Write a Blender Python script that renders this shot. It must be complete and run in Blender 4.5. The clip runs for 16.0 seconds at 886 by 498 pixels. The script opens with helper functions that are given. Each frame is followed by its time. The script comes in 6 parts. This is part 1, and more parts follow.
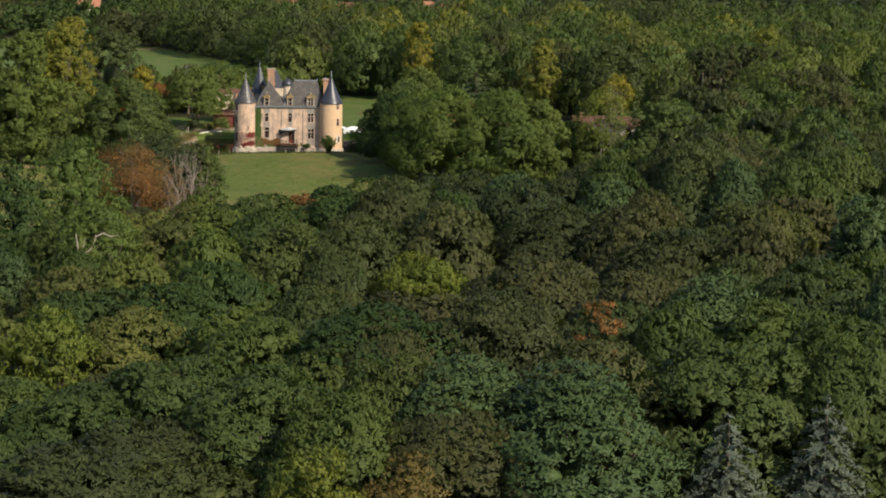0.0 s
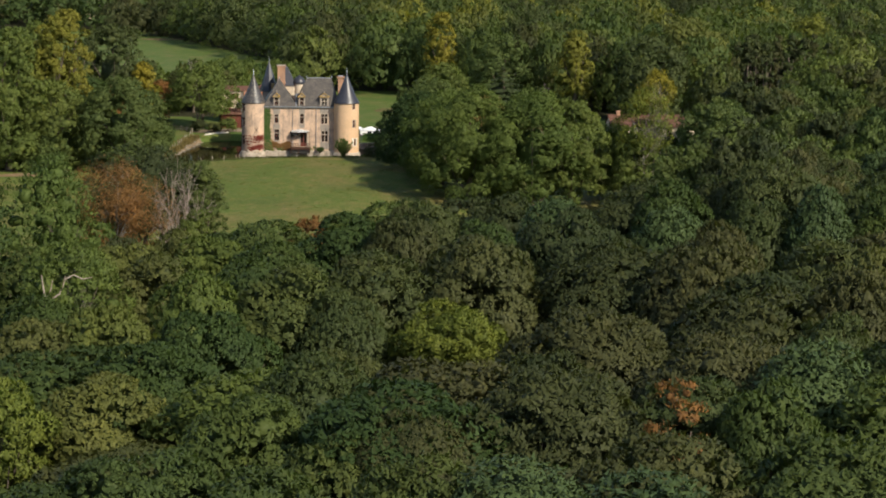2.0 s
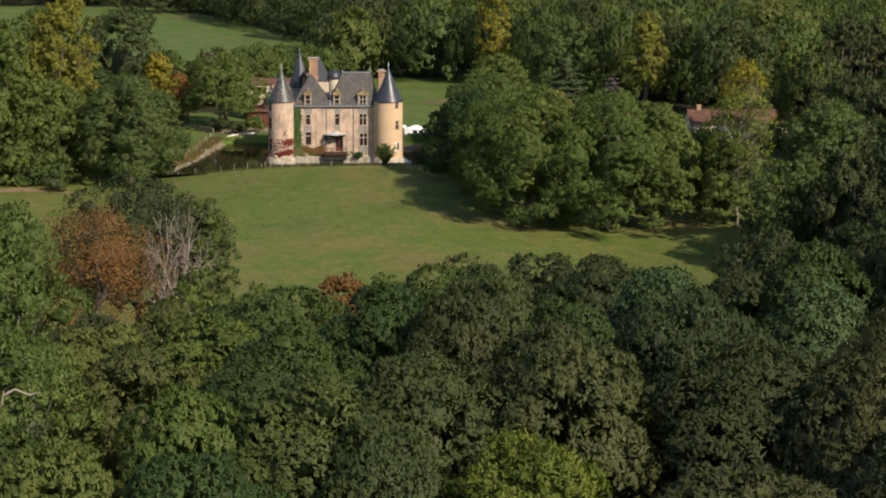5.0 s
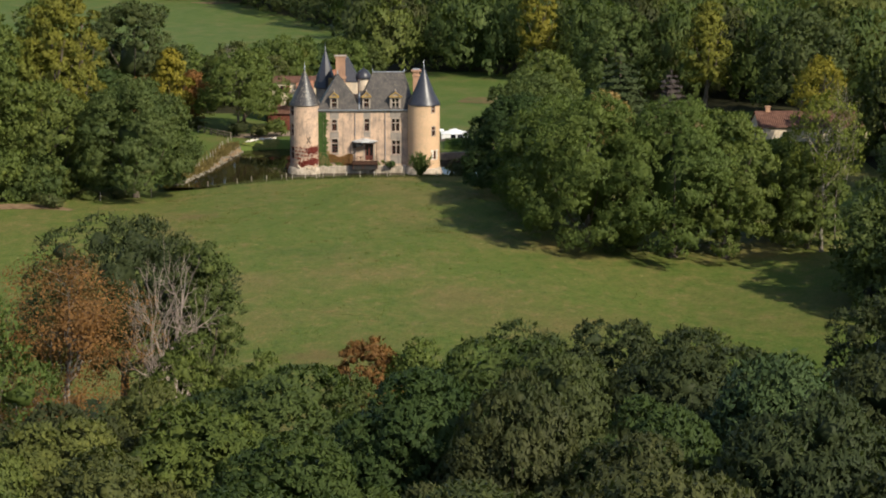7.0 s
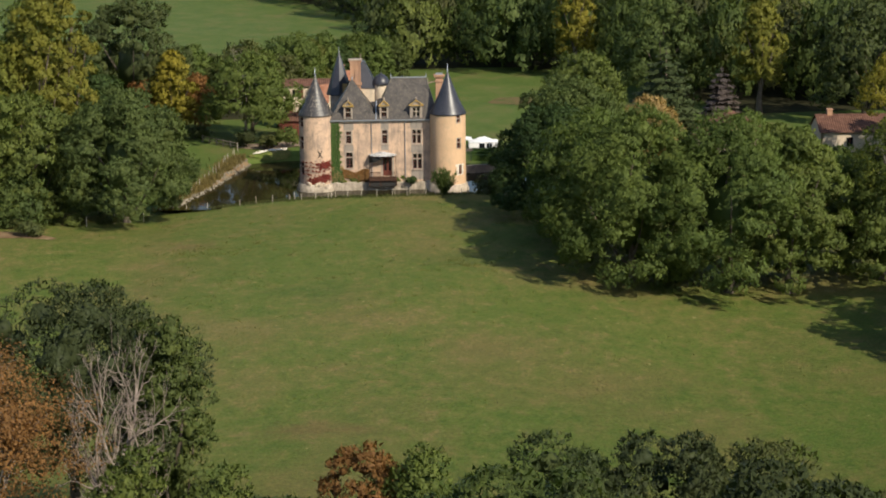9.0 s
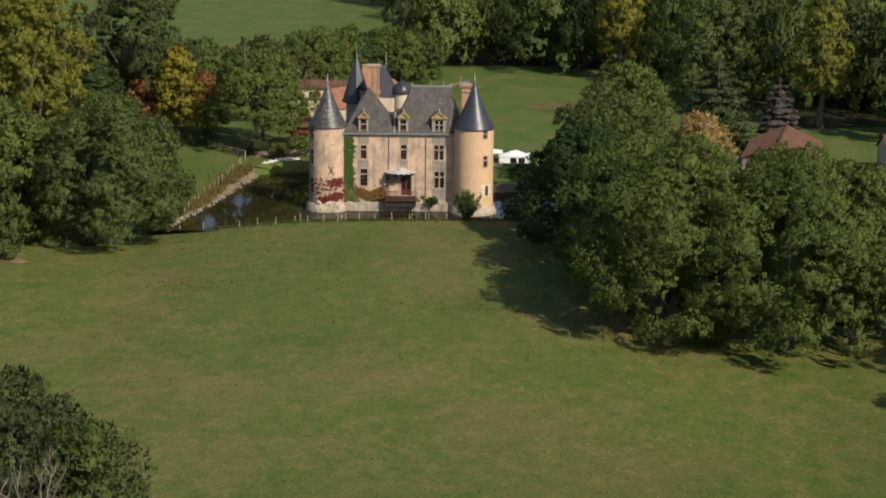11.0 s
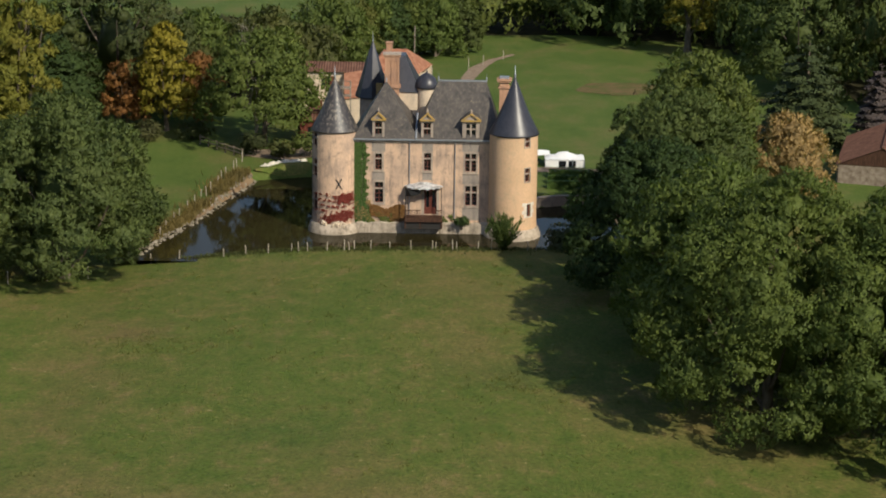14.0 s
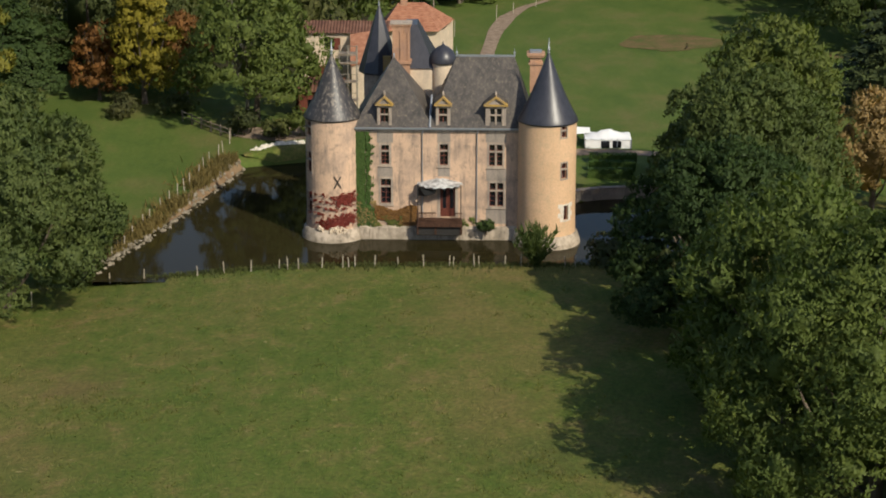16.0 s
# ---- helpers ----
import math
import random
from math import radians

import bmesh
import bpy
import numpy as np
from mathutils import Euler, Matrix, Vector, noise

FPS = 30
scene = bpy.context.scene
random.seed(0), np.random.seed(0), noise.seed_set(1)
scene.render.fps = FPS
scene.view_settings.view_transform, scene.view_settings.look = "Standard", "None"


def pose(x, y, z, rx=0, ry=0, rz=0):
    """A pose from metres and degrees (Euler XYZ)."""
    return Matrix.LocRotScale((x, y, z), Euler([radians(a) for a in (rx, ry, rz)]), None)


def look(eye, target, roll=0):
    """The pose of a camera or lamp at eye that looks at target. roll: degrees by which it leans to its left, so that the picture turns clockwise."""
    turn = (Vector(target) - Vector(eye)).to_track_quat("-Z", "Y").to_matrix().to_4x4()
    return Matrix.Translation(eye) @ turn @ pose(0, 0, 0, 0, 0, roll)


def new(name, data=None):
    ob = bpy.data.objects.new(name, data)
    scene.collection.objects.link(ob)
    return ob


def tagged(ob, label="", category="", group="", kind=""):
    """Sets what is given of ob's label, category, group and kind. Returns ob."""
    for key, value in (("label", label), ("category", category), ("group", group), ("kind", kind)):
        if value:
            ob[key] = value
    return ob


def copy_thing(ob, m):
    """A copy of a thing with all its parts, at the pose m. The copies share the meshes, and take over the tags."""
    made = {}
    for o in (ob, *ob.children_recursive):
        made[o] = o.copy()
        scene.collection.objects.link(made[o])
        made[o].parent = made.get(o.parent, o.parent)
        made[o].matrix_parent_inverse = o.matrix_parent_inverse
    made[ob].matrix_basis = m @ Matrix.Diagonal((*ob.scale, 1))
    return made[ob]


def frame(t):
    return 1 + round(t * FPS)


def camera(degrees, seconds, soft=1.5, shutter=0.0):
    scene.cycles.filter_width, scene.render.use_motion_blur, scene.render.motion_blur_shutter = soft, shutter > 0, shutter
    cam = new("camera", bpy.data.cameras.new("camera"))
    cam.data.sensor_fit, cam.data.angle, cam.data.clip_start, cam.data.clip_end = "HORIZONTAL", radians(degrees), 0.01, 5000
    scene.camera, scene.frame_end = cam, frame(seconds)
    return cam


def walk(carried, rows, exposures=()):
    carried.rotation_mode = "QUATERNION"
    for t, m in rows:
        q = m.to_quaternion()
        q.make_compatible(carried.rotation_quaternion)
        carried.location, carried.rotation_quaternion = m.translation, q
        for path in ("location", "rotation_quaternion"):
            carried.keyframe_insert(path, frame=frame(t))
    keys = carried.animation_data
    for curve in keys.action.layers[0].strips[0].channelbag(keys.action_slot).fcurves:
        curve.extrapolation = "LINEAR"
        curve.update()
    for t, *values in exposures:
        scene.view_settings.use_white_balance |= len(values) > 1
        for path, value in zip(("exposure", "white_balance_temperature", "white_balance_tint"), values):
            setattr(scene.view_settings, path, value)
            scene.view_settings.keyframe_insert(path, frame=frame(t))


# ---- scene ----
cam = camera(24.5, 16.0, soft=1.9)
PATH = [
    (0, (-12.866, -443.795, 50.332), (-12.657, -441.831, 50.013), 1.1),
    (1, (-11.515, -425.015, 50.112), (-11.314, -423.052, 49.787), 1.1),
    (1.5, (-10.824, -415.943, 50.145), (-10.629, -413.981, 49.814), 1.0),
    (2, (-10.32, -407.017, 50.377), (-10.13, -405.054, 50.041), 0.9),
    (2.5, (-9.754, -398.265, 50.684), (-9.57, -396.303, 50.342), 0.8),
    (3, (-9.265, -389.361, 51.092), (-9.087, -387.4, 50.742), 0.8),
    (3.5, (-8.696, -380.604, 51.36), (-8.526, -378.643, 51.004), 0.5),
    (4, (-8.083, -371.616, 51.509), (-7.922, -369.655, 51.147), 0.4),
    (6.5, (-6.204, -324.9, 50.769), (-6.083, -322.941, 50.381), 0.3),
    (7, (-5.603, -315.984, 50.725), (-5.492, -314.026, 50.332), 0.2),
    (7.5, (-4.836, -307.51, 50.788), (-4.734, -305.553, 50.389), -0.1),
    (8, (-3.884, -299.301, 50.91), (-3.793, -297.345, 50.506), -0.3),
    (8.5, (-2.782, -291.303, 51.06), (-2.703, -289.348, 50.65), -0.7),
    (9, (-1.754, -283.476, 51.24), (-1.684, -281.522, 50.824), -0.5),
    (11.5, (3.333, -246.975, 52.267), (3.345, -245.026, 51.818), 0.7),
    (12, (4.053, -239.63, 52.157), (4.054, -237.683, 51.7), 0.7),
    (12.5, (4.772, -232.163, 51.955), (4.762, -230.218, 51.489), 0.8),
    (13, (5.324, -224.225, 51.752), (5.304, -222.282, 51.277), 0.7),
    (13.5, (5.204, -215.435, 51.655), (5.18, -213.495, 51.167), 0.7),
    (14, (4.95, -206.27, 51.563), (4.923, -204.334, 51.059), 0.7),
    (14.5, (4.836, -196.971, 51.457), (4.805, -195.04, 50.937), 0.7),
    (15, (4.975, -187.673, 51.337), (4.937, -185.748, 50.797), 0.6),
    (15.5, (5.32, -178.65, 51.214), (5.271, -176.732, 50.65), 0.4),
    (16, (5.798, -169.855, 51.119), (5.736, -167.945, 50.529), 0.0),
]
walk(cam, [(t, look(eye, target, roll)) for t, eye, target, roll in PATH],
     exposures=[(0, 0.10), (7, 0.10), (9, 0.06), (12, -0.19), (16, -0.20)])

# ---- light ----
SUN_AZ, SUN_EL = radians(-51), radians(38)      # from +x towards the viewer's side, above the horizon
sun_dir = Vector((math.cos(SUN_AZ) * math.cos(SUN_EL), math.sin(SUN_AZ) * math.cos(SUN_EL), math.sin(SUN_EL)))
world = bpy.data.worlds.new("sky")
scene.world = world
world.use_nodes = True
wn = world.node_tree.nodes
sky = wn.new("ShaderNodeTexSky")
sky.sky_type, sky.sun_disc = "NISHITA", False
sky.sun_elevation = SUN_EL
sky.sun_rotation = math.atan2(sun_dir.x, sun_dir.y)
sky.air_density, sky.dust_density = 1.0, 1.0
world.node_tree.links.new(sky.outputs["Color"], wn["Background"].inputs["Color"])
wn["Background"].inputs["Strength"].default_value = 0.130
sun_data = bpy.data.lights.new("sun", "SUN")
sun_data.energy, sun_data.angle, sun_data.color = 5.0, radians(0.53), (1.0, 0.91, 0.74)
sun = new("sun", sun_data)
sun.matrix_world = look(sun_dir * 300, (0, 0, 0))


# ---- materials ----
def material(name, color, rough=0.8, spec=0.3, metal=0.0):
    m = bpy.data.materials.new(name)
    m.use_nodes = True
    b = m.node_tree.nodes["Principled BSDF"]
    b.inputs["Base Color"].default_value = (*color, 1)
    b.inputs["Roughness"].default_value = rough
    b.inputs["Specular IOR Level"].default_value = spec
    b.inputs["Metallic"].default_value = metal
    return m


def ramp(m, stops, fac):
    """A colour ramp fed by fac; stops are (place, colour)."""
    r = m.node_tree.nodes.new("ShaderNodeValToRGB")
    els = r.color_ramp.elements
    while len(els) < len(stops):
        els.new(0.5)
    for e, (p, c) in zip(els, stops):
        e.position, e.color = p, (*c, 1)
    m.node_tree.links.new(fac, r.inputs["Fac"])
    return r.outputs["Color"]


def noise_node(m, scale, detail=4, rough=0.55, stretch=None, world_space=False):
    n = m.node_tree.nodes
    t = n.new("ShaderNodeTexNoise")
    t.inputs["Scale"].default_value, t.inputs["Detail"].default_value, t.inputs["Roughness"].default_value = scale, detail, rough
    src = n.new("ShaderNodeNewGeometry").outputs["Position"] if world_space else n.new("ShaderNodeTexCoord").outputs["Object"]
    if stretch:
        mp = n.new("ShaderNodeMapping")
        mp.inputs["Scale"].default_value = stretch
        m.node_tree.links.new(src, mp.inputs["Vector"])
        src = mp.outputs["Vector"]
    m.node_tree.links.new(src, t.inputs["Vector"])
    return t.outputs["Fac"]


def mix(m, fac, a, b, mode="MIX"):
    x = m.node_tree.nodes.new("ShaderNodeMix")
    x.data_type, x.blend_type = "RGBA", mode
    for sock, v in ((x.inputs["Factor"], fac), (x.inputs["A"], a), (x.inputs["B"], b)):
        if isinstance(v, (int, float)):
            sock.default_value = v
        elif isinstance(v, tuple):
            sock.default_value = (*v, 1)
        else:
            m.node_tree.links.new(v, sock)
    return x.outputs["Result"]


def base(m, color):
    m.node_tree.links.new(color, m.node_tree.nodes["Principled BSDF"].inputs["Base Color"])


def bump(m, height, strength=0.4, dist=0.05):
    b = m.node_tree.nodes.new("ShaderNodeBump")
    b.inputs["Strength"].default_value, b.inputs["Distance"].default_value = strength, dist
    m.node_tree.links.new(height, b.inputs["Height"])
    m.node_tree.links.new(b.outputs["Normal"], m.node_tree.nodes["Principled BSDF"].inputs["Normal"])


def leaf_material(name, stops, through_light=0.3, rough=0.55):
    """Foliage: one hue for a plant, lighter and darker from leaf to leaf and from bough to bough."""
    m = material(name, (0.05, 0.08, 0.02), rough, 0.12)
    n, l = m.node_tree.nodes, m.node_tree.links
    hue = ramp(m, stops, n.new("ShaderNodeObjectInfo").outputs["Random"])
    island = n.new("ShaderNodeNewGeometry").outputs["Random Per Island"]
    vary = ramp(m, [(0.0, (0.86, 0.87, 0.87)), (0.75, (1.10, 1.10, 1.10)), (1.0, (1.36, 1.30, 1.16))], island)
    c = mix(m, 1.0, hue, vary, "MULTIPLY")
    patch = ramp(m, [(0.3, (0.92, 0.92, 1.30)), (0.7, (1.28, 1.17, 1.46))], noise_node(m, 0.25, 3, world_space=True))
    c = mix(m, 1.0, c, patch, "MULTIPLY")
    base(m, c)
    t = n.new("ShaderNodeBsdfTranslucent")
    l.new(mix(m, 1.0, c, (1.2, 1.35, 0.6), "MULTIPLY"), t.inputs["Color"])
    s = n.new("ShaderNodeMixShader")
    s.inputs["Fac"].default_value = through_light
    l.new(n["Principled BSDF"].outputs["BSDF"], s.inputs[1])
    l.new(t.outputs["BSDF"], s.inputs[2])
    l.new(s.outputs["Shader"], n["Material Output"].inputs["Surface"])
    return m


LEAF = {
    "olive": leaf_material("olive_brown_leaves", [(0, (0.050, 0.072, 0.020)), (0.5, (0.058, 0.078, 0.021)), (1, (0.070, 0.082, 0.023))]),
    "blue": leaf_material("blue_green_needles", [(0, (0.050, 0.080, 0.023)), (1, (0.062, 0.094, 0.027))], 0.15),
    "oak": leaf_material("oak_leaves", [(0, (0.040, 0.068, 0.017)), (0.3, (0.056, 0.084, 0.019)), (0.55, (0.072, 0.100, 0.021)), (0.8, (0.072, 0.082, 0.024)), (1, (0.098, 0.112, 0.026))]),
    "dark": leaf_material("dark_leaves", [(0, (0.040, 0.056, 0.018)), (0.5, (0.052, 0.064, 0.019)), (1, (0.070, 0.074, 0.023))]),
    "lime": leaf_material("lime_green_leaves", [(0, (0.100, 0.135, 0.021)), (0.5, (0.128, 0.147, 0.021)), (1, (0.150, 0.152, 0.022))]),
    "light": leaf_material("bright_leaves", [(0, (0.080, 0.115, 0.022)), (0.5, (0.095, 0.125, 0.024)), (1, (0.115, 0.128, 0.028))]),
    "green": leaf_material("green_leaves", [(0, (0.078, 0.116, 0.023)), (0.5, (0.090, 0.125, 0.024)), (1, (0.104, 0.134, 0.026))]),
    "yellow": leaf_material("yellow_leaves", [(0, (0.15, 0.152, 0.021)), (0.5, (0.20, 0.178, 0.019)), (1, (0.13, 0.145, 0.022))]),
    "rust": leaf_material("rust_leaves", [(0, (0.19, 0.098, 0.026)), (0.5, (0.20, 0.108, 0.028)), (1, (0.17, 0.092, 0.026))]),
    "pine": leaf_material("pine_needles", [(0, (0.040, 0.060, 0.020)), (0.5, (0.050, 0.070, 0.022)), (1, (0.060, 0.078, 0.024))], 0.15),
    "cedar": leaf_material("blue_cedar_needles", [(0, (0.078, 0.098, 0.054)), (1, (0.090, 0.108, 0.060))], 0.1),
    "brown": leaf_material("withered_needles", [(0, (0.088, 0.076, 0.054)), (1, (0.105, 0.086, 0.062))], 0.1),
    "ochre": leaf_material("ochre_leaves", [(0, (0.28, 0.205, 0.068)), (1, (0.31, 0.225, 0.075))]),
    "bronze": leaf_material("bronze_green_leaves", [(0, (0.12, 0.10, 0.024)), (1, (0.14, 0.105, 0.026))]),
    "red": leaf_material("red_creeper_leaves", [(0, (0.120, 0.026, 0.020)), (0.6, (0.16, 0.034, 0.022)), (1, (0.19, 0.052, 0.03))]),
    "ivy": leaf_material("ivy_leaves", [(0, (0.056, 0.108, 0.022)), (0.6, (0.074, 0.128, 0.026)), (1, (0.092, 0.138, 0.030))]),
    "wood": leaf_material("woodland_leaves", [(0, (0.046, 0.076, 0.019)), (0.5, (0.060, 0.088, 0.021)), (1, (0.074, 0.098, 0.023))]),
    "deep": leaf_material("deep_green_leaves", [(0, (0.072, 0.104, 0.024)), (1, (0.082, 0.112, 0.027))]),
}
GREYBARK = material("grey_brown_twigs", (0.27, 0.22, 0.18), 0.9, 0.1)
base(GREYBARK, ramp(GREYBARK, [(0.3, (0.20, 0.16, 0.13)), (0.7, (0.34, 0.28, 0.23))], noise_node(GREYBARK, 2.0)))
BARK = material("bark", (0.11, 0.09, 0.07), 0.9, 0.1)
base(BARK, ramp(BARK, [(0.3, (0.07, 0.055, 0.04)), (0.7, (0.17, 0.14, 0.11))], noise_node(BARK, 3.0, stretch=(1, 1, 0.3))))
PALEBARK = material("pale_bark", (0.26, 0.23, 0.19), 0.9, 0.1)
base(PALEBARK, ramp(PALEBARK, [(0.3, (0.18, 0.15, 0.12)), (0.7, (0.34, 0.31, 0.26))], noise_node(PALEBARK, 2.0)))
# grass and ground
GRASS = material("meadow_grass", (0.08, 0.11, 0.03), 0.85, 0.15)
g_fine = noise_node(GRASS, 3.2, 6, 0.72, world_space=True)
g_mid = noise_node(GRASS, 0.55, 9, 0.74, (0.9, 0.75, 1), world_space=True)
g_wide = noise_node(GRASS, 0.045, 5, 0.62, world_space=True)
gc = ramp(GRASS, [(0.30, (0.060, 0.098, 0.020)), (0.45, (0.092, 0.122, 0.028)), (0.56, (0.128, 0.134, 0.040)), (0.66, (0.185, 0.148, 0.066))], g_mid)
gc = mix(GRASS, ramp(GRASS, [(0.36, (0.45, 0.45, 0.45)), (0.48, (0, 0, 0))], g_wide), gc, (0.078, 0.120, 0.024))
gc = mix(GRASS, ramp(GRASS, [(0.48, (0, 0, 0)), (0.66, (0.6, 0.6, 0.6))], g_wide), gc, (0.180, 0.132, 0.062))
tuft = noise_node(GRASS, 1.5, 3, 0.6, world_space=True)
gc = mix(GRASS, ramp(GRASS, [(0.66, (0, 0, 0)), (0.74, (0.7, 0.7, 0.7))], tuft), gc, (0.30, 0.25, 0.13))
gc = mix(GRASS, ramp(GRASS, [(0.26, (0.7, 0.7, 0.7)), (0.34, (0, 0, 0))], tuft), gc, (0.045, 0.075, 0.016))
gc = mix(GRASS, 1.0, gc, ramp(GRASS, [(0.25, (0.55, 0.57, 0.55)), (0.75, (1.42, 1.40, 1.38))], g_fine), "MULTIPLY")
place = GRASS.node_tree.nodes.new("ShaderNodeSeparateXYZ")
GRASS.node_tree.links.new(GRASS.node_tree.nodes.new("ShaderNodeNewGeometry").outputs["Position"], place.inputs["Vector"])


def calc(m, op, a, b):
    n = m.node_tree.nodes.new("ShaderNodeMath")
    n.operation = op
    for sock, v in zip(n.inputs, (a, b)):
        if isinstance(v, (int, float)):
            sock.default_value = v
        else:
            m.node_tree.links.new(v, sock)
    return n.outputs["Value"]


def spot(m, cx, cy, rx, ry, ragged):
    """1 inside a ragged ellipse on the ground, 0 outside."""
    n, l = m.node_tree.nodes, m.node_tree.links
    off, div, far_ = n.new("ShaderNodeVectorMath"), n.new("ShaderNodeVectorMath"), n.new("ShaderNodeVectorMath")
    off.operation, div.operation, far_.operation = "SUBTRACT", "DIVIDE", "LENGTH"
    l.new(n.new("ShaderNodeNewGeometry").outputs["Position"], off.inputs[0])
    off.inputs[1].default_value = (cx, cy, 0)
    l.new(off.outputs["Vector"], div.inputs[0])
    div.inputs[1].default_value = (rx, ry, 1e4)
    l.new(div.outputs["Vector"], far_.inputs[0])
    d = calc(m, "ADD", far_.outputs["Value"], calc(m, "MULTIPLY", calc(m, "SUBTRACT", ragged, 0.5), 3.2))
    return ramp(m, [(0.2, (0.52, 0.52, 0.52)), (1.0, (0, 0, 0))], d)


patchy = noise_node(GRASS, 0.5, 8, 0.72, world_space=True)
for cx, cy, rx, ry, tint in ((4, -27, 9, 7, (0.172, 0.138, 0.056)), (8, -34, 7, 5, (0.165, 0.135, 0.054)), (-24, -37, 4, 4, (0.17, 0.120, 0.060)), (9.5, -50, 7, 5, (0.056, 0.094, 0.021)), (-8, -62, 8, 5, (0.060, 0.098, 0.022)), (-7, -108.5, 6, 2.6, (0.17, 0.105, 0.055)), (-16, -75, 6, 4, (0.19, 0.150, 0.066))):
    gc = mix(GRASS, spot(GRASS, cx, cy, rx, ry, patchy), gc, mix(GRASS, 1.0, tint, ramp(GRASS, [(0.25, (0.6, 0.6, 0.6)), (0.75, (1.35, 1.35, 1.35))], g_fine), "MULTIPLY"))
# the sward grows lusher towards the low corner of the meadow
gc = mix(GRASS, 1.0, gc, (1.05, 1.05, 0.90), "MULTIPLY")
low = calc(GRASS, "SUBTRACT", calc(GRASS, "MULTIPLY", place.outputs["X"], 0.6), place.outputs["Y"])
low = calc(GRASS, "ADD", calc(GRASS, "DIVIDE", calc(GRASS, "SUBTRACT", low, 88.0), 55.0), calc(GRASS, "SUBTRACT", g_wide, 0.5))
gc = mix(GRASS, ramp(GRASS, [(0.0, (0, 0, 0)), (1.0, (1, 1, 1))], low), gc, mix(GRASS, 1.0, gc, (0.74, 0.82, 0.70), "MULTIPLY"))
base(GRASS, gc)
bump(GRASS, g_fine, 0.8, 0.25)
LAWN = material("mown_lawn", (0.07, 0.12, 0.025), 0.85, 0.15)
l_mid = noise_node(LAWN, 0.18, 7, 0.65, (1, 0.6, 1), world_space=True)
lc = ramp(LAWN, [(0.3, (0.062, 0.104, 0.020)), (0.5, (0.088, 0.124, 0.026)), (0.68, (0.135, 0.132, 0.043))], l_mid)
base(LAWN, mix(LAWN, 1.0, lc, ramp(LAWN, [(0.25, (0.75, 0.75, 0.75)), (0.75, (1.2, 1.2, 1.2))], noise_node(LAWN, 3.0, 5, 0.7, world_space=True)), "MULTIPLY"))
bump(LAWN, noise_node(LAWN, 4.0, 5, 0.7, world_space=True), 0.5, 0.15)
SOIL = material("bare_soil", (0.2, 0.13, 0.07), 0.95, 0.1)
base(SOIL, ramp(SOIL, [(0.3, (0.15, 0.09, 0.05)), (0.7, (0.27, 0.19, 0.11))], noise_node(SOIL, 0.8, world_space=True)))
DRY = material("dry_brown_grass", (0.15, 0.12, 0.05), 0.95, 0.1)
d_cut = ramp(DRY, [(0.35, (0.085, 0.105, 0.030)), (0.5, (0.125, 0.105, 0.042)), (0.65, (0.175, 0.115, 0.060))], noise_node(DRY, 0.45, 7, 0.75, world_space=True))
base(DRY, mix(DRY, 1.0, d_cut, ramp(DRY, [(0.25, (0.7, 0.7, 0.7)), (0.75, (1.25, 1.25, 1.25))], noise_node(DRY, 3.0, 6, 0.7, world_space=True)), "MULTIPLY"))
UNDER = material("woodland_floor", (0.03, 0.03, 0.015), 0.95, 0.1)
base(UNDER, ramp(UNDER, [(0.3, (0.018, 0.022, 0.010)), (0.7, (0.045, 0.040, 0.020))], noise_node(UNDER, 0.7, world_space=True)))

WATER = material("moat_water", (0.024, 0.020, 0.008), 0.04, 0.1)
WATER.node_tree.nodes["Principled BSDF"].inputs["IOR"].default_value = 1.33
bump(WATER, noise_node(WATER, 0.9, 3, 0.5, world_space=True), 0.10, 0.05)


def plaster(name, light, dark, streak):
    m = material(name, light, 0.9, 0.15)
    n1 = noise_node(m, 0.45, 7, 0.65, world_space=True)
    n2 = noise_node(m, 1.6, 5, 0.6, (1, 1, 0.22), world_space=True)
    n3 = noise_node(m, 9.0, 4, 0.6, world_space=True)
    c = ramp(m, [(0.38, dark), (0.56, light)], n1)
    c = mix(m, ramp(m, [(0.52, (0, 0, 0)), (0.72, (0.8, 0.8, 0.8))], n2), c, streak)
    blot = noise_node(m, 1.1, 9, 0.75, world_space=True)
    c = mix(m, ramp(m, [(0.52, (0, 0, 0)), (0.63, (0.62, 0.62, 0.62))], blot), c, streak)
    drip = noise_node(m, 2.6, 6, 0.7, (1.5, 1.5, 0.14), world_space=True)
    c = mix(m, ramp(m, [(0.56, (0, 0, 0)), (0.70, (0.7, 0.7, 0.7))], drip), c, streak)
    c = mix(m, ramp(m, [(0.30, (0.45, 0.45, 0.45)), (0.40, (0, 0, 0))], blot), c, tuple(min(0.8, k * 1.25) for k in light))
    c = mix(m, 1.0, c, ramp(m, [(0.3, (0.86, 0.86, 0.86)), (0.7, (1.1, 1.1, 1.1))], n3), "MULTIPLY")
    base(m, c)
    bump(m, n3, 0.35, 0.03)
    return m


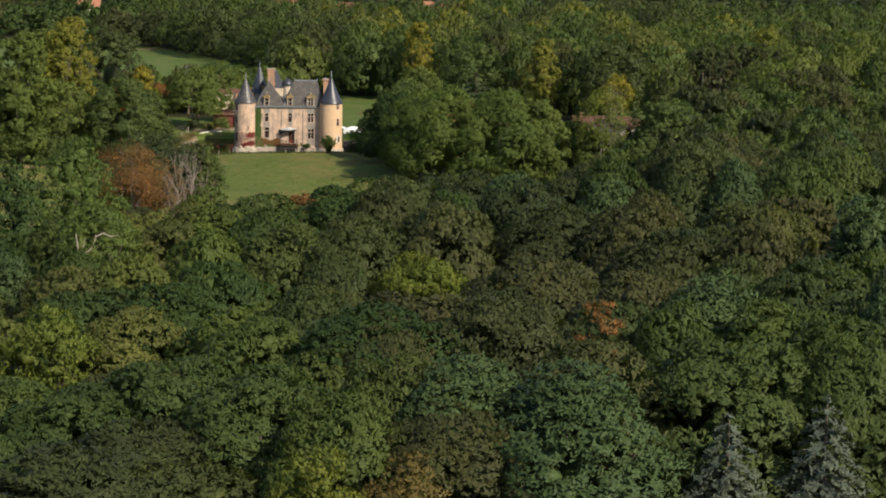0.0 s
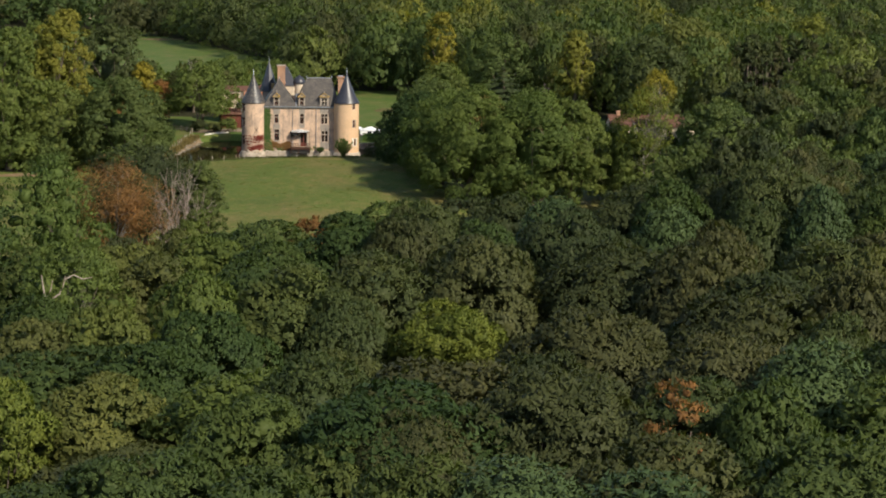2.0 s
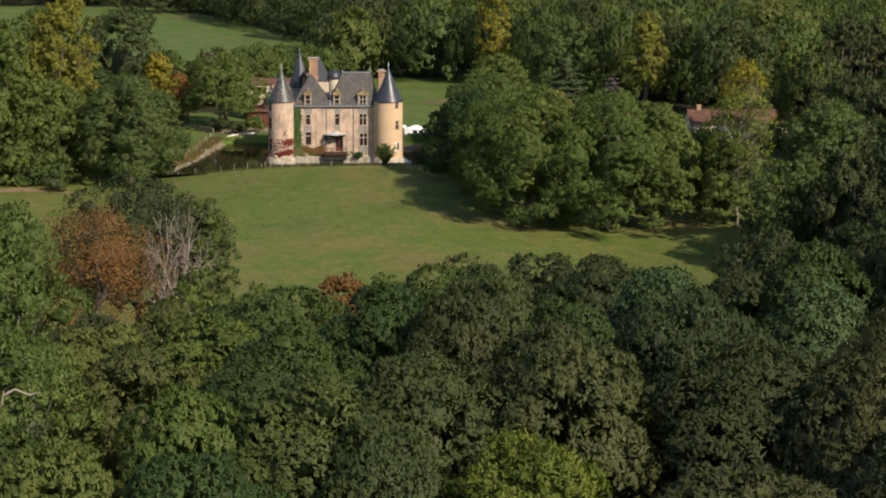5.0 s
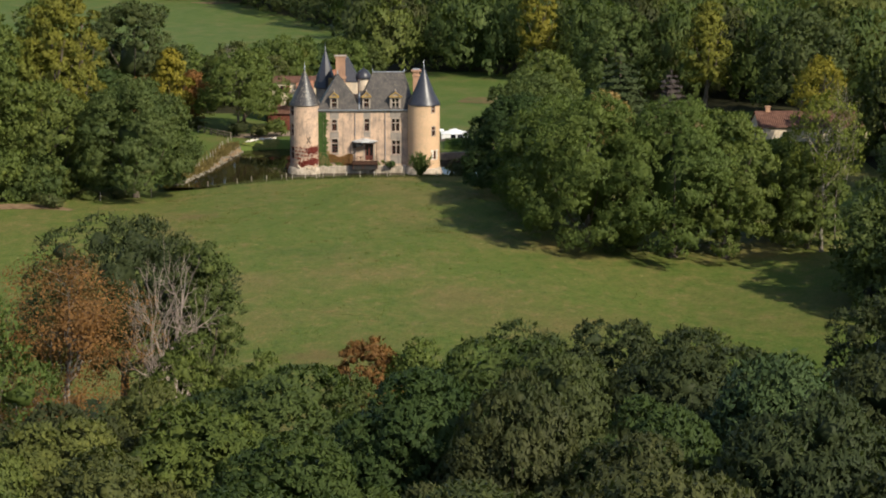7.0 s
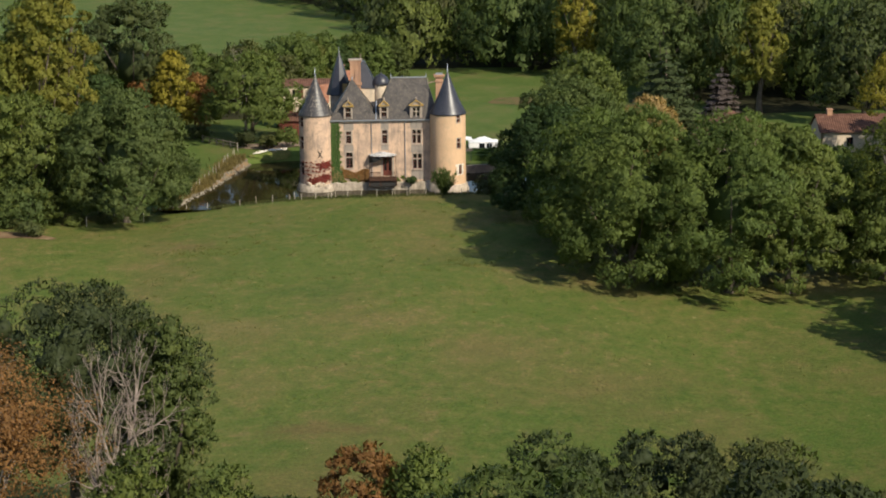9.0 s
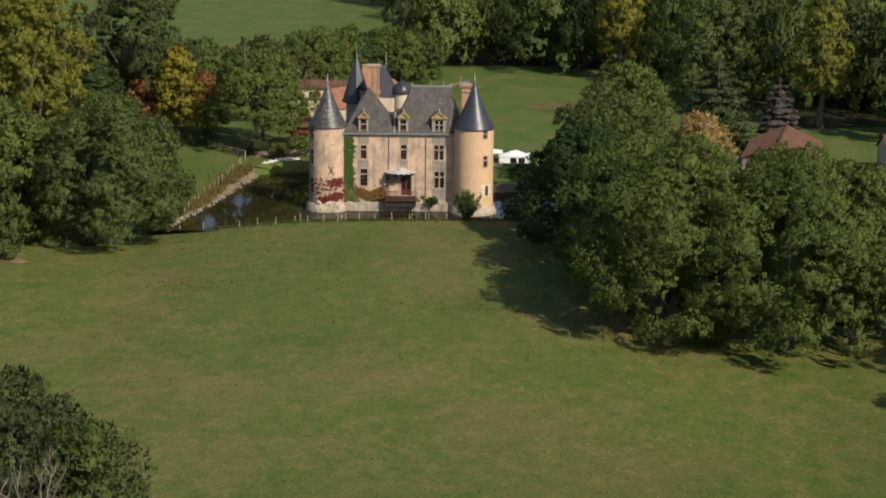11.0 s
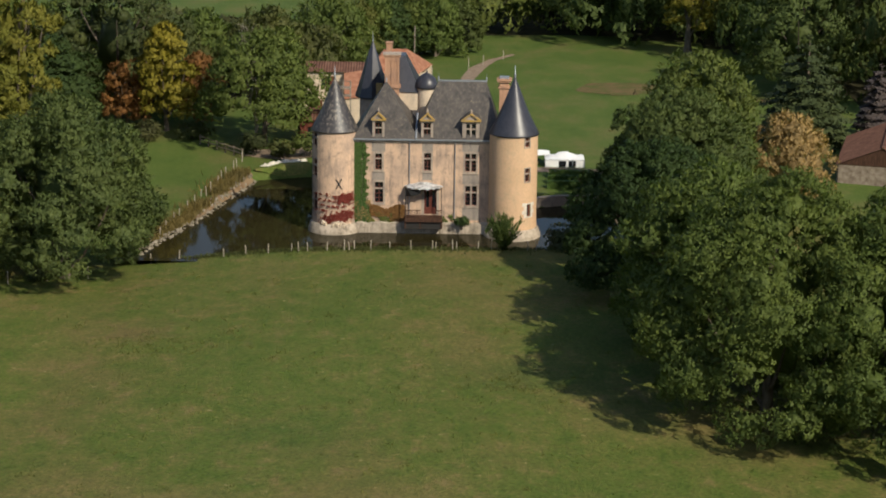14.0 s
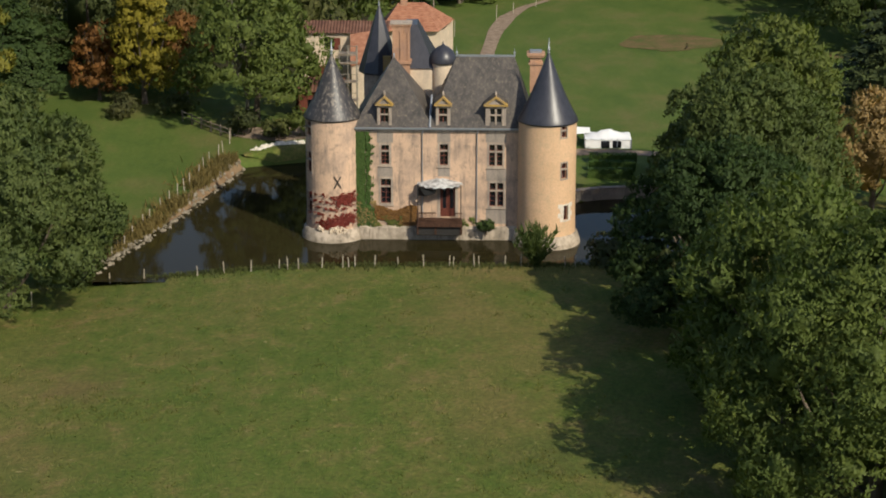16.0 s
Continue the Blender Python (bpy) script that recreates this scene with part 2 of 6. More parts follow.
OLD = plaster("weathered_lime_render", (0.62, 0.43, 0.30), (0.44, 0.32, 0.24), (0.20, 0.165, 0.14))
NEWR = plaster("fresh_ochre_render", (0.68, 0.455, 0.28), (0.63, 0.42, 0.255), (0.55, 0.395, 0.25))
PALE = plaster("pale_cream_render", (0.66, 0.54, 0.40), (0.58, 0.47, 0.35), (0.48, 0.40, 0.31))
STONE = plaster("grey_limestone", (0.44, 0.36, 0.285), (0.30, 0.25, 0.21), (0.18, 0.16, 0.145))
QUOIN = plaster("white_dressed_stone", (0.72, 0.66, 0.56), (0.66, 0.60, 0.50), (0.55, 0.50, 0.42))
STAIN = plaster("grey_weathered_bay_stone", (0.33, 0.28, 0.235), (0.25, 0.22, 0.19), (0.17, 0.15, 0.135))
YSTONE = plaster("lichen_covered_stone", (0.42, 0.27, 0.075), (0.34, 0.23, 0.11), (0.25, 0.20, 0.13))
FOOT = plaster("damp_plinth_stone", (0.50, 0.42, 0.33), (0.29, 0.245, 0.19), (0.12, 0.10, 0.075))
RUBBLE = plaster("mossy_rubble", (0.30, 0.26, 0.20), (0.20, 0.17, 0.12), (0.12, 0.11, 0.07))
BRICKY = plaster("rosy_brick", (0.46, 0.27, 0.17), (0.38, 0.22, 0.14), (0.30, 0.19, 0.14))
SLATE = material("old_slate", (0.09, 0.09, 0.095), 0.55, 0.4)
s1 = noise_node(SLATE, 0.9, 6, 0.7, (1, 1, 0.5), world_space=True)
s2 = noise_node(SLATE, 5.0, 5, 0.7, (1, 1, 0.45), world_space=True)
sc = ramp(SLATE, [(0.35, (0.050, 0.046, 0.044)), (0.6, (0.092, 0.080, 0.071))], s1)
s3 = noise_node(SLATE, 1.7, 7, 0.75, (1.6, 1.6, 0.3), world_space=True)
sc = mix(SLATE, ramp(SLATE, [(0.50, (0, 0, 0)), (0.66, (0.7, 0.7, 0.7))], s3), sc, (0.17, 0.145, 0.115))
sc = mix(SLATE, ramp(SLATE, [(0.30, (0.75, 0.75, 0.75)), (0.42, (0, 0, 0))], s3), sc, (0.032, 0.030, 0.030))
sc = mix(SLATE, ramp(SLATE, [(0.56, (0, 0, 0)), (0.68, (0.7, 0.7, 0.7))], s2), sc, (0.25, 0.205, 0.145))
base(SLATE, sc)
bump(SLATE, s2, 0.5, 0.03)
NEWSLATE = material("dark_new_slate", (0.03, 0.032, 0.042), 0.38, 0.5)
base(NEWSLATE, ramp(NEWSLATE, [(0.3, (0.024, 0.025, 0.034)), (0.7, (0.048, 0.049, 0.060))], noise_node(NEWSLATE, 3.0, 5, 0.7, (1, 1, 0.4), world_space=True)))
bump(NEWSLATE, noise_node(NEWSLATE, 6.0, 3, 0.6, world_space=True), 0.25, 0.02)
OLDCONE = material("worn_dark_slate", (0.05, 0.046, 0.045), 0.42, 0.5)
oc = ramp(OLDCONE, [(0.3, (0.028, 0.027, 0.030)), (0.7, (0.062, 0.055, 0.052))], noise_node(OLDCONE, 2.0, 6, 0.7, (1, 1, 0.5), world_space=True))
base(OLDCONE, mix(OLDCONE, ramp(OLDCONE, [(0.53, (0, 0, 0)), (0.62, (0.8, 0.8, 0.8))], noise_node(OLDCONE, 4.0, 5, 0.7, (1, 1, 0.5), world_space=True)), oc, (0.22, 0.19, 0.15)))
bump(OLDCONE, noise_node(OLDCONE, 7.0, 4, 0.7, world_space=True), 0.5, 0.03)
ZINC = material("zinc", (0.35, 0.37, 0.40), 0.45, 0.5, 0.6)
GLASS = material("window_glass", (0.012, 0.014, 0.018), 0.08, 0.6)
WOODRED = material("oxblood_painted_wood", (0.13, 0.035, 0.022), 0.6, 0.3)
base(WOODRED, ramp(WOODRED, [(0.3, (0.09, 0.024, 0.016)), (0.7, (0.18, 0.055, 0.035))], noise_node(WOODRED, 3.0, stretch=(3, 3, 0.5))))
WOOD = material("weathered_wood", (0.24, 0.20, 0.15), 0.85, 0.2)
base(WOOD, ramp(WOOD, [(0.3, (0.16, 0.12, 0.09)), (0.7, (0.32, 0.27, 0.21))], noise_node(WOOD, 2.0)))
TILE = material("terracotta_tiles", (0.30, 0.13, 0.07), 0.85, 0.2)
t1 = noise_node(TILE, 1.2, 6, 0.7, world_space=True)
base(TILE, ramp(TILE, [(0.3, (0.085, 0.042, 0.032)), (0.55, (0.145, 0.073, 0.050)), (0.75, (0.205, 0.122, 0.088))], t1))
bump(TILE, noise_node(TILE, 5.0, 3, 0.6, world_space=True), 0.6, 0.05)
NEWTILE = material("new_orange_tiles", (0.48, 0.20, 0.09), 0.85, 0.2)
base(NEWTILE, ramp(NEWTILE, [(0.3, (0.24, 0.095, 0.055)), (0.7, (0.46, 0.23, 0.14))], noise_node(NEWTILE, 1.6, 6, 0.7, world_space=True)))
FROST = material("frosted_canopy_glass", (0.42, 0.42, 0.42), 0.5, 0.4)
base(FROST, ramp(FROST, [(0.35, (0.22, 0.22, 0.22)), (0.6, (0.62, 0.62, 0.61))], noise_node(FROST, 2.5, 4)))
CANVAS = material("white_canvas", (0.8, 0.8, 0.79), 0.7, 0.2)
IRON = material("dark_iron", (0.03, 0.028, 0.026), 0.6, 0.3)
DARKWOOD = material("dark_brown_stained_wood", (0.06, 0.032, 0.02), 0.75, 0.2)
base(DARKWOOD, ramp(DARKWOOD, [(0.3, (0.035, 0.018, 0.012)), (0.7, (0.095, 0.048, 0.03))], noise_node(DARKWOOD, 2.5, stretch=(3, 3, 0.6))))
POSTWOOD = material("bleached_stakes", (0.42, 0.37, 0.30), 0.9, 0.15)
base(POSTWOOD, ramp(POSTWOOD, [(0.3, (0.30, 0.25, 0.19)), (0.7, (0.52, 0.47, 0.39))], noise_node(POSTWOOD, 3.0)))
# near-black colour for the shadow put under the door canopy
SHADE_SHEET = material("canopy_shade_black", (0.03, 0.03, 0.03), 0.8, 0.2)
GRAVEL = material("gravel", (0.30, 0.25, 0.18), 0.95, 0.1)
base(GRAVEL, ramp(GRAVEL, [(0.3, (0.19, 0.14, 0.10)), (0.7, (0.33, 0.25, 0.18))], noise_node(GRAVEL, 1.5, world_space=True)))
REED = leaf_material("dry_reeds", [(0, (0.14, 0.12, 0.03)), (0.5, (0.12, 0.13, 0.025)), (1, (0.2, 0.12, 0.05))])


# ---- builders ----
def mesh_np(name, verts, quads, mat):
    """A mesh of quads (triangles where the last corner repeats) from arrays; rows of six carry the way each vertex faces, too."""
    me = bpy.data.meshes.new(name)
    verts = np.asarray(verts, np.float32)
    quads = np.asarray(quads, np.int32)
    n = len(quads)
    three = quads[:, 2] == quads[:, 3]
    keep = np.ones((n, 4), bool)
    keep[:, 3] = ~three
    loops = quads[keep]
    me.vertices.add(len(verts))
    me.vertices.foreach_set("co", np.ascontiguousarray(verts[:, :3]).ravel())
    me.loops.add(len(loops))
    me.loops.foreach_set("vertex_index", loops)
    me.polygons.add(n)
    me.polygons.foreach_set("loop_start", np.concatenate([[0], np.cumsum(np.where(three, 3, 4))[:-1]]).astype(np.int32))
    me.materials.append(mat)
    me.update()
    me.validate()
    if verts.shape[1] == 6:
        me.polygons.foreach_set("use_smooth", [True] * n)
        me.normals_split_custom_set_from_vertices(np.ascontiguousarray(verts[:, 3:]))
    return me


def thing(name, label, category, group="", kind="", at=(0, 0, 0)):
    ob = tagged(new(name), label, category, group, kind)
    ob.location = at
    ob.empty_display_size = 0.5
    return ob


def hang(name, me, parent, label=""):
    ob = new(name, me)
    if parent is not None:
        ob.parent = parent
    return tagged(ob, label)


def part(name, bm, mat, parent, label="", smooth=False):
    me = bpy.data.meshes.new(name)
    bmesh.ops.recalc_face_normals(bm, faces=bm.faces)
    bm.to_mesh(me)
    bm.free()
    me.materials.append(mat)
    if smooth:
        me.polygons.foreach_set("use_smooth", [True] * len(me.polygons))
    return hang(name, me, parent, label)


def box(bm, x0, x1, y0, y1, z0, z1, turn=None):
    vs = [bm.verts.new((x, y, z)) for x in (x0, x1) for y in (y0, y1) for z in (z0, z1)]
    for f in ((0, 1, 3, 2), (4, 6, 7, 5), (0, 4, 5, 1), (2, 3, 7, 6), (0, 2, 6, 4), (1, 5, 7, 3)):
        bm.faces.new([vs[i] for i in f])
    if turn is not None:
        bmesh.ops.transform(bm, matrix=turn, verts=vs)
    return vs


def boxes(*rows):
    bm = bmesh.new()
    for r in rows:
        box(bm, *r)
    return bm


def solid(verts, faces):
    bm = bmesh.new()
    vs = [bm.verts.new(v) for v in verts]
    for f in faces:
        bm.faces.new([vs[i] for i in f])
    return bm


def lathe(profile, cx=0, cy=0, n=48, a0=0.0, a1=2 * math.pi):
    """A turned form; profile rows are (radius, z)."""
    bm = bmesh.new()
    full = abs(a1 - a0 - 2 * math.pi) < 1e-6
    k = n if full else n + 1
    rings = []
    for r, z in profile:
        if r < 1e-4:
            rings.append([bm.verts.new((cx, cy, z))] * k)
        else:
            rings.append([bm.verts.new((cx + r * math.cos(a0 + (a1 - a0) * i / n), cy + r * math.sin(a0 + (a1 - a0) * i / n), z)) for i in range(k)])
    for lo, hi in zip(rings, rings[1:]):
        for i in range(n):
            j = (i + 1) % k
            f = []
            for v in (lo[i], lo[j], hi[j], hi[i]):
                if v not in f:
                    f.append(v)
            if len(f) > 2:
                bm.faces.new(f)
    return bm


def pierced(us, vs, holes, at, depth):
    """A wall over a grid of (u, v) with openings (u0, u1, v0, v1); at(u, v, d) gives a point d inside the face."""
    us = sorted(set(us) | {h[0] for h in holes} | {h[1] for h in holes})
    vs = sorted(set(vs) | {h[2] for h in holes} | {h[3] for h in holes})
    bm = bmesh.new()
    pts = {}

    def p(u, v, d=0.0):
        key = (round(u, 5), round(v, 5), d)
        if key not in pts:
            pts[key] = bm.verts.new(at(u, v, d))
        return pts[key]

    def inside(u, v):
        return any(h[0] < u < h[1] and h[2] < v < h[3] for h in holes)

    for u0, u1 in zip(us, us[1:]):
        for v0, v1 in zip(vs, vs[1:]):
            if inside((u0 + u1) / 2, (v0 + v1) / 2):
                continue
            bm.faces.new((p(u0, v0), p(u1, v0), p(u1, v1), p(u0, v1)))
            for (a, b), (mu, mv) in ((((u0, v0), (u1, v0)), (0, -1)), (((u1, v0), (u1, v1)), (1, 0)), (((u1, v1), (u0, v1)), (0, 1)), (((u0, v1), (u0, v0)), (-1, 0))):
                du, dv = (u1 - u0) / 2 + 1e-4, (v1 - v0) / 2 + 1e-4
                if inside((u0 + u1) / 2 + mu * du, (v0 + v1) / 2 + mv * dv):
                    bm.faces.new((p(*a), p(*b), p(*b, depth), p(*a, depth)))
    return bm


def tube(points, radii, n=6):
    """Vertices and quads of a tapering tube along points."""
    pts = np.asarray(points, float)
    d = np.gradient(pts, axis=0)
    d /= np.linalg.norm(d, axis=1)[:, None] + 1e-9
    ref = np.where(np.abs(d[:, 2:3]) > 0.9, np.array([[1.0, 0, 0]]), np.array([[0, 0, 1.0]]))
    a = np.cross(d, ref)
    a /= np.linalg.norm(a, axis=1)[:, None]
    b = np.cross(d, a)
    ang = np.arange(n) * 2 * math.pi / n
    v = (pts[:, None] + np.asarray(radii)[:, None, None] * (np.cos(ang)[None, :, None] * a[:, None] + np.sin(ang)[None, :, None] * b[:, None])).reshape(-1, 3)
    q = [(i * n + j, i * n + (j + 1) % n, (i + 1) * n + (j + 1) % n, (i + 1) * n + j) for i in range(len(pts) - 1) for j in range(n)]
    return v, np.array(q)


def join(pieces):
    vs, qs, k = [], [], 0
    for v, q in pieces:
        vs.append(v)
        qs.append(q + k)
        k += len(v)
    return np.concatenate(vs), np.concatenate(qs)


def ball(center, radii, rng, rough=0.15):
    """A rough little dome of quads, the shaded heart of a bough."""
    nu, nv = 8, 5
    th = np.arange(nu) * 2 * math.pi / nu
    ph = np.linspace(-1.35, 1.35, nv)
    v = np.array([[math.cos(p) * math.cos(t), math.cos(p) * math.sin(t), math.sin(p)] for p in ph for t in th])
    v *= 1 + rng.uniform(-rough, rough, (len(v), 1))
    q = np.array([(i * nu + j, i * nu + (j + 1) % nu, (i + 1) * nu + (j + 1) % nu, (i + 1) * nu + j) for i in range(nv - 1) for j in range(nu)])
    nv = v / np.linalg.norm(v, axis=1)[:, None]
    return np.hstack([np.asarray(center) + v * np.asarray(radii), nv]), q


def leaves(centers, normals, size, rng, slim=0.6):
    """One small bent quad at each centre, facing roughly outwards."""
    n = len(centers)
    out = normals / (np.linalg.norm(normals, axis=1)[:, None] + 1e-9)
    nr = out + rng.normal(0, 0.42, (n, 3))
    nr /= np.linalg.norm(nr, axis=1)[:, None]
    a = np.cross(nr, rng.normal(0, 1, (n, 3)))
    a /= np.linalg.norm(a, axis=1)[:, None] + 1e-9
    b = np.cross(nr, a)
    s = (size * rng.uniform(0.6, 1.35, n))[:, None]
    t = rng.uniform(0.35, 0.8, (n, 1))
    p, r = a * s * 0.5, b * s * 0.5 * slim
    v = np.stack([centers - p - r * 0.8, centers + p - r * t - nr * s * 0.14, centers + p * 0.9 + r * t - nr * s * 0.1, centers - p * 0.8 + r], 1).reshape(-1, 3)
    face = out * 0.7 + nr * 0.45
    face /= np.linalg.norm(face, axis=1)[:, None]
    return np.hstack([v, np.repeat(face, 4, 0)]), np.arange(4 * n).reshape(n, 4)


def leaf_tips(centers, normals, size, rng, wild=0.75):
    """Small pointed tips of foliage, one triangle each, reaching up and out of the crown."""
    n = len(centers)
    out = normals / (np.linalg.norm(normals, axis=1)[:, None] + 1e-9)
    nr = out + rng.normal(0, wild, (n, 3))
    nr /= np.linalg.norm(nr, axis=1)[:, None]
    b = np.cross(nr, np.array([0, 0, 1.0]) + rng.normal(0, 0.9, (n, 3)))
    b /= np.linalg.norm(b, axis=1)[:, None] + 1e-9
    a = np.cross(b, nr)
    s = (size * rng.uniform(0.6, 1.4, n))[:, None]
    v = np.stack([centers + b * s * 0.36 - a * s * 0.4, centers - b * s * 0.36 - a * s * 0.5, centers + a * s * 0.85 + out * s * 0.45], 1).reshape(-1, 3)
    face = out * 0.78 + nr * 0.42
    face /= np.linalg.norm(face, axis=1)[:, None]
    q = np.arange(3 * n).reshape(n, 3)
    return np.hstack([v, np.repeat(face, 3, 0)]), np.hstack([q, q[:, 2:]])


def dome_arrays(rng, h, r, base_h, boughs, count, size, flat=0.8, peak=0.0, swells=(0.24, 0.46), skirt=0.0, per=16, rag=1.0):
    """A full rounded crown: boughs swelling from one dome, each bearing sprays of leaf tips with dark clefts between them."""
    mid, half = base_h + (h - base_h) * 0.42, (h - base_h) * 0.58
    pieces = [ball((0, 0, mid), (r * 0.30, r * 0.30, half * 0.38), rng, 0.3)] if per > 8 else []
    lobes = []
    for i in range(boughs):
        z = 1 - (1.35 + 0.32 * skirt) * (i + 0.4) / boughs
        a = i * 2.39996 + rng.uniform(-0.5, 0.5)
        w = math.sqrt(max(0.0, 1 - abs(z) ** (2.1 if z > 0 or not skirt else 4.0))) * (1 - peak * max(z, 0))
        s = r * rng.uniform(*swells)
        k = 1 - 0.72 * s / r + rng.uniform(-0.20, 0.14)
        lobes.append((np.array([r * k * w * math.cos(a), r * k * w * math.sin(a), mid + half * z * (1 - 0.7 * s / half) * rng.uniform(0.92, 1.05)]), s))
    total = sum(s * s for _, s in lobes)
    up = np.array([0, 0, 1.0])
    core = 0.40 if skirt else 0.38
    for c, s in lobes:
        if per > 8:
            pieces.append(ball(c, (s * core, s * core, s * core * flat), rng, 0.3))
        n = max(4, int(count * s * s / total / per))
        whole = (c - np.array([0, 0, mid])) / np.array([r, r, half])
        d = rng.normal(0, 1, (n * 4, 3)) + whole * 0.9
        d /= np.linalg.norm(d, axis=1)[:, None]
        d = d[d[:, 2] > -0.5][:n]
        n = len(d)
        q = s * math.sqrt(2.6 / n) * rng.uniform(0.75, 1.3, (n, 1, 1))
        p = c + d * np.array([s, s, s * flat]) * (0.98 + rag * rng.uniform(-0.24, 0.14, (n, 1)))
        axis = d * 0.85 + whole * 0.4 + up * 0.4
        axis /= np.linalg.norm(axis, axis=1)[:, None]
        e = rng.normal(0, 1, (n, per, 3)) + axis[:, None] * 1.15
        e /= np.linalg.norm(e, axis=2)[:, :, None]
        at = p[:, None] + e * q * np.array([1, 1, 0.8]) * rng.uniform(0.5, 1.12, (n, per, 1))
        dome = (p - np.array([0, 0, mid - 0.25 * half])) / np.array([r, r, half])
        dome /= np.linalg.norm(dome, axis=1)[:, None] + 1e-9
        out = e * (0.3 + 0.5 * rag) + axis[:, None] * 0.5 + dome[:, None] * 0.9 * (1 - rag)
        pieces.append(leaf_tips(at.reshape(-1, 3), out.reshape(-1, 3), size, rng, 0.35 + 0.4 * rag))
    return join(pieces)


def dome_mesh(name, mat, *args):
    return mesh_np(name, *dome_arrays(*args), mat)


def crown_mesh(name, mat, rng, lobes, count, size, low=-0.5, sprays=5, heart=True, stand=0.72, tips=False):
    """A crown from boughs (x, y, z, rx, rz), each bearing smaller sprays of leaves round a dark heart."""
    pieces, clumps = [], []
    heart_at = np.array([[l[0], l[1], l[2]] for l in lobes]).mean(0)
    for i, (x, y, z, rx, rz) in enumerate(lobes):
        if heart:
            pieces.append(ball((x, y, z), (rx * 0.42, rx * 0.42, rz * 0.42), rng, 0.2))
        if heart and i == len(lobes) - 1 and i > 9:
            continue
        d = rng.normal(0, 1, (sprays * 4, 3))
        d /= np.linalg.norm(d, axis=1)[:, None]
        d = d[d[:, 2] > low][:sprays]
        for e in d:
            s = rx * (rng.uniform(0.28, 0.48) if tips else rng.uniform(0.34, 0.58))
            c = np.array([x, y, z]) + e * np.array([rx, rx, rz]) * rng.uniform(stand - 0.14, stand + 0.13)
            clumps.append((*c, s, s * 0.75, e))
        clumps.append((x, y, z, rx * (0.76 if tips else 0.88), rz * (0.76 if tips else 0.88), None))
    area = np.array([c[3] ** 2 for c in clumps])
    share = np.maximum(6, (count * area / area.sum()).astype(int))
    for (x, y, z, rx, rz, e), k in zip(clumps, share):
        d = rng.normal(0, 1, (k * 3, 3))
        if e is not None:
            d = d + e * 0.5
        d /= np.linalg.norm(d, axis=1)[:, None]
        d = d[d[:, 2] > low][:k]
        c = np.array([x, y, z]) + d * np.array([rx, rx, rz]) * (1 + rng.normal(0, 0.09, (len(d), 1)))
        whole = c - heart_at
        whole /= np.linalg.norm(whole, axis=1)[:, None] + 1e-9
        pieces.append(leaf_tips(c, d * 1.35 + whole * 0.4 + np.array([0, 0, 0.1]), size, rng) if tips else leaves(c, d + whole * 0.7 + np.array([0, 0, 0.2]), size, rng, 0.72))
    v, q = join(pieces)
    return mesh_np(name, v, q, mat)


def round_lobes(rng, h, r, base_h, n, flat=0.8, peak=0.0, loose=1.0):
    """Boughs of a broad uneven crown of radius r between base_h and h, full down to its skirt."""
    out = []
    mid, half = (h + base_h) / 2, (h - base_h) / 2
    lop = rng.uniform(0, 6.28)
    for i in range(n):
        z = 1 - 2 * (i + 0.5) / n
        a = i * 2.39996 + rng.uniform(-0.7, 0.7)
        w = math.sqrt(max(0.0, 1 - abs(z) ** (2.2 if z > 0 else 5.0))) * (1 - peak * max(z, 0))
        k = rng.uniform(1 - 0.3 * loose, 1.0) * 0.74 * (1 + 0.12 * loose * math.cos(a - lop) + 0.10 * loose * math.cos(3 * a + lop))
        s = r * rng.uniform(0.27, 0.45) * (1.3 - 0.3 * loose)
        out.append((r * k * w * math.cos(a), r * k * w * math.sin(a), mid + half * z * 0.82 * rng.uniform(0.9, 1.06), s, s * flat))
    out.append((0, 0, mid + half * 0.1, r * 0.66, half * 0.72))
    return out


def trunk_mesh(name, mat, rng, h, r, base_h, girth, limbs=6):
    pts = [(rng.normal(0, 0.03) * z, rng.normal(0, 0.03) * z, z) for z in np.linspace(-0.8, h * 0.75, 6)]
    pieces = [tube(pts, np.linspace(girth, girth * 0.25, 6) * np.array([1.35, 1.05, 1, 1, 1, 1]), 8)]
    for i in range(limbs):
        a = i * 2.4 + rng.uniform(-0.4, 0.4)
        z0 = base_h * rng.uniform(0.8, 1.2) + (h - base_h) * 0.4 * i / limbs
        ln = r * rng.uniform(0.55, 0.85)
        p = [(math.cos(a) * ln * s, math.sin(a) * ln * s, z0 + (h - z0) * 0.55 * s ** 1.4) for s in (0, 0.35, 0.7, 1)]
        pieces.append(tube(p, girth * 0.42 * np.array([1, 0.75, 0.5, 0.2]), 6))
    v, q = join(pieces)
    return mesh_np(name, v, q, mat)


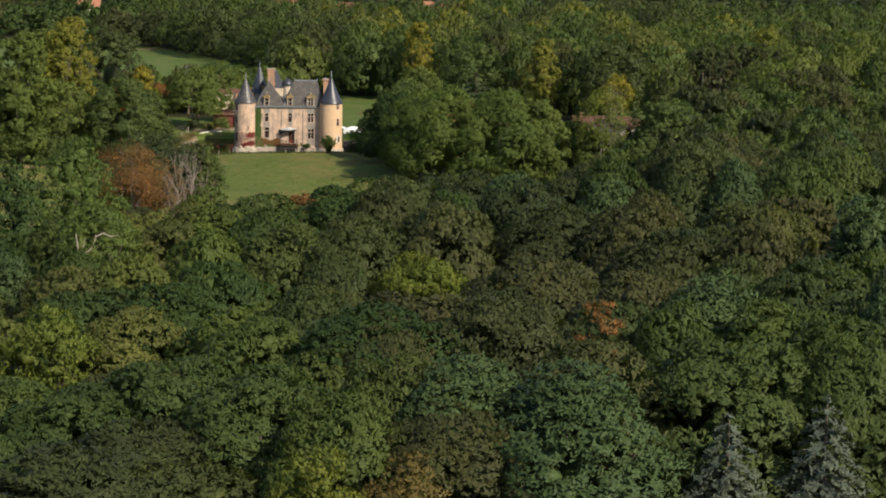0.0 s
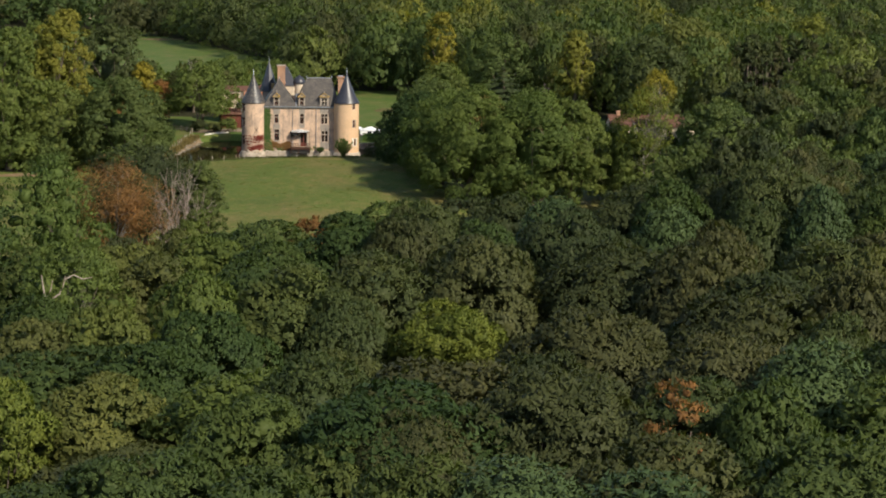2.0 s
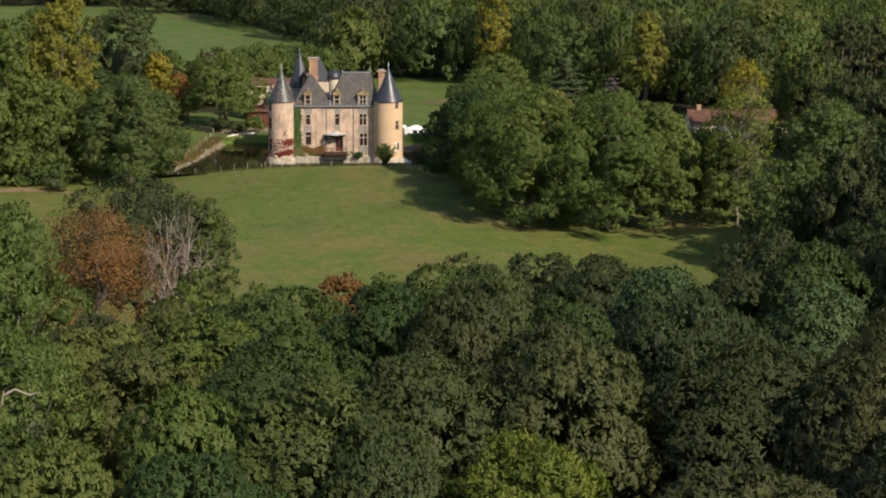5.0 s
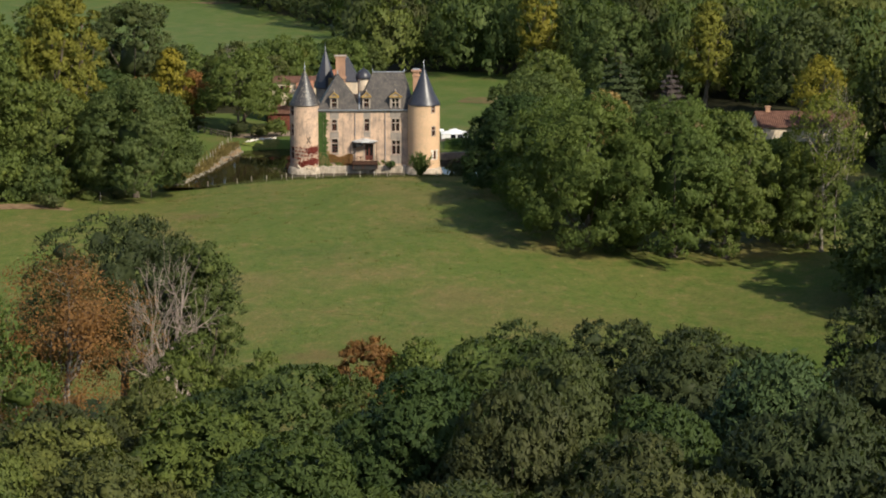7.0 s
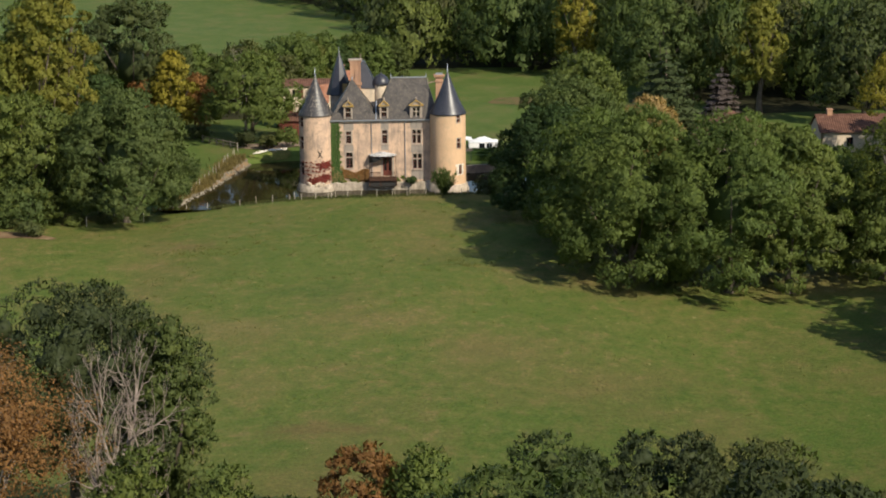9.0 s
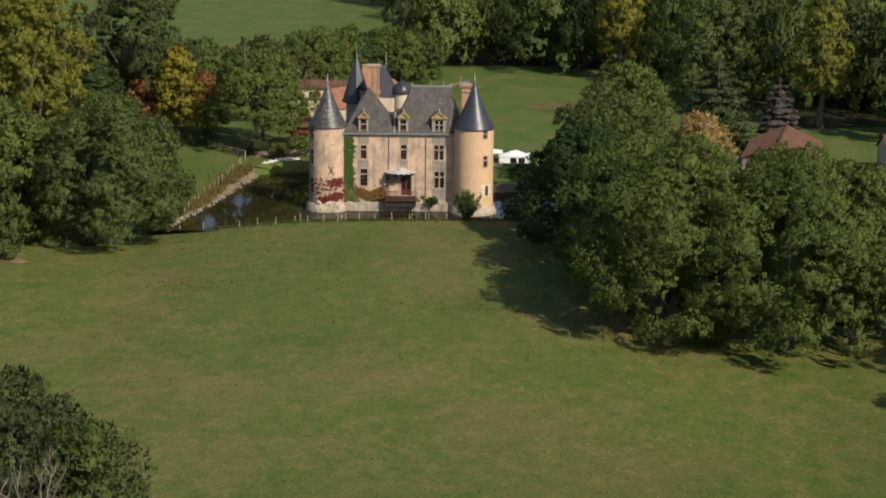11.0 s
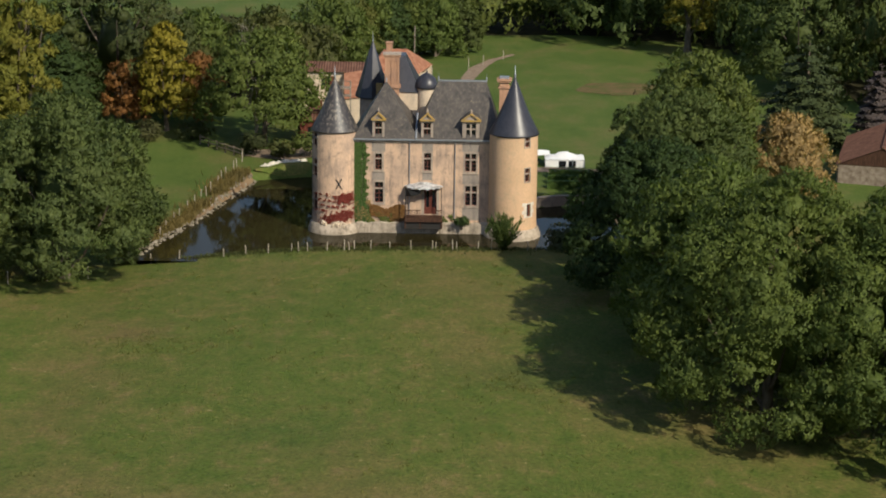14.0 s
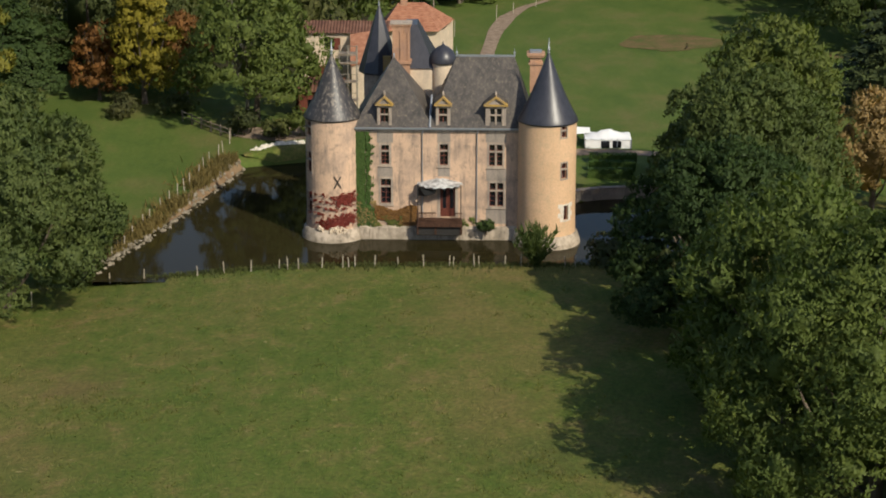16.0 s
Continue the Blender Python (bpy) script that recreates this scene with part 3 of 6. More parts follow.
def twig_meshes(mat, rng, h, r, girth, levels=4, spread=0.6):
    """A leafless branching crown: its twigs, and the stem with its main forks."""
    pieces, stems = [], []

    def grow(p, d, ln, g, k):
        e = p + d * ln
        m = (p + e) / 2 + rng.normal(0, 0.07 * ln, 3)
        (pieces if k > 1 else stems).append(tube([p, m, e], [g, g * 0.8, g * 0.6], 5 if k < 3 else 3))
        if k >= levels:
            return
        for _ in range(rng.integers(3, 5) if k < 3 else 3):
            nd = d + rng.normal(0, spread, 3) * np.array([1, 1, 0.6]) + np.array([0, 0, 0.12])
            nd /= np.linalg.norm(nd)
            grow(e if rng.random() < 0.6 else m, nd, ln * rng.uniform(0.55, 0.8), g * 0.55, k + 1)

    grow(np.array([0, 0, -0.6]), np.array([0.02, 0.0, 1.0]), h * 0.36, girth, 0)
    v, q = join(pieces)
    k = r / max(1e-3, np.percentile(np.hypot(v[:, 0], v[:, 1]), 98))
    tall = (h + 0.6) / (v[:, 2].max() + 0.6)
    out = []
    for w, e, called in ((v, q, "crown"), (*join(stems), "trunk")):
        w[:, :2] *= k
        w[:, 2] = (w[:, 2] + 0.6) * tall - 0.6
        out.append(mesh_np(called, w, e, mat))
    return out


def conifer_mesh(name, mat, rng, h, r, base_h, tiers, size, droop=0.15, per=60, taper=0.8):
    """Tiers of flat spreading boughs round a straight stem."""
    pieces = []
    for i in range(tiers):
        f = i / (tiers - 1)
        z = base_h + (h - base_h) * f
        rr = r * (1 - f) ** taper + 0.25
        arms = max(4, int(9 * (1 - f) + 4))
        for a in np.arange(arms) * 2 * math.pi / arms + rng.uniform(0, 6):
            ln = rr * rng.uniform(0.7, 1.1)
            k = max(6, int(per * ln / r))
            s = rng.uniform(0.1, 1, k) ** 0.7
            side = rng.normal(0, 0.16, k) * ln * s
            c = np.stack([np.cos(a) * ln * s - np.sin(a) * side, np.sin(a) * ln * s + np.cos(a) * side, z - droop * ln * s * s + rng.normal(0, 0.06, k)], 1)
            nr = np.tile(np.array([math.cos(a) * 0.5, math.sin(a) * 0.5, 1.0]), (k, 1))
            pieces.append(leaves(c, nr, size, rng, 0.4))
    pieces.append(leaves(np.array([[0, 0, h]] * 6) + rng.normal(0, 0.1, (6, 3)), np.array([[0, -1.0, 0.3]] * 6), size, rng, 0.3))
    v, q = join(pieces)
    return mesh_np(name, v, q, mat)


def ground_z(x, y):
    """Height of the land: a gentle crest before the moat, falling to the woods."""
    z = 0.9 - np.minimum(0.0016 * (x - 3) ** 2, 1.7) * (y < 60) * np.clip((40 - y) / 40, 0, 1)
    z = z - np.clip(-y - 35, 0, 110) * 0.042
    z = z - np.clip(y - 60, 0, 300) * 0.008
    z = z + np.clip(-y - 190, 0, 200) * 0.02 * np.clip(x / 40, -0.3, 1)
    return z + 0.12 * np.sin(x * 0.21 + 1) * np.sin(y * 0.17) + 0.3 * np.sin(x * 0.05) * np.sin(y * 0.045 + 2)


def gz(x, y):
    return float(ground_z(np.float64(x), np.float64(y)))


# ---- ground ----
MOAT = [(-28.5, -11.2), (-24.2, 3.5), (-20.1, 23.4), (-14.5, 25.8), (-9, 26), (-8.6, 8), (8.6, 8), (11, 11.2), (14, 13.0), (18, 14), (25, 16), (26, -8), (20, -11), (6, -10.9), (-15, -10.3)]
WATER_Z = -0.4


def moat_distance(x, y):
    """Signed distance to the moat's edge, negative in the water."""
    best = np.full(x.shape, 1e9)
    inside = np.zeros(x.shape, bool)
    for (x0, y0), (x1, y1) in zip(MOAT, MOAT[1:] + MOAT[:1]):
        dx, dy = x1 - x0, y1 - y0
        t = np.clip(((x - x0) * dx + (y - y0) * dy) / (dx * dx + dy * dy), 0, 1)
        best = np.minimum(best, np.hypot(x - x0 - t * dx, y - y0 - t * dy))
        cross = ((y0 > y) != (y1 > y)) & (x < dx * (y - y0) / (dy if abs(dy) > 1e-9 else 1e-9) + x0)
        inside ^= cross
    return np.where(inside, -best, best)


def land(x, y):
    z = ground_z(x, y)
    d = moat_distance(x, y)
    k = np.clip((d + 0.9) / 1.5, 0, 1)
    return -1.6 + (z + 1.6) * k * k * (3 - 2 * k)


gx = np.concatenate([-np.geomspace(3000, 120, 16), np.arange(-100, -40, 4.0), np.arange(-40, 34, 0.7), np.arange(34, 110, 4.0), np.geomspace(125, 3000, 16)])
gy = np.concatenate([-np.geomspace(1500, 340, 8), np.arange(-320, -24, 4.0), np.arange(-24, 36, 0.7), np.arange(36, 380, 6.0), np.geomspace(400, 4500, 18)])
GX, GY = np.meshgrid(gx, gy)
GZ = land(GX, GY)
nx, ny = len(gx), len(gy)
ii = np.arange(nx * ny).reshape(ny, nx)
gq = np.stack([ii[:-1, :-1], ii[:-1, 1:], ii[1:, 1:], ii[1:, :-1]], -1).reshape(-1, 4)
gme = mesh_np("ground", np.stack([GX, GY, GZ], -1).reshape(-1, 3), gq, GRASS)
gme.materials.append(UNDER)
gme.materials.append(LAWN)
qc = np.stack([GX, GY], -1).reshape(-1, 2)[gq].mean(1)


def wooded(x, y):
    front = (y < -171 - 3 * np.sin(x * 0.13) - 12 * np.clip((x - 19) / 5, 0, 1)) | ((y < -108) & (x > 58 + 0.3 * np.clip(y + 170, 0, 50)))
    side = ((x > 63 + 4 * np.sin(y * 0.1)) & (y < -74)) | ((x > 82) & (y < 14))
    back = ((y > 118 + 6 * np.sin(x * 0.1)) & (x > np.where(y < 145, 1.5, 6.0))) | ((y > 62) & (x > 62 + 0.35 * (62 - y))) | ((x > 93) & (y > 0))
    left = (x < -13) & (y > 60) & (y < 100)
    far = y > 405
    leftside = (x < -46 - 0.12 * np.abs(y - 20)) & (y > -22) & (y < 62)
    return front | side | back | left | far | leftside


lawn = (qc[:, 1] > 14) | ((qc[:, 0] < -24.0) & (qc[:, 1] > -9))
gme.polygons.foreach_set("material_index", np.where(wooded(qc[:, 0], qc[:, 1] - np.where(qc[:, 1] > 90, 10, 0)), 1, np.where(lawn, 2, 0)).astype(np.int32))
gme.polygons.foreach_set("use_smooth", [True] * len(gme.polygons))
tagged(new("ground", gme), "gently rolling meadow of mown green and straw-coloured grass", "meadow", kind="structure")

wbm = bmesh.new()
wbm.faces.new([wbm.verts.new((x + (1.5 if x > 0 else -1.5), y + (1.0 if y > 10 else -1.0 if y < -5 else 0), WATER_Z)) for x, y in ((-29, -12), (27, -12), (27, 18), (-8, 27), (-21, 27))])
tagged(part("water", wbm, WATER, None), "still dark olive water of the castle moat", "water", kind="structure")

# ---- the castle ----
castle = thing("castle", "pale rendered moated castle with slate roofs and two round corner towers", "castle")


def window(parent, at, u0, u1, v0, v1, cols, transom, surround=0.16, stone=STONE, wood=WOODRED, proud=0.035, sill=True, per=1.0, bars=1):
    """A stone-cased window: at(u, v, d) is a point d inside the wall's face; per turns metres into u."""
    s = surround * per
    k = 0.055 * per

    def slab(bm, a0, a1, b0, b1, d0, d1):
        vs = [bm.verts.new(at(u, v, d)) for u in (a0, a1) for d in (d0, d1) for v in (b0, b1)]
        for f in ((0, 1, 3, 2), (4, 6, 7, 5), (0, 4, 5, 1), (2, 3, 7, 6), (0, 2, 6, 4), (1, 5, 7, 3)):
            bm.faces.new([vs[i] for i in f])

    bm = bmesh.new()
    slab(bm, u0 - s, u0, v0 - surround, v1 + surround, -proud, 0.05)
    slab(bm, u1, u1 + s, v0 - surround, v1 + surround, -proud, 0.05)
    slab(bm, u0, u1, v1, v1 + surround, -proud, 0.05)
    slab(bm, u0, u1, v0 - surround, v0, -proud, 0.05)
    win = part("window", bm, stone, parent, "grey stone window surround")
    if sill:
        bm = bmesh.new()
        slab(bm, u0 - s * 1.5, u1 + s * 1.5, v0 - surround - 0.05, v0 - surround + 0.03, -0.1, 0.0)
        part("sill", bm, stone, win)
    vt = v0 + (v1 - v0) * transom
    bm = bmesh.new()
    if transom < 1:
        slab(bm, u0, u1, vt - 0.065, vt + 0.065, 0.03, 0.2)
    for c in range(1, cols):
        uc = u0 + (u1 - u0) * c / cols
        slab(bm, uc - 0.075 * per, uc + 0.075 * per, v0, vt - 0.066, 0.035, 0.2)
        if transom < 1:
            slab(bm, uc - 0.075 * per, uc + 0.075 * per, vt + 0.066, v1, 0.035, 0.2)
    if len(bm.verts):
        part("mullion", bm, stone, win)
    else:
        bm.free()
    for c in range(cols):
        a0 = u0 + (u1 - u0) * c / cols + (0.075 * per if c else 0)
        a1 = u0 + (u1 - u0) * (c + 1) / cols - (0.075 * per if c < cols - 1 else 0)
        for b0, b1 in ((v0, vt - 0.065), (vt + 0.065, v1)) if transom < 1 else ((v0, v1),):
            bm = bmesh.new()
            slab(bm, a0, a0 + k, b0, b1, 0.2, 0.26)
            slab(bm, a1 - k, a1, b0, b1, 0.2, 0.26)
            slab(bm, a0 + k, a1 - k, b0, b0 + 0.055, 0.2, 0.26)
            slab(bm, a0 + k, a1 - k, b1 - 0.055, b1, 0.2, 0.26)
            if cols == 1:
                um = (a0 + a1) / 2
                slab(bm, um - 0.03 * per, um + 0.03 * per, b0 + 0.055, b1 - 0.055, 0.205, 0.255)
            if b1 - b0 > 0.8:
                for i in range(1, bars + 2):
                    vb = b0 + (b1 - b0) * i / (bars + 2)
                    slab(bm, a0 + k, a1 - k, vb - 0.02, vb + 0.02, 0.21, 0.25)
            part("window_frame", bm, wood, win, "dark red wooden casement")
            bm = bmesh.new()
            slab(bm, a0, a1, b0, b1, 0.245, 0.265)
            part("pane", bm, GLASS, win)
    return win


# main front, one flat wall between the towers
FX0, FX1, EAVE = -7.3, 7.3, 9.45
front_at = lambda u, v, d: (u, d, v)
WINDOWS = [(-5.05, -4.35, 6.25, 7.95, 1), (-5.1, -4.2, 2.75, 4.95, 1), (0.0, 0.72, 6.2, 8.05, 1), (4.25, 5.4, 6.15, 8.05, 2), (4.3, 5.5, 2.55, 4.65, 2)]
DOOR = (0.05, 1.35, 1.55, 4.25)
holes = [w[:4] for w in WINDOWS] + [DOOR]
part("front_wall", pierced([FX0, FX1], [-1.5, EAVE], holes, front_at, 0.3), OLD, castle, "weathered cream render with grey stains")
part("rear_wall", boxes((FX0, FX1, 7.7, 8.0, -1.5, EAVE)), OLD, castle)
part("side_wall", boxes((FX0, FX0 + 0.3, 0.3, 7.7, -1.5, EAVE)), OLD, castle)
part("side_wall", boxes((FX1 - 0.3, FX1, 0.3, 7.7, -1.5, EAVE)), OLD, castle)
for w in WINDOWS:
    window(castle, front_at, *w[:4], w[4], 0.66 if w[4] == 2 else 0.68, surround=0.17)
# grey dressed stone panels between the window casings, as the old bays show
for x0, x1, z0, z1 in ((-5.4, -4.0, 8.14, 9.1), (-5.35, -4.05, 5.14, 6.0), (-0.2, 0.92, 8.24, 9.1), (-0.15, 0.87, 5.2, 5.95), (3.95, 5.7, 8.24, 9.1), (4.0, 5.72, 4.84, 5.9), (4.0, 5.75, 1.0, 2.3)):
    part("stone_panel", boxes((x0, x1, -0.014, 0.02, z0, z1)), STAIN, castle, "grey weathered stone panel")
part("cornice", boxes((FX0, FX1, -0.16, 0.0, EAVE - 0.3, EAVE - 0.12), (FX0, FX1, -0.3, 0.0, EAVE - 0.116, EAVE + 0.1)), STONE, castle, "moulded grey stone cornice")
part("gutter", boxes((FX0, FX1, -0.42, -0.3, EAVE - 0.02, EAVE + 0.12)), ZINC, castle, "zinc gutter")
bm = bmesh.new()
rng = np.random.default_rng(3)
xs = list(np.linspace(-7.0, 6.9, 26))
lo = [bm.verts.new((x, -0.42 + rng.uniform(-0.06, 0.06), -1.5)) for x in xs]
mi = [bm.verts.new((x, -0.34 + rng.uniform(-0.05, 0.05), 0.62 + rng.uniform(-0.1, 0.1))) for x in xs]
hi = [bm.verts.new((x, 0.0, 0.78 + rng.uniform(-0.1, 0.1))) for x in xs]
for a, b in ((lo, mi), (mi, hi)):
    for i in range(len(xs) - 1):
        bm.faces.new((a[i], a[i + 1], b[i + 1], b[i]))
part("plinth", bm, FOOT, castle, "uneven damp stone footing")
for x in (-1.5, 3.2):
    v, q = tube([(x, -0.1, 1.0), (x, -0.1, 5), (x, -0.1, 9.0), (x + 0.1, -0.25, 9.4)], [0.05] * 4, 8)
    hang("downpipe", mesh_np("downpipe", v, q, ZINC), castle, "thin grey downpipe")

# towers
TOWERS = (("tower_wall", -9.27, 1.0, 2.36, 10.35, 16.4, OLD, 0.0), ("tower_wall", 9.22, -0.4, 2.48, 10.5, 16.9, NEWR, 0.0))
for name, cx, cy, R, top, tip, mat, _ in TOWERS:
    west = cx < 0
    at = lambda u, v, d, cx=cx, cy=cy, R=R: (cx + (R + max(0, 0.9 - v) * 0.14 - d) * math.cos(u), cy + (R + max(0, 0.9 - v) * 0.14 - d) * math.sin(u), v)
    us = [i * 2 * math.pi / 96 - math.pi for i in range(97)]
    per = 1 / R
    if west:
        a = radians(-148)
        hs = [(a - 0.24, a + 0.20, z0, z1) for z0, z1 in ((8.75, 10.1), (5.6, 7.4), (2.0, 3.8))]
    else:
        a = radians(-57)
        hs = [(a - 0.10, a + 0.11, 9.35, 10.3), (a - 0.08, a + 0.15, 5.75, 7.1), (a + 0.03, a + 0.24, 2.05, 3.35)]
    lab = "weathered grey-cream render" if west else "smooth fresh ochre render"
    wall = part(name, pierced(us, [0.55, 3.0, 6.0, top], hs, at, 0.3), mat, castle, lab, smooth=False)
    for i, h in enumerate(hs):
        window(castle, at, *h, 1, 0.6 if i < (3 if west else 2) else 1.0, surround=0.12, per=per, sill=False, stone=STONE if (west or i < 2) else QUOIN)
    part("tower_footing", lathe([(R + 0.50, -1.5), (R + 0.46, -0.1), (R + 0.36, 0.02), (R + 0.26, 0.5), (R + 0.04, 0.66), (R - 0.1, 0.68)], cx, cy, 40), FOOT, castle, "battered stone footing at the waterline", smooth=True)
    prof = [(R - 0.3, top + 0.02), (R + 0.13, top - 0.12), (R + 0.10, top + 0.0)]
    for i in range(1, 14):
        f = i / 14
        prof.append(((R + 0.10) * (1 - f) * (1 - 0.10 * math.sin(f * math.pi)) + 0.03, top + (tip - 0.7 - top) * f))
    prof += [(0.07, tip - 0.65)]
    roof = part("tower_roof", lathe(prof, cx, cy, 56), NEWSLATE if not west else OLDCONE, castle, "dark glossy slate cone" if not west else "worn dark slate cone flecked with lichen", smooth=True)
    part("finial", lathe([(0.12, tip - 0.75), (0.09, tip - 0.5), (0.14, tip - 0.42), (0.06, tip - 0.35), (0.02, tip + 0.5), (0.0, tip + 0.55)], cx, cy, 12), ZINC, roof, "zinc finial", smooth=True)
    part("tower_floor", lathe([(0.0, top - 0.2), (R - 0.35, top - 0.2)], cx, cy, 40), WOOD, castle)

# white toothed quoins round the lowest window of the ochre tower
at = lambda u, v, d: (9.22 + (2.48 - d) * math.cos(u), -0.4 + (2.48 - d) * math.sin(u), v)
for k in range(4):
    for side, u in ((-1, radians(-57) + 0.03), (1, radians(-57) + 0.24)):
        wide = (0.16 if k % 2 else 0.08)
        u0, u1 = (u - 0.055 - wide, u - 0.052) if side < 0 else (u + 0.052, u + 0.055 + wide)
        z0 = 1.95 + 0.4 * k
        vs = [at(a, z, d) for a in (u0, u1) for d in (-0.03, 0.05) for z in (z0, z0 + 0.36)]
        part("quoin", solid(vs, [(0, 1, 3, 2), (4, 6, 7, 5), (0, 4, 5, 1), (2, 3, 7, 6), (0, 2, 6, 4), (1, 5, 7, 3)]), QUOIN, castle, "white quoin stone")

# iron wall anchor in the shape of a cross
bm = bmesh.new()
for s in (-1, 1):
    box(bm, -0.05, 0.05, -0.03, 0.03, -0.6, 0.6, pose(-8.72, -1.37 - 0.02 * s, 4.95, 0, s * 30, 13))
part("wall_anchor", bm, IRON, castle, "black iron wall anchor")


# roofs over the front range
def roof(name, base_pts, top_pts, mat, label):
    nb = len(base_pts)
    bm = solid(base_pts + top_pts, [])
    vs = list(bm.verts)
    nt = len(top_pts)
    if nt == 1:
        for i in range(nb):
            bm.faces.new((vs[i], vs[(i + 1) % nb], vs[nb]))
    else:
        bm.faces.new((vs[0], vs[1], vs[5], vs[4]))
        bm.faces.new((vs[1], vs[2], vs[5]))
        bm.faces.new((vs[2], vs[3], vs[4], vs[5]))
        bm.faces.new((vs[3], vs[0], vs[4]))
    bm.faces.new(vs[:nb][::-1])
    return part(name, bm, mat, castle, label)


E0 = EAVE + 0.1
left_roof = roof("pavilion_roof", [(-7.4, -0.25, E0), (-0.55, -0.25, E0), (-0.55, 8.2, E0), (-7.4, 8.2, E0)], [(-4.12, 4.2, 14.8)], SLATE, "steep weathered slate pyramid roof")
right_roof = roof("hipped_roof", [(-1.0, -0.25, E0 - 0.01), (8.0, -0.25, E0 - 0.01), (8.0, 8.2, E0 - 0.01), (-1.0, 8.2, E0 - 0.01)], [(1.35, 4.0, 14.95), (6.35, 4.0, 14.95)], SLATE, "steep lichen-flecked slate hipped roof")
part("ridge", boxes((1.3, 6.4, 3.9, 4.1, 14.9, 15.05)), ZINC, right_roof, "zinc ridge")
for x, y, z in ((-4.12, 4.2, 14.7), (1.35, 4.0, 14.95), (6.35, 4.0, 14.95)):
    part("finial", lathe([(0.09, z), (0.07, z + 0.25), (0.11, z + 0.3), (0.02, z + 0.45), (0.0, z + 0.95)], x, y, 10), ZINC, castle, "small zinc finial")
v, q = tube([(-0.85, -0.3, E0 + 0.02), (-0.8, 0.9, 10.75), (-0.75, 2.0, 11.9)], [0.12, 0.12, 0.1], 6)
hang("valley", mesh_np("valley", v, q, ZINC), castle, "pale zinc valley")
# slate courses: thin raised rows down the slopes
for ob, (x0, x1), (t0, t1), (dy, dz) in ((left_roof, (-7.4, -0.55), (-4.12, -4.12), (4.45, 5.25)), (right_roof, (-1.0, 8.0), (1.35, 6.35), (4.25, 5.4))):
    bm = bmesh.new()
    for i in range(30):
        f, g = i / 30, (i + 0.96) / 30
        row = []
        for k, lift in ((f, 0.035), (g, 0.004)):
            y, z = -0.25 + dy * k, E0 + dz * k
            row.append([bm.verts.new((x + s * 0.02, y - lift, z)) for x, s in ((x0 + (t0 - x0) * k, 1), (x1 + (t1 - x1) * k, -1))])
        under = [bm.verts.new((v.co.x, v.co.y + 0.035, v.co.z - 0.01)) for v in row[0]]
        bm.faces.new((row[0][0], row[0][1], row[1][1], row[1][0]))
        bm.faces.new((under[0], under[1], row[0][1], row[0][0]))
    tagged(part("slating", bm, SLATE, ob), kind="stuff")

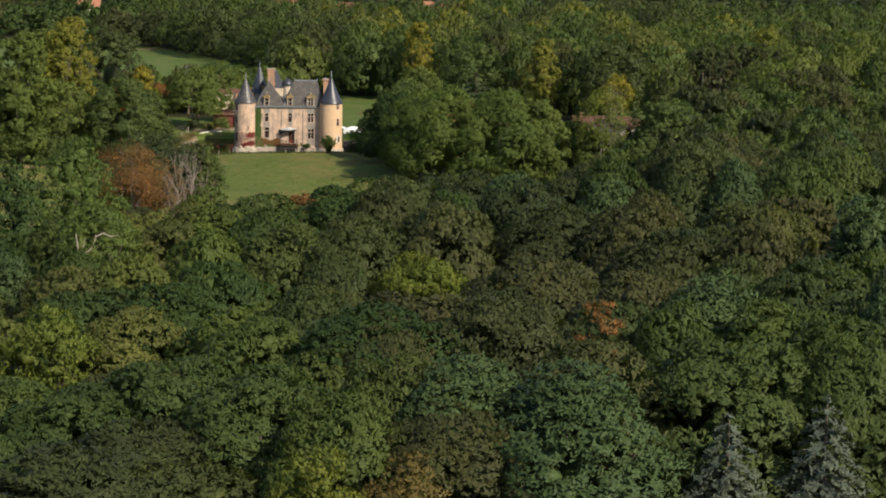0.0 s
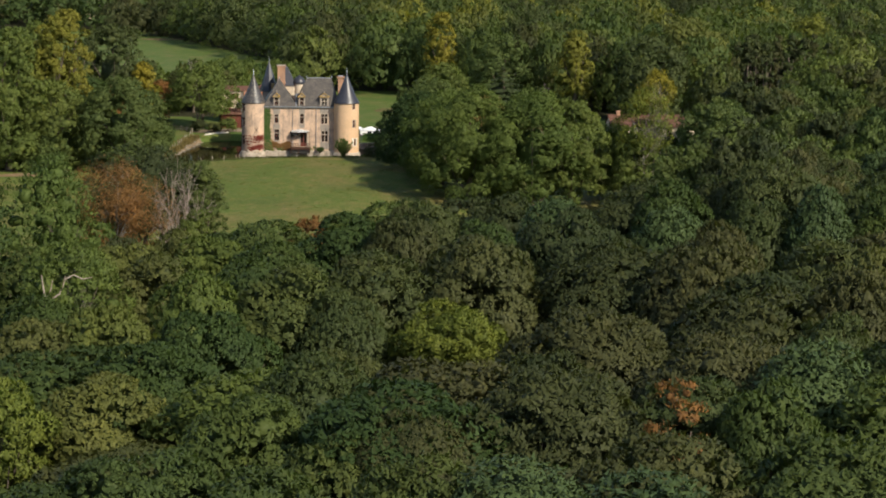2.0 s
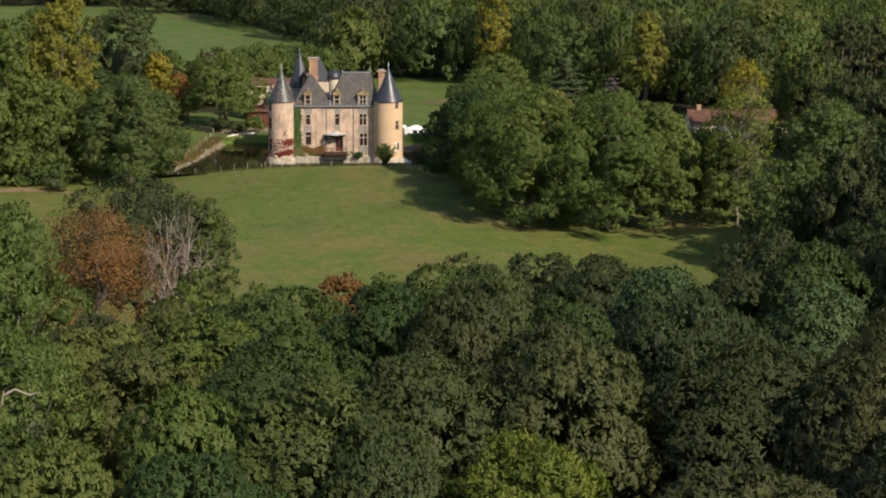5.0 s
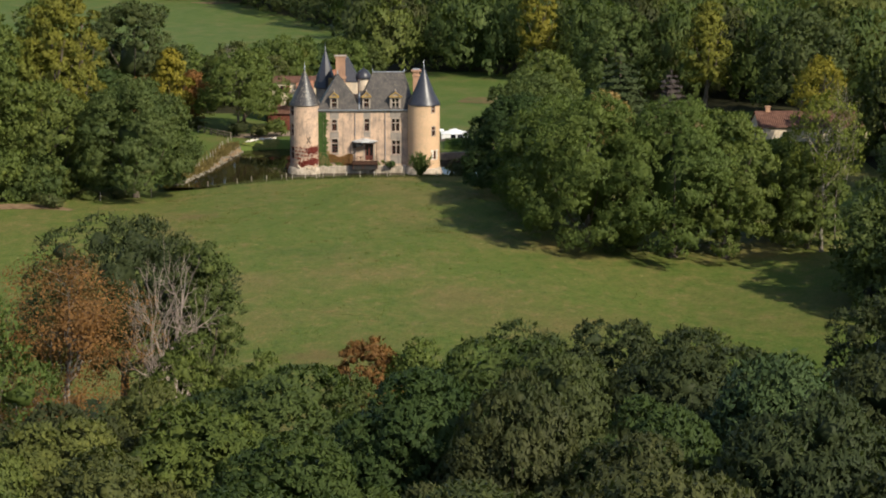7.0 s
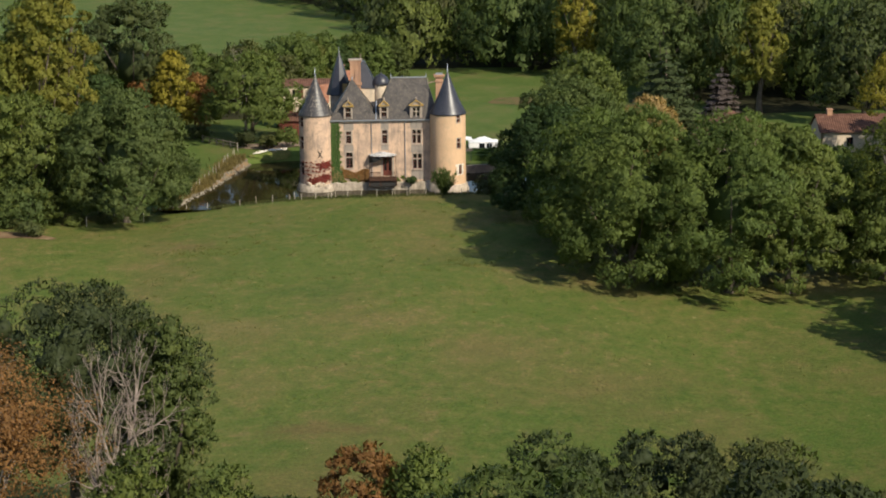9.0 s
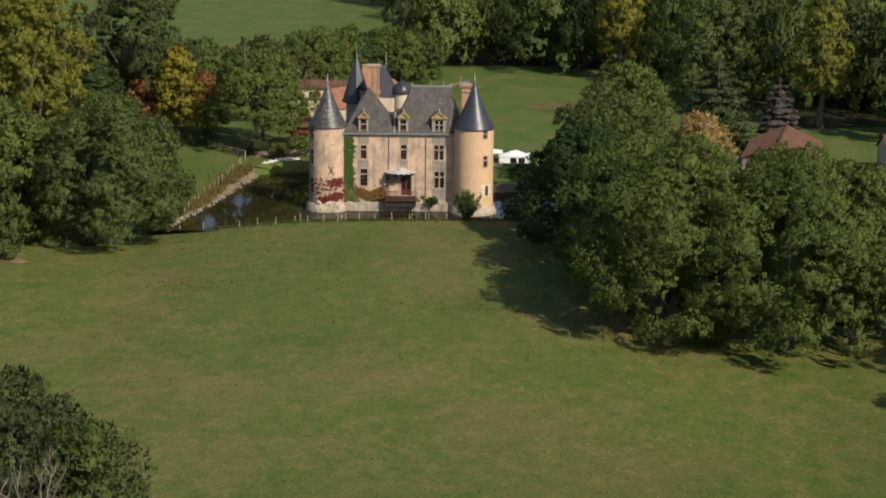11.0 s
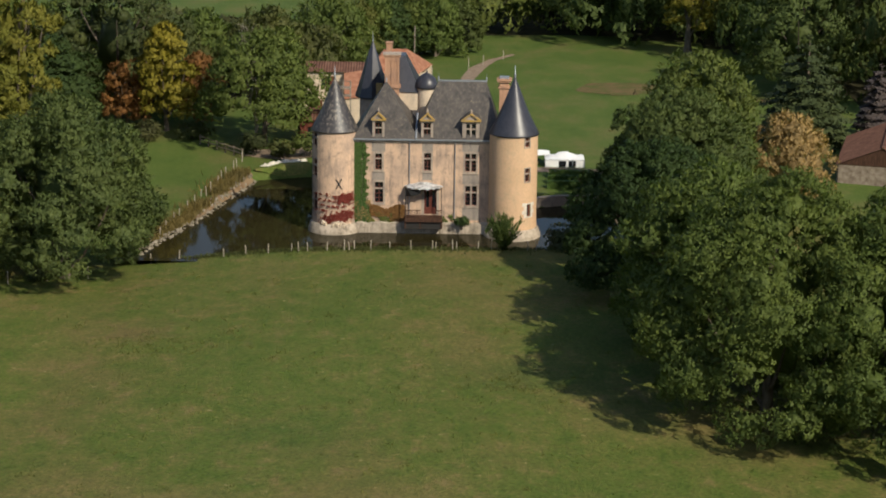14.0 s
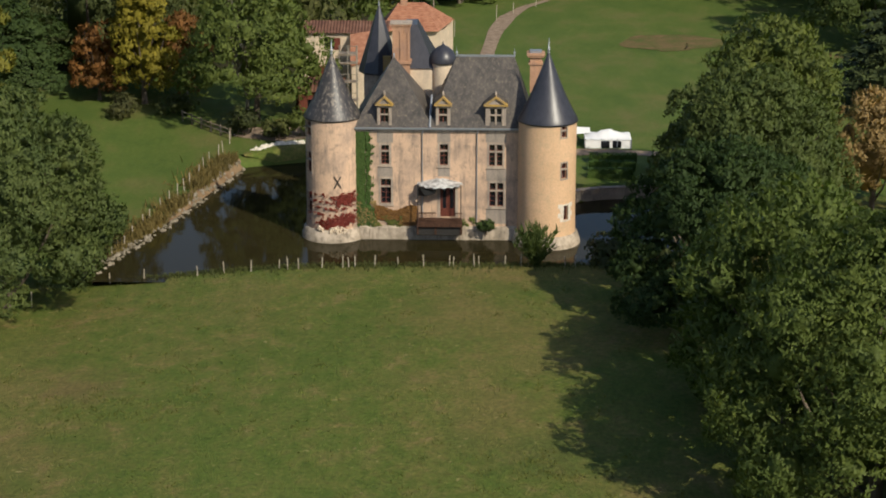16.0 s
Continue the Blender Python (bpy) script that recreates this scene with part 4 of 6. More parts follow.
# dormers
for x, w, cols in ((-4.72, 0.62, 1), (0.3, 0.62, 1), (4.8, 0.88, 2)):
    z0, z1 = EAVE + 0.1, 11.62
    hole = (x - w * 0.6, x + w * 0.6, z0 + 0.12, 11.25)
    at = lambda u, v, d: (u, -0.12 + d, v)
    d = part("dormer", pierced([x - w, x + w], [z0 - 0.1, z1], [hole], at, 0.3), STONE, castle, "stone dormer with a lichened pediment")
    part("cheek", solid([(x - w, -0.12, z0 - 0.1), (x - w, -0.12, z1), (x - w, 2.0, z1), (x - w, 0.2, z0 - 0.1)], [(0, 1, 2, 3)]), SLATE, d)
    part("cheek", solid([(x + w, -0.12, z0 - 0.1), (x + w, -0.12, z1), (x + w, 2.0, z1), (x + w, 0.2, z0 - 0.1)], [(0, 1, 2, 3)]), SLATE, d)
    e = w + 0.14
    ap = 12.36
    ped = part("pediment", solid([(x - e + 0.1, -0.2, z1), (x + e - 0.1, -0.2, z1), (x, -0.2, ap - 0.1), (x - e + 0.1, 0.1, z1), (x + e - 0.1, 0.1, z1), (x, 0.1, ap - 0.1)], [(0, 1, 2), (3, 5, 4), (0, 3, 4, 1), (1, 4, 5, 2), (2, 5, 3, 0)]), STAIN, d, "triangular stone pediment")
    for sd in (-1, 1):
        a, b = Vector((x + sd * e, 0, z1)), Vector((x - sd * 0.02, 0, ap))
        up = Vector((b.z - a.z, 0, a.x - b.x)).normalized() * sd * -0.15
        vs = [(p.x + o.x, yy, p.z + o.z) for yy in (-0.36 - 0.003 * sd, 0.1) for p, o in ((a, Vector()), (b, Vector()), (b, up), (a, up))]
        part("raking_cornice", solid(vs, [(0, 1, 2, 3), (7, 6, 5, 4), (0, 4, 5, 1), (1, 5, 6, 2), (2, 6, 7, 3), (3, 7, 4, 0)]), YSTONE, ped, "yellow lichened cornice")
    part("entablature", boxes((x - e - 0.02, x + e + 0.02, -0.34, 0.06, z1 - 0.16, z1 - 0.003)), YSTONE, d)
    part("dormer_roof", solid([(x - e, 0.1, z1), (x + e, 0.1, z1), (x, 0.1, ap - 0.06), (x, 2.7, ap - 0.06), (x - e, 2.1, z1), (x + e, 2.1, z1)], [(0, 2, 3, 4), (1, 5, 3, 2)]), SLATE, d)
    part("urn", lathe([(0.05, ap - 0.05), (0.12, ap + 0.1), (0.1, ap + 0.2), (0.03, ap + 0.42), (0, ap + 0.45)], x, -0.1, 8), STONE, d, "small stone urn")
    u0, u1, v0, v1 = hole
    vt = v0 + (v1 - v0) * 0.62
    bm = boxes((u0, u1, -0.07, 0.1, vt - 0.05, vt + 0.05))
    if cols == 2:
        box(bm, x - 0.07, x + 0.07, -0.066, 0.1, v0, vt - 0.051)
        box(bm, x - 0.07, x + 0.07, -0.066, 0.1, vt + 0.051, v1)
    part("mullion", bm, STONE, d)
    bm = boxes((u0, u0 + 0.06, 0.05, 0.12, v0, v1), (u1 - 0.06, u1, 0.05, 0.12, v0, v1), (u0 + 0.06, u1 - 0.06, 0.055, 0.115, v0, v0 + 0.06), (u0 + 0.06, u1 - 0.06, 0.055, 0.115, v1 - 0.06, v1))
    if cols == 1:
        box(bm, x - 0.03, x + 0.03, 0.05, 0.12, v0, v1)
    part("window_frame", bm, WOODRED if cols == 1 else STONE, d)
    part("pane", boxes((u0, u1, 0.13, 0.15, v0, v1)), GLASS, d)

# big chimney of the rear range, and the one by the round tower
ch = part("chimney", boxes((-4.4, -2.9, 7.1, 8.2, 11.5, 16.75)), BRICKY, castle, "massive rose brick chimney stack with stone bands")
part("chimney_band", boxes((-4.55, -2.75, 6.95, 8.35, 13.55, 13.8)), BRICKY, ch)
part("chimney_band", boxes((-4.48, -2.82, 7.0, 8.3, 16.754, 16.95)), BRICKY, ch)
part("chimney_band", boxes((-4.58, -2.72, 6.9, 8.4, 16.954, 17.1)), BRICKY, ch)
part("chimney_cap", boxes((-4.62, -2.68, 6.85, 8.45, 17.104, 17.22)), STONE, ch, "pale stone capping")
for x in (-4.4, -3.74, -3.08):
    part("pilaster", boxes((x, x + 0.18, 7.02, 7.098, 13.804, 16.75)), BRICKY, ch)
part("panel_head", boxes((-4.22, -3.08, 7.03, 7.098, 16.45, 16.746)), BRICKY, ch)
ch = part("chimney", boxes((7.7, 8.7, 3.6, 4.5, 11.8, 14.95)), BRICKY, castle, "slim orange brick chimney with corbelled top")
part("chimney_band", boxes((7.58, 8.82, 3.48, 4.62, 14.3, 14.48)), BRICKY, ch)
part("chimney_band", boxes((7.5, 8.9, 3.4, 4.7, 14.954, 15.1)), BRICKY, ch)
part("chimney_cap", boxes((7.42, 8.98, 3.32, 4.78, 15.104, 15.3)), BRICKY, ch)
part("chimney_cowl", boxes((7.7, 8.7, 3.7, 4.4, 15.304, 15.5)), ZINC, ch, "grey metal cowl")
# rear pavilion: cream walls under a steep slate roof
part("rear_pavilion_wall", boxes((-4.55, -0.75, 8.1, 14.2, -1.0, 12.95)), PALE, castle, "cream rendered rear range")
rr = solid([(-4.7, 7.95, 12.95), (-0.6, 7.95, 12.95), (-0.6, 14.4, 12.95), (-4.7, 14.4, 12.95), (-3.4, 9.9, 16.55), (-2.35, 9.9, 16.55), (-2.35, 12.4, 16.55), (-3.4, 12.4, 16.55)], [(0, 1, 5, 4), (1, 2, 6, 5), (2, 3, 7, 6), (3, 0, 4, 7), (4, 5, 6, 7), (3, 2, 1, 0)])
part("rear_pavilion_roof", rr, NEWSLATE, castle, "steep dark slate roof")
part("stair_turret", lathe([(1.05, -1), (1.05, 13.45)], 0.0, 8.6, 28), PALE, castle, "slim cream stair turret", smooth=True)
part("dome", lathe([(0.9, 13.4), (1.25, 13.42), (1.27, 13.5), (1.18, 13.95), (0.92, 14.45), (0.5, 14.8), (0.12, 14.98), (0.0, 15.4)], 0.0, 8.6, 28), NEWSLATE, castle, "small slate dome", smooth=True)
# pointed square-set tower at the back
part("rear_tower_wall", boxes((-7.4, -4.7, 13.2, 16.2, -1, 11.4)), STONE, castle, "grey stone rear tower")
part("rear_tower_roof", lathe([(0.4, 11.36), (1.92, 11.25), (1.95, 11.38), (1.72, 12.1), (1.42, 13.1), (1.02, 14.4), (0.55, 15.9), (0.06, 17.4)], -6.05, 14.6, 8), NEWSLATE, castle, "tall dark slate spire")
part("finial", lathe([(0.08, 17.3), (0.05, 17.8), (0.0, 18.6)], -6.05, 14.6, 8), ZINC, castle)
part("lichened_dormer", boxes((-5.6, -4.9, 12.6, 13.3, 11.6, 13.0)), YSTONE, castle, "yellow stone dormer")
part("turret_window", boxes((-6.05, -5.75, 13.16, 13.3, 9.4, 10.2)), GLASS, castle)

# entrance: door, fan-shaped glass canopy, balcony with steps
door = part("door", boxes((DOOR[0], DOOR[1], 0.22, 0.28, DOOR[2], DOOR[3])), WOODRED, castle, "tall oxblood double door with glazed panels")
for x in (0.17, 0.78):
    part("door_leaf", boxes((x, x + 0.08, 0.16, 0.22, 1.6, 4.2), (x + 0.4, x + 0.48, 0.16, 0.22, 1.6, 4.2), (x + 0.08, x + 0.4, 0.16, 0.22, 1.6, 2.3), (x + 0.08, x + 0.4, 0.16, 0.22, 4.05, 4.2)), WOODRED, door)
    part("door_pane", boxes((x + 0.08, x + 0.4, 0.19, 0.215, 2.3, 4.05)), GLASS, door)
part("door_surround", boxes((-0.2, 0.05, -0.04, 0.05, 1.5, 4.5), (1.35, 1.6, -0.04, 0.05, 1.5, 4.5), (0.05, 1.35, -0.04, 0.05, 4.25, 4.5)), STONE, castle, "stone door surround")
can = thing("canopy", "scalloped white glass and zinc door canopy with a dark sheet for its shadow", "canopy")
n = 8
for i in range(n):
    a0, a1 = math.pi + math.pi * i / n, math.pi + math.pi * (i + 1) / n
    cx, cz = 0.0, 5.0
    ring = lambda a, r, z: (cx + r * 2.0 * math.cos(a), r * 1.75 * math.sin(a), z)
    am = (a0 + a1) / 2
    vs = [ring(a0, 0.1, 5.05), ring(a1, 0.1, 5.05), ring(a1, 0.94, 4.66), ring(am, 1.03, 4.58), ring(a0, 0.94, 4.66)]
    lo3 = [(x, y, z - 0.04) for x, y, z in vs]
    part("canopy_panel", solid(vs + lo3, [(0, 1, 2, 3, 4), (9, 8, 7, 6, 5), (0, 5, 6, 1), (1, 6, 7, 2), (2, 7, 8, 3), (3, 8, 9, 4), (4, 9, 5, 0)]), FROST, can)
# added dark sheet: the shadow beneath the canopy's left side, built as a shape
part("drape", solid([(-1.95, -0.05, 4.55), (-1.7, -1.2, 4.5), (-0.6, -1.6, 4.46), (-0.3, -1.5, 4.1), (-1.2, -1.3, 3.75), (-1.9, -0.1, 3.5), (-0.2, -0.05, 4.4)], [(0, 1, 5), (1, 2, 3, 4), (1, 4, 5), (2, 6, 3)]), SHADE_SHEET, can, "dark sheet standing for the shadow under the canopy")
for x in (-1.85, 1.85):
    part("post", boxes((x - 0.04, x + 0.04, -1.0, -0.92, 1.5, 4.6)), IRON, can)
bal = thing("balcony", "dark brown wooden balcony over the moat before the door", "balcony")
part("deck", boxes((-1.9, 1.95, -1.5, -0.05, 1.35, 1.5)), DARKWOOD, bal)
part("beam", boxes((-1.95, 2.0, -1.56, -1.38, 1.1, 1.348)), DARKWOOD, bal)
for x in (-1.85, -0.3, 1.9):
    part("prop", boxes((x - 0.08, x + 0.08, -1.4, -0.05, 0.35, 1.1)), DARKWOOD, bal)
# solid near-black block stands in for the shade below the deck
part("skirt", boxes((-1.85, 1.9, -1.3, -0.42, 0.3, 1.1)), IRON, bal, "near-black block standing for the shade under the deck")
for x in np.arange(-1.9, -0.3, 0.12):
    part("baluster", boxes((x - 0.02, x + 0.02, -1.5, -1.46, 1.5, 2.3)), DARKWOOD, bal)
for x in np.arange(1.45, 2.0, 0.14):
    part("baluster", boxes((x - 0.02, x + 0.02, -1.5, -1.46, 1.5, 2.3)), DARKWOOD, bal)
part("handrail", boxes((-1.95, -0.25, -1.53, -1.43, 2.3, 2.37)), DARKWOOD, bal)
part("handrail", boxes((1.4, 2.0, -1.53, -1.43, 2.3, 2.37)), DARKWOOD, bal)

# creepers
rng = np.random.default_rng(11)


def creeper(name, mat, label, xs, zs, front, count, size, keep):
    x, z = rng.uniform(*xs, count), rng.uniform(*zs, count)
    ok = keep(x, z)
    x, z = x[ok], z[ok]
    c, nr = front(x, z)
    v, q = leaves(c + nr * rng.uniform(0.02, 0.16, (len(x), 1)), nr, size, rng, 0.8)
    tagged(new(name, mesh_np(name, v, q, mat)), label, "creeper")


def flat_front(x, z):
    return np.stack([x, np.zeros_like(x) - 0.02, z], 1), np.tile(np.array([0, -1.0, 0.25]), (len(x), 1))


def tower_front(x, z, cx=-9.27, cy=1.0, R=2.38):
    s = np.clip((x - cx) / R, -0.99, 0.99)
    nr = np.stack([s, -np.sqrt(1 - s * s), np.zeros_like(s)], 1)
    return np.array([cx, cy, 0]) + nr * (R + np.clip(0.7 - z, 0, 2)[:, None] * 0.35) + np.stack([0 * z, 0 * z, z], 1), nr


wob = lambda z: 0.22 * np.sin(z * 1.9) + 0.12 * np.sin(z * 4.3)
creeper("ivy", LEAF["ivy"], "bright green ivy climbing the wall beside the tower", (-7.3, -5.4), (0.5, 9.6), flat_front, 9000, 0.15, lambda x, z: (x > -7.25) & (x < -5.95 + 0.5 * wob(z) + 0.12 * np.sin(z * 9) + np.clip(3 - z, 0, 2) * 0.3 + rng.normal(0, 0.07, len(x))) & ((np.sin(x * 13 + 0.5 * np.sin(z * 2.2)) > -0.75) | (x < -6.5)))
patch = lambda x, z: np.sin(x * 2.3 + 0.5) * np.sin(z * 3.1 + x) + 0.6 * np.sin(x * 5 + z * 4)
def crimson(x, z):
    drift = 0.35 * np.sin(x * 3.1 + 1) + 0.25 * np.sin(x * 7.3)
    upper = 1.15 - ((x + 8.1) / 0.95) ** 2 - ((z - 3.35 - 0.3 * drift) / 0.55) ** 2
    lower = 1.05 - ((x + 8.75) / 1.75) ** 2 - ((z - 1.35 - 0.16 * (x + 8.75) - 0.25 * drift) / 0.62) ** 2
    twigs = 0.75 * np.sin(z * 11 + 2.2 * np.sin(x * 1.3) - 1.1 * x) - 0.45 - 0.5 * (z > 3.95 + 0.15 * drift) - 0.4 * (z < 2.0)
    return np.maximum(np.maximum(upper, lower), twigs) + 0.35 * np.sin(x * 9 + z * 5) * np.sin(z * 8 - x * 3) + rng.normal(0, 0.3, len(x)) > 0.35


creeper("red_creeper", LEAF["red"], "crimson creeper in ragged patches on the tower foot", (-11.2, -7.2), (0.5, 4.1), tower_front, 5200, 0.15, crimson)
creeper("ochre_creeper", LEAF["ochre"], "yellowing creeper at the corner of tower and wall", (-7.7, -5.5), (0.1, 2.9), flat_front, 1300, 0.2, lambda x, z: patch(x, z) > -0.2)
creeper("rust_creeper", LEAF["rust"], "rust-brown creeper below the ground-floor window", (-5.6, -1.9), (0.7, 2.7), flat_front, 2600, 0.18, lambda x, z: (z < 2.35 + 0.25 * np.sin(x * 2)) & (z > 1.3 - 0.5 * (x > -3.5)))
creeper("ivy", LEAF["light"], "green creeper trailing along the footing", (-6.3, -3.2), (0.2, 1.7), flat_front, 900, 0.22, lambda x, z: patch(x, z) > -0.3)
creeper("ivy", LEAF["light"], "sparse creeper by the balcony", (1.9, 3.0), (0.0, 1.6), flat_front, 120, 0.22, lambda x, z: patch(x, z) > 0.1)

stone_rng = np.random.default_rng(23)
for i in range(26):
    a = radians(stone_rng.uniform(-118, -62))
    q0 = stone_rng.uniform(0.5, 0.95)
    rr = 2.36 + 0.3 - q0 * 0.12
    k = stone_rng.uniform(0.09, 0.2)
    bm = bmesh.new()
    bmesh.ops.create_icosphere(bm, subdivisions=1, radius=1.0, matrix=Matrix.LocRotScale((-9.27 + rr * math.cos(a), 1.0 + rr * math.sin(a), q0), Euler((stone_rng.uniform(0, 3), 0, a)), (k, k * 1.4, k * 0.8)))
    part("footing_stone", bm, PALE, castle)

# ---- grounds ----
def draped(name, pts, width, mat, label, category, lift=0.05):
    """A strip of ground along pts, laid on the land."""
    p = np.array(pts, float)
    t = np.linspace(0, len(p) - 1, len(p) * 10)
    line = np.stack([np.interp(t, range(len(p)), p[:, k]) for k in (0, 1)], 1)
    d = np.gradient(line, axis=0)
    d /= np.linalg.norm(d, axis=1)[:, None]
    nrm = np.stack([-d[:, 1], d[:, 0]], 1)
    rng = np.random.default_rng(len(name))
    rows = []
    for k in np.linspace(-0.5, 0.5, 7):
        w = np.interp(t, range(len(p)), width) if not np.isscalar(width) else np.full(len(t), float(width))
        e = line + nrm * (w * k * (1 + 0.16 * np.sin(t * 2.1) * (abs(k) > 0.4)))[:, None]
        rows.append(np.column_stack([e, land(e[:, 0], e[:, 1]) + lift]))
    v = np.concatenate(rows)
    n = len(t)
    q = [(a * n + i, a * n + i + 1, (a + 1) * n + i + 1, (a + 1) * n + i) for a in range(6) for i in range(n - 1)]
    return tagged(new(name, mesh_np(name, v, np.array(q), mat)), label, category, kind="structure")


draped("track", [(2.4, 58), (2.8, 66), (3.3, 74), (4.2, 88), (5.6, 98.5), (7.8, 105.5), (11.2, 111)], [1.9, 1.9, 2.0, 2.0, 2.0, 1.7, 1.0], GRAVEL, "pale gravel track curving over the lawn", "track")
draped("bare_patch", [(43.2, 73.4), (45, 73.6), (47.2, 73.6)], [0.6, 2.2, 0.8], DRY, "reddish strip of dry grass on the lawn", "soil")
draped("bare_patch", [(19.8, 80), (23.5, 81.5), (28, 82), (32.5, 81)], [2, 9, 11, 4], DRY, "rectangle of dry brown grass on the lawn", "soil")
draped("bare_patch", [(-57, -29), (-51, -25.5), (-46, -25.5), (-42, -28)], [2, 4, 4, 1], SOIL, "bare reddish soil at the meadow's edge", "soil")
draped("bare_patch", [(-50, 352), (-42, 350), (-33, 353)], [2, 7, 2], SOIL, "bare sandy soil in the far field", "soil", 0.08)
draped("path", [(11, 25.2), (14, 25.5), (18, 25.4), (24, 25)], 2.2, GRAVEL, "pale gravel path by the garden", "path")
draped("bank", [(-29.0, -11.0), (-26.6, -3), (-25.0, 3.5), (-22.6, 14), (-20.8, 23.6)], [1.6, 2.0, 1.7, 1.5, 1.4], SOIL, "earthy brown bank above the moat stones", "bank", 0.06)
draped("yard", [(-22, 33), (-17, 32), (-13, 34), (-8, 30)], [3, 5, 6, 4], GRAVEL, "stony farm yard by the moat", "yard")
draped("shore", [(-20.2, 24.2), (-17.5, 25.6), (-14.0, 26.6)], [0.8, 2.0, 1.6], GRASS, "strip of pale reedy grass at the waterline", "shore", 0.25)

# stones along the bank
rng = np.random.default_rng(21)


def stone_mesh(seed, mat):
    r = np.random.default_rng(seed)
    bm = bmesh.new()
    bmesh.ops.create_icosphere(bm, subdivisions=1, radius=0.5)
    for v in bm.verts:
        v.co *= r.uniform(0.75, 1.15)
        v.co.z *= 0.7
    me = bpy.data.meshes.new("stone")
    bm.to_mesh(me)
    bm.free()
    me.materials.append(mat)
    return me


STONES = [stone_mesh(i, RUBBLE) for i in range(5)]
PALE_STONES = [stone_mesh(i + 5, QUOIN) for i in range(5)]
for line, count, label in ((((-28.3, -11.0), (-24.2, 3.5), (-20.1, 23.4)), 190, "tumbled grey stone edging along the moat bank"), (((-19.4, 25.4), (-17.4, 27.4), (-14.6, 28.4)), 110, "pale rubble at the head of the moat")):
    bank = thing("stone_bank", label, "stone bank")
    p = np.array(line)
    for i in range(count):
        t = rng.uniform(0, 2)
        x, y = np.interp(t, [0, 1, 2], p[:, 0]), np.interp(t, [0, 1, 2], p[:, 1])
        off = rng.uniform(-0.5, 0.7)
        x, y = x - off * 0.97, y + off * 0.2
        z = float(land(np.array([x]), np.array([y]))[0])
        s = hang("stone", (PALE_STONES if count == 110 else STONES)[i % 5], bank)
        k = rng.uniform(0.28, 0.7) * (1.25 if count == 110 else 1.0)
        s.matrix_basis = Matrix.LocRotScale((x, y, max(z, WATER_Z - 0.1) + 0.05), Euler(tuple(rng.uniform(0, 6, 3))), (k, k * rng.uniform(0.7, 1.2), k * 0.8))


def tufts(name, mat, label, category, places, h, size, kind="stuff"):
    """Upright blades gathered at places."""
    n = len(places)
    z = land(places[:, 0], places[:, 1])
    c = np.column_stack([places, z])
    a = rng.uniform(0, 6.28, n)
    ln = h * rng.uniform(0.5, 1.25, n)
    lean = rng.normal(0, 0.3, (n, 2)) * ln[:, None]
    w = np.stack([np.cos(a), np.sin(a), 0 * a], 1) * size
    top = c + np.column_stack([lean, ln])
    v = np.stack([c - w, c + w, top + w * 0.3, top - w * 0.3], 1).reshape(-1, 3)
    return tagged(new(name, mesh_np(name, v, np.arange(4 * n).reshape(n, 4), mat)), label, category, kind=kind)


t = rng.uniform(0, 2, 5200)
bx, by = np.interp(t, [0, 1, 2], [-28.3, -24.2, -20.1]), np.interp(t, [0, 1, 2], [-11.0, 3.5, 23.4])
off = rng.gamma(2.2, 0.55, len(t)) + 0.2
keep = np.sin(by * 0.9) + np.sin(by * 0.37 + 1) + rng.normal(0, 0.6, len(t)) > -0.7
tufts("bank_grass", REED, "tall dry yellow-green grass along the moat bank", "grass", np.column_stack([bx - off * 0.97, by + off * 0.2])[keep], 0.75, 0.07)
nb = rng.uniform(-26, 14, 3000)
tufts("shore_grass", LEAF["oak"], "rough green grass along the near shore", "grass", np.column_stack([nb, -11.4 - rng.gamma(1.5, 0.35, 3000) + 0.3]), 0.3, 0.05)
mx, my = rng.uniform(-46, 46, 9000), rng.uniform(-104, -13, 9000)
ok = (np.sin(mx * 0.33 + 1.3 * np.sin(my * 0.21)) * np.sin(my * 0.29 + mx * 0.07) + rng.normal(0, 0.35, len(mx)) > 0.45) & ~((mx > 16) & (my > -64))
tufts("meadow_tufts", GRASS, "scattered rough tufts in the meadow grass", "grass", np.column_stack([mx, my])[ok], 0.10, 0.10)


def post(x, y, h, lean, label="slim weathered wooden fence post", group="posts of the moat fence"):
    p = thing("fence_post", label, "post", group, at=(x, y, gz(x, y) if y < 100 else 0))
    v, q = tube([(0, 0, -0.3), (lean * 0.5, 0, h * 0.5), (lean, lean * 0.4, h)], [0.055, 0.05, 0.042], 6)
    me = mesh_np("stake", v, q, POSTWOOD)
    hang("stake", me, p)
    return p


for i, x in enumerate((-26.6, -23.8, -19.4, -17.2, -15.0, -12.7, -12.0, -11.1, -9.2, -7.5, -7.0, -6.5, -4.9, -3.0, -0.9, 1.2, 1.5, 3.2, 3.6, 5.7, 7.0, 10.6, 11.4)):
    post(x, -11.75 - 0.012 * abs(x), 0.95 + 0.12 * math.sin(i * 2.3), 0.06 * math.sin(i * 1.7))
for i, (x, y) in enumerate(((-27.4, -5.5), (-26.9, -2.6), (-26.6, 0.2), (-26.2, 2.9), (-25.9, 4.4), (-25.3, 7.2), (-24.9, 9.5), (-24.5, 11.5), (-24.1, 13.2), (-23.8, 14.6), (-23.4, 17.7), (-23.2, 19.8), (-23.0, 22.0), (-22.4, 24.2), (-22.2, 26.0), (-21.9, 28.8))):
    post(x - 0.25, y, 1.25 + 0.15 * math.sin(i * 3.1), 0.08 * math.sin(i * 2.1), group="posts of the paddock fence")
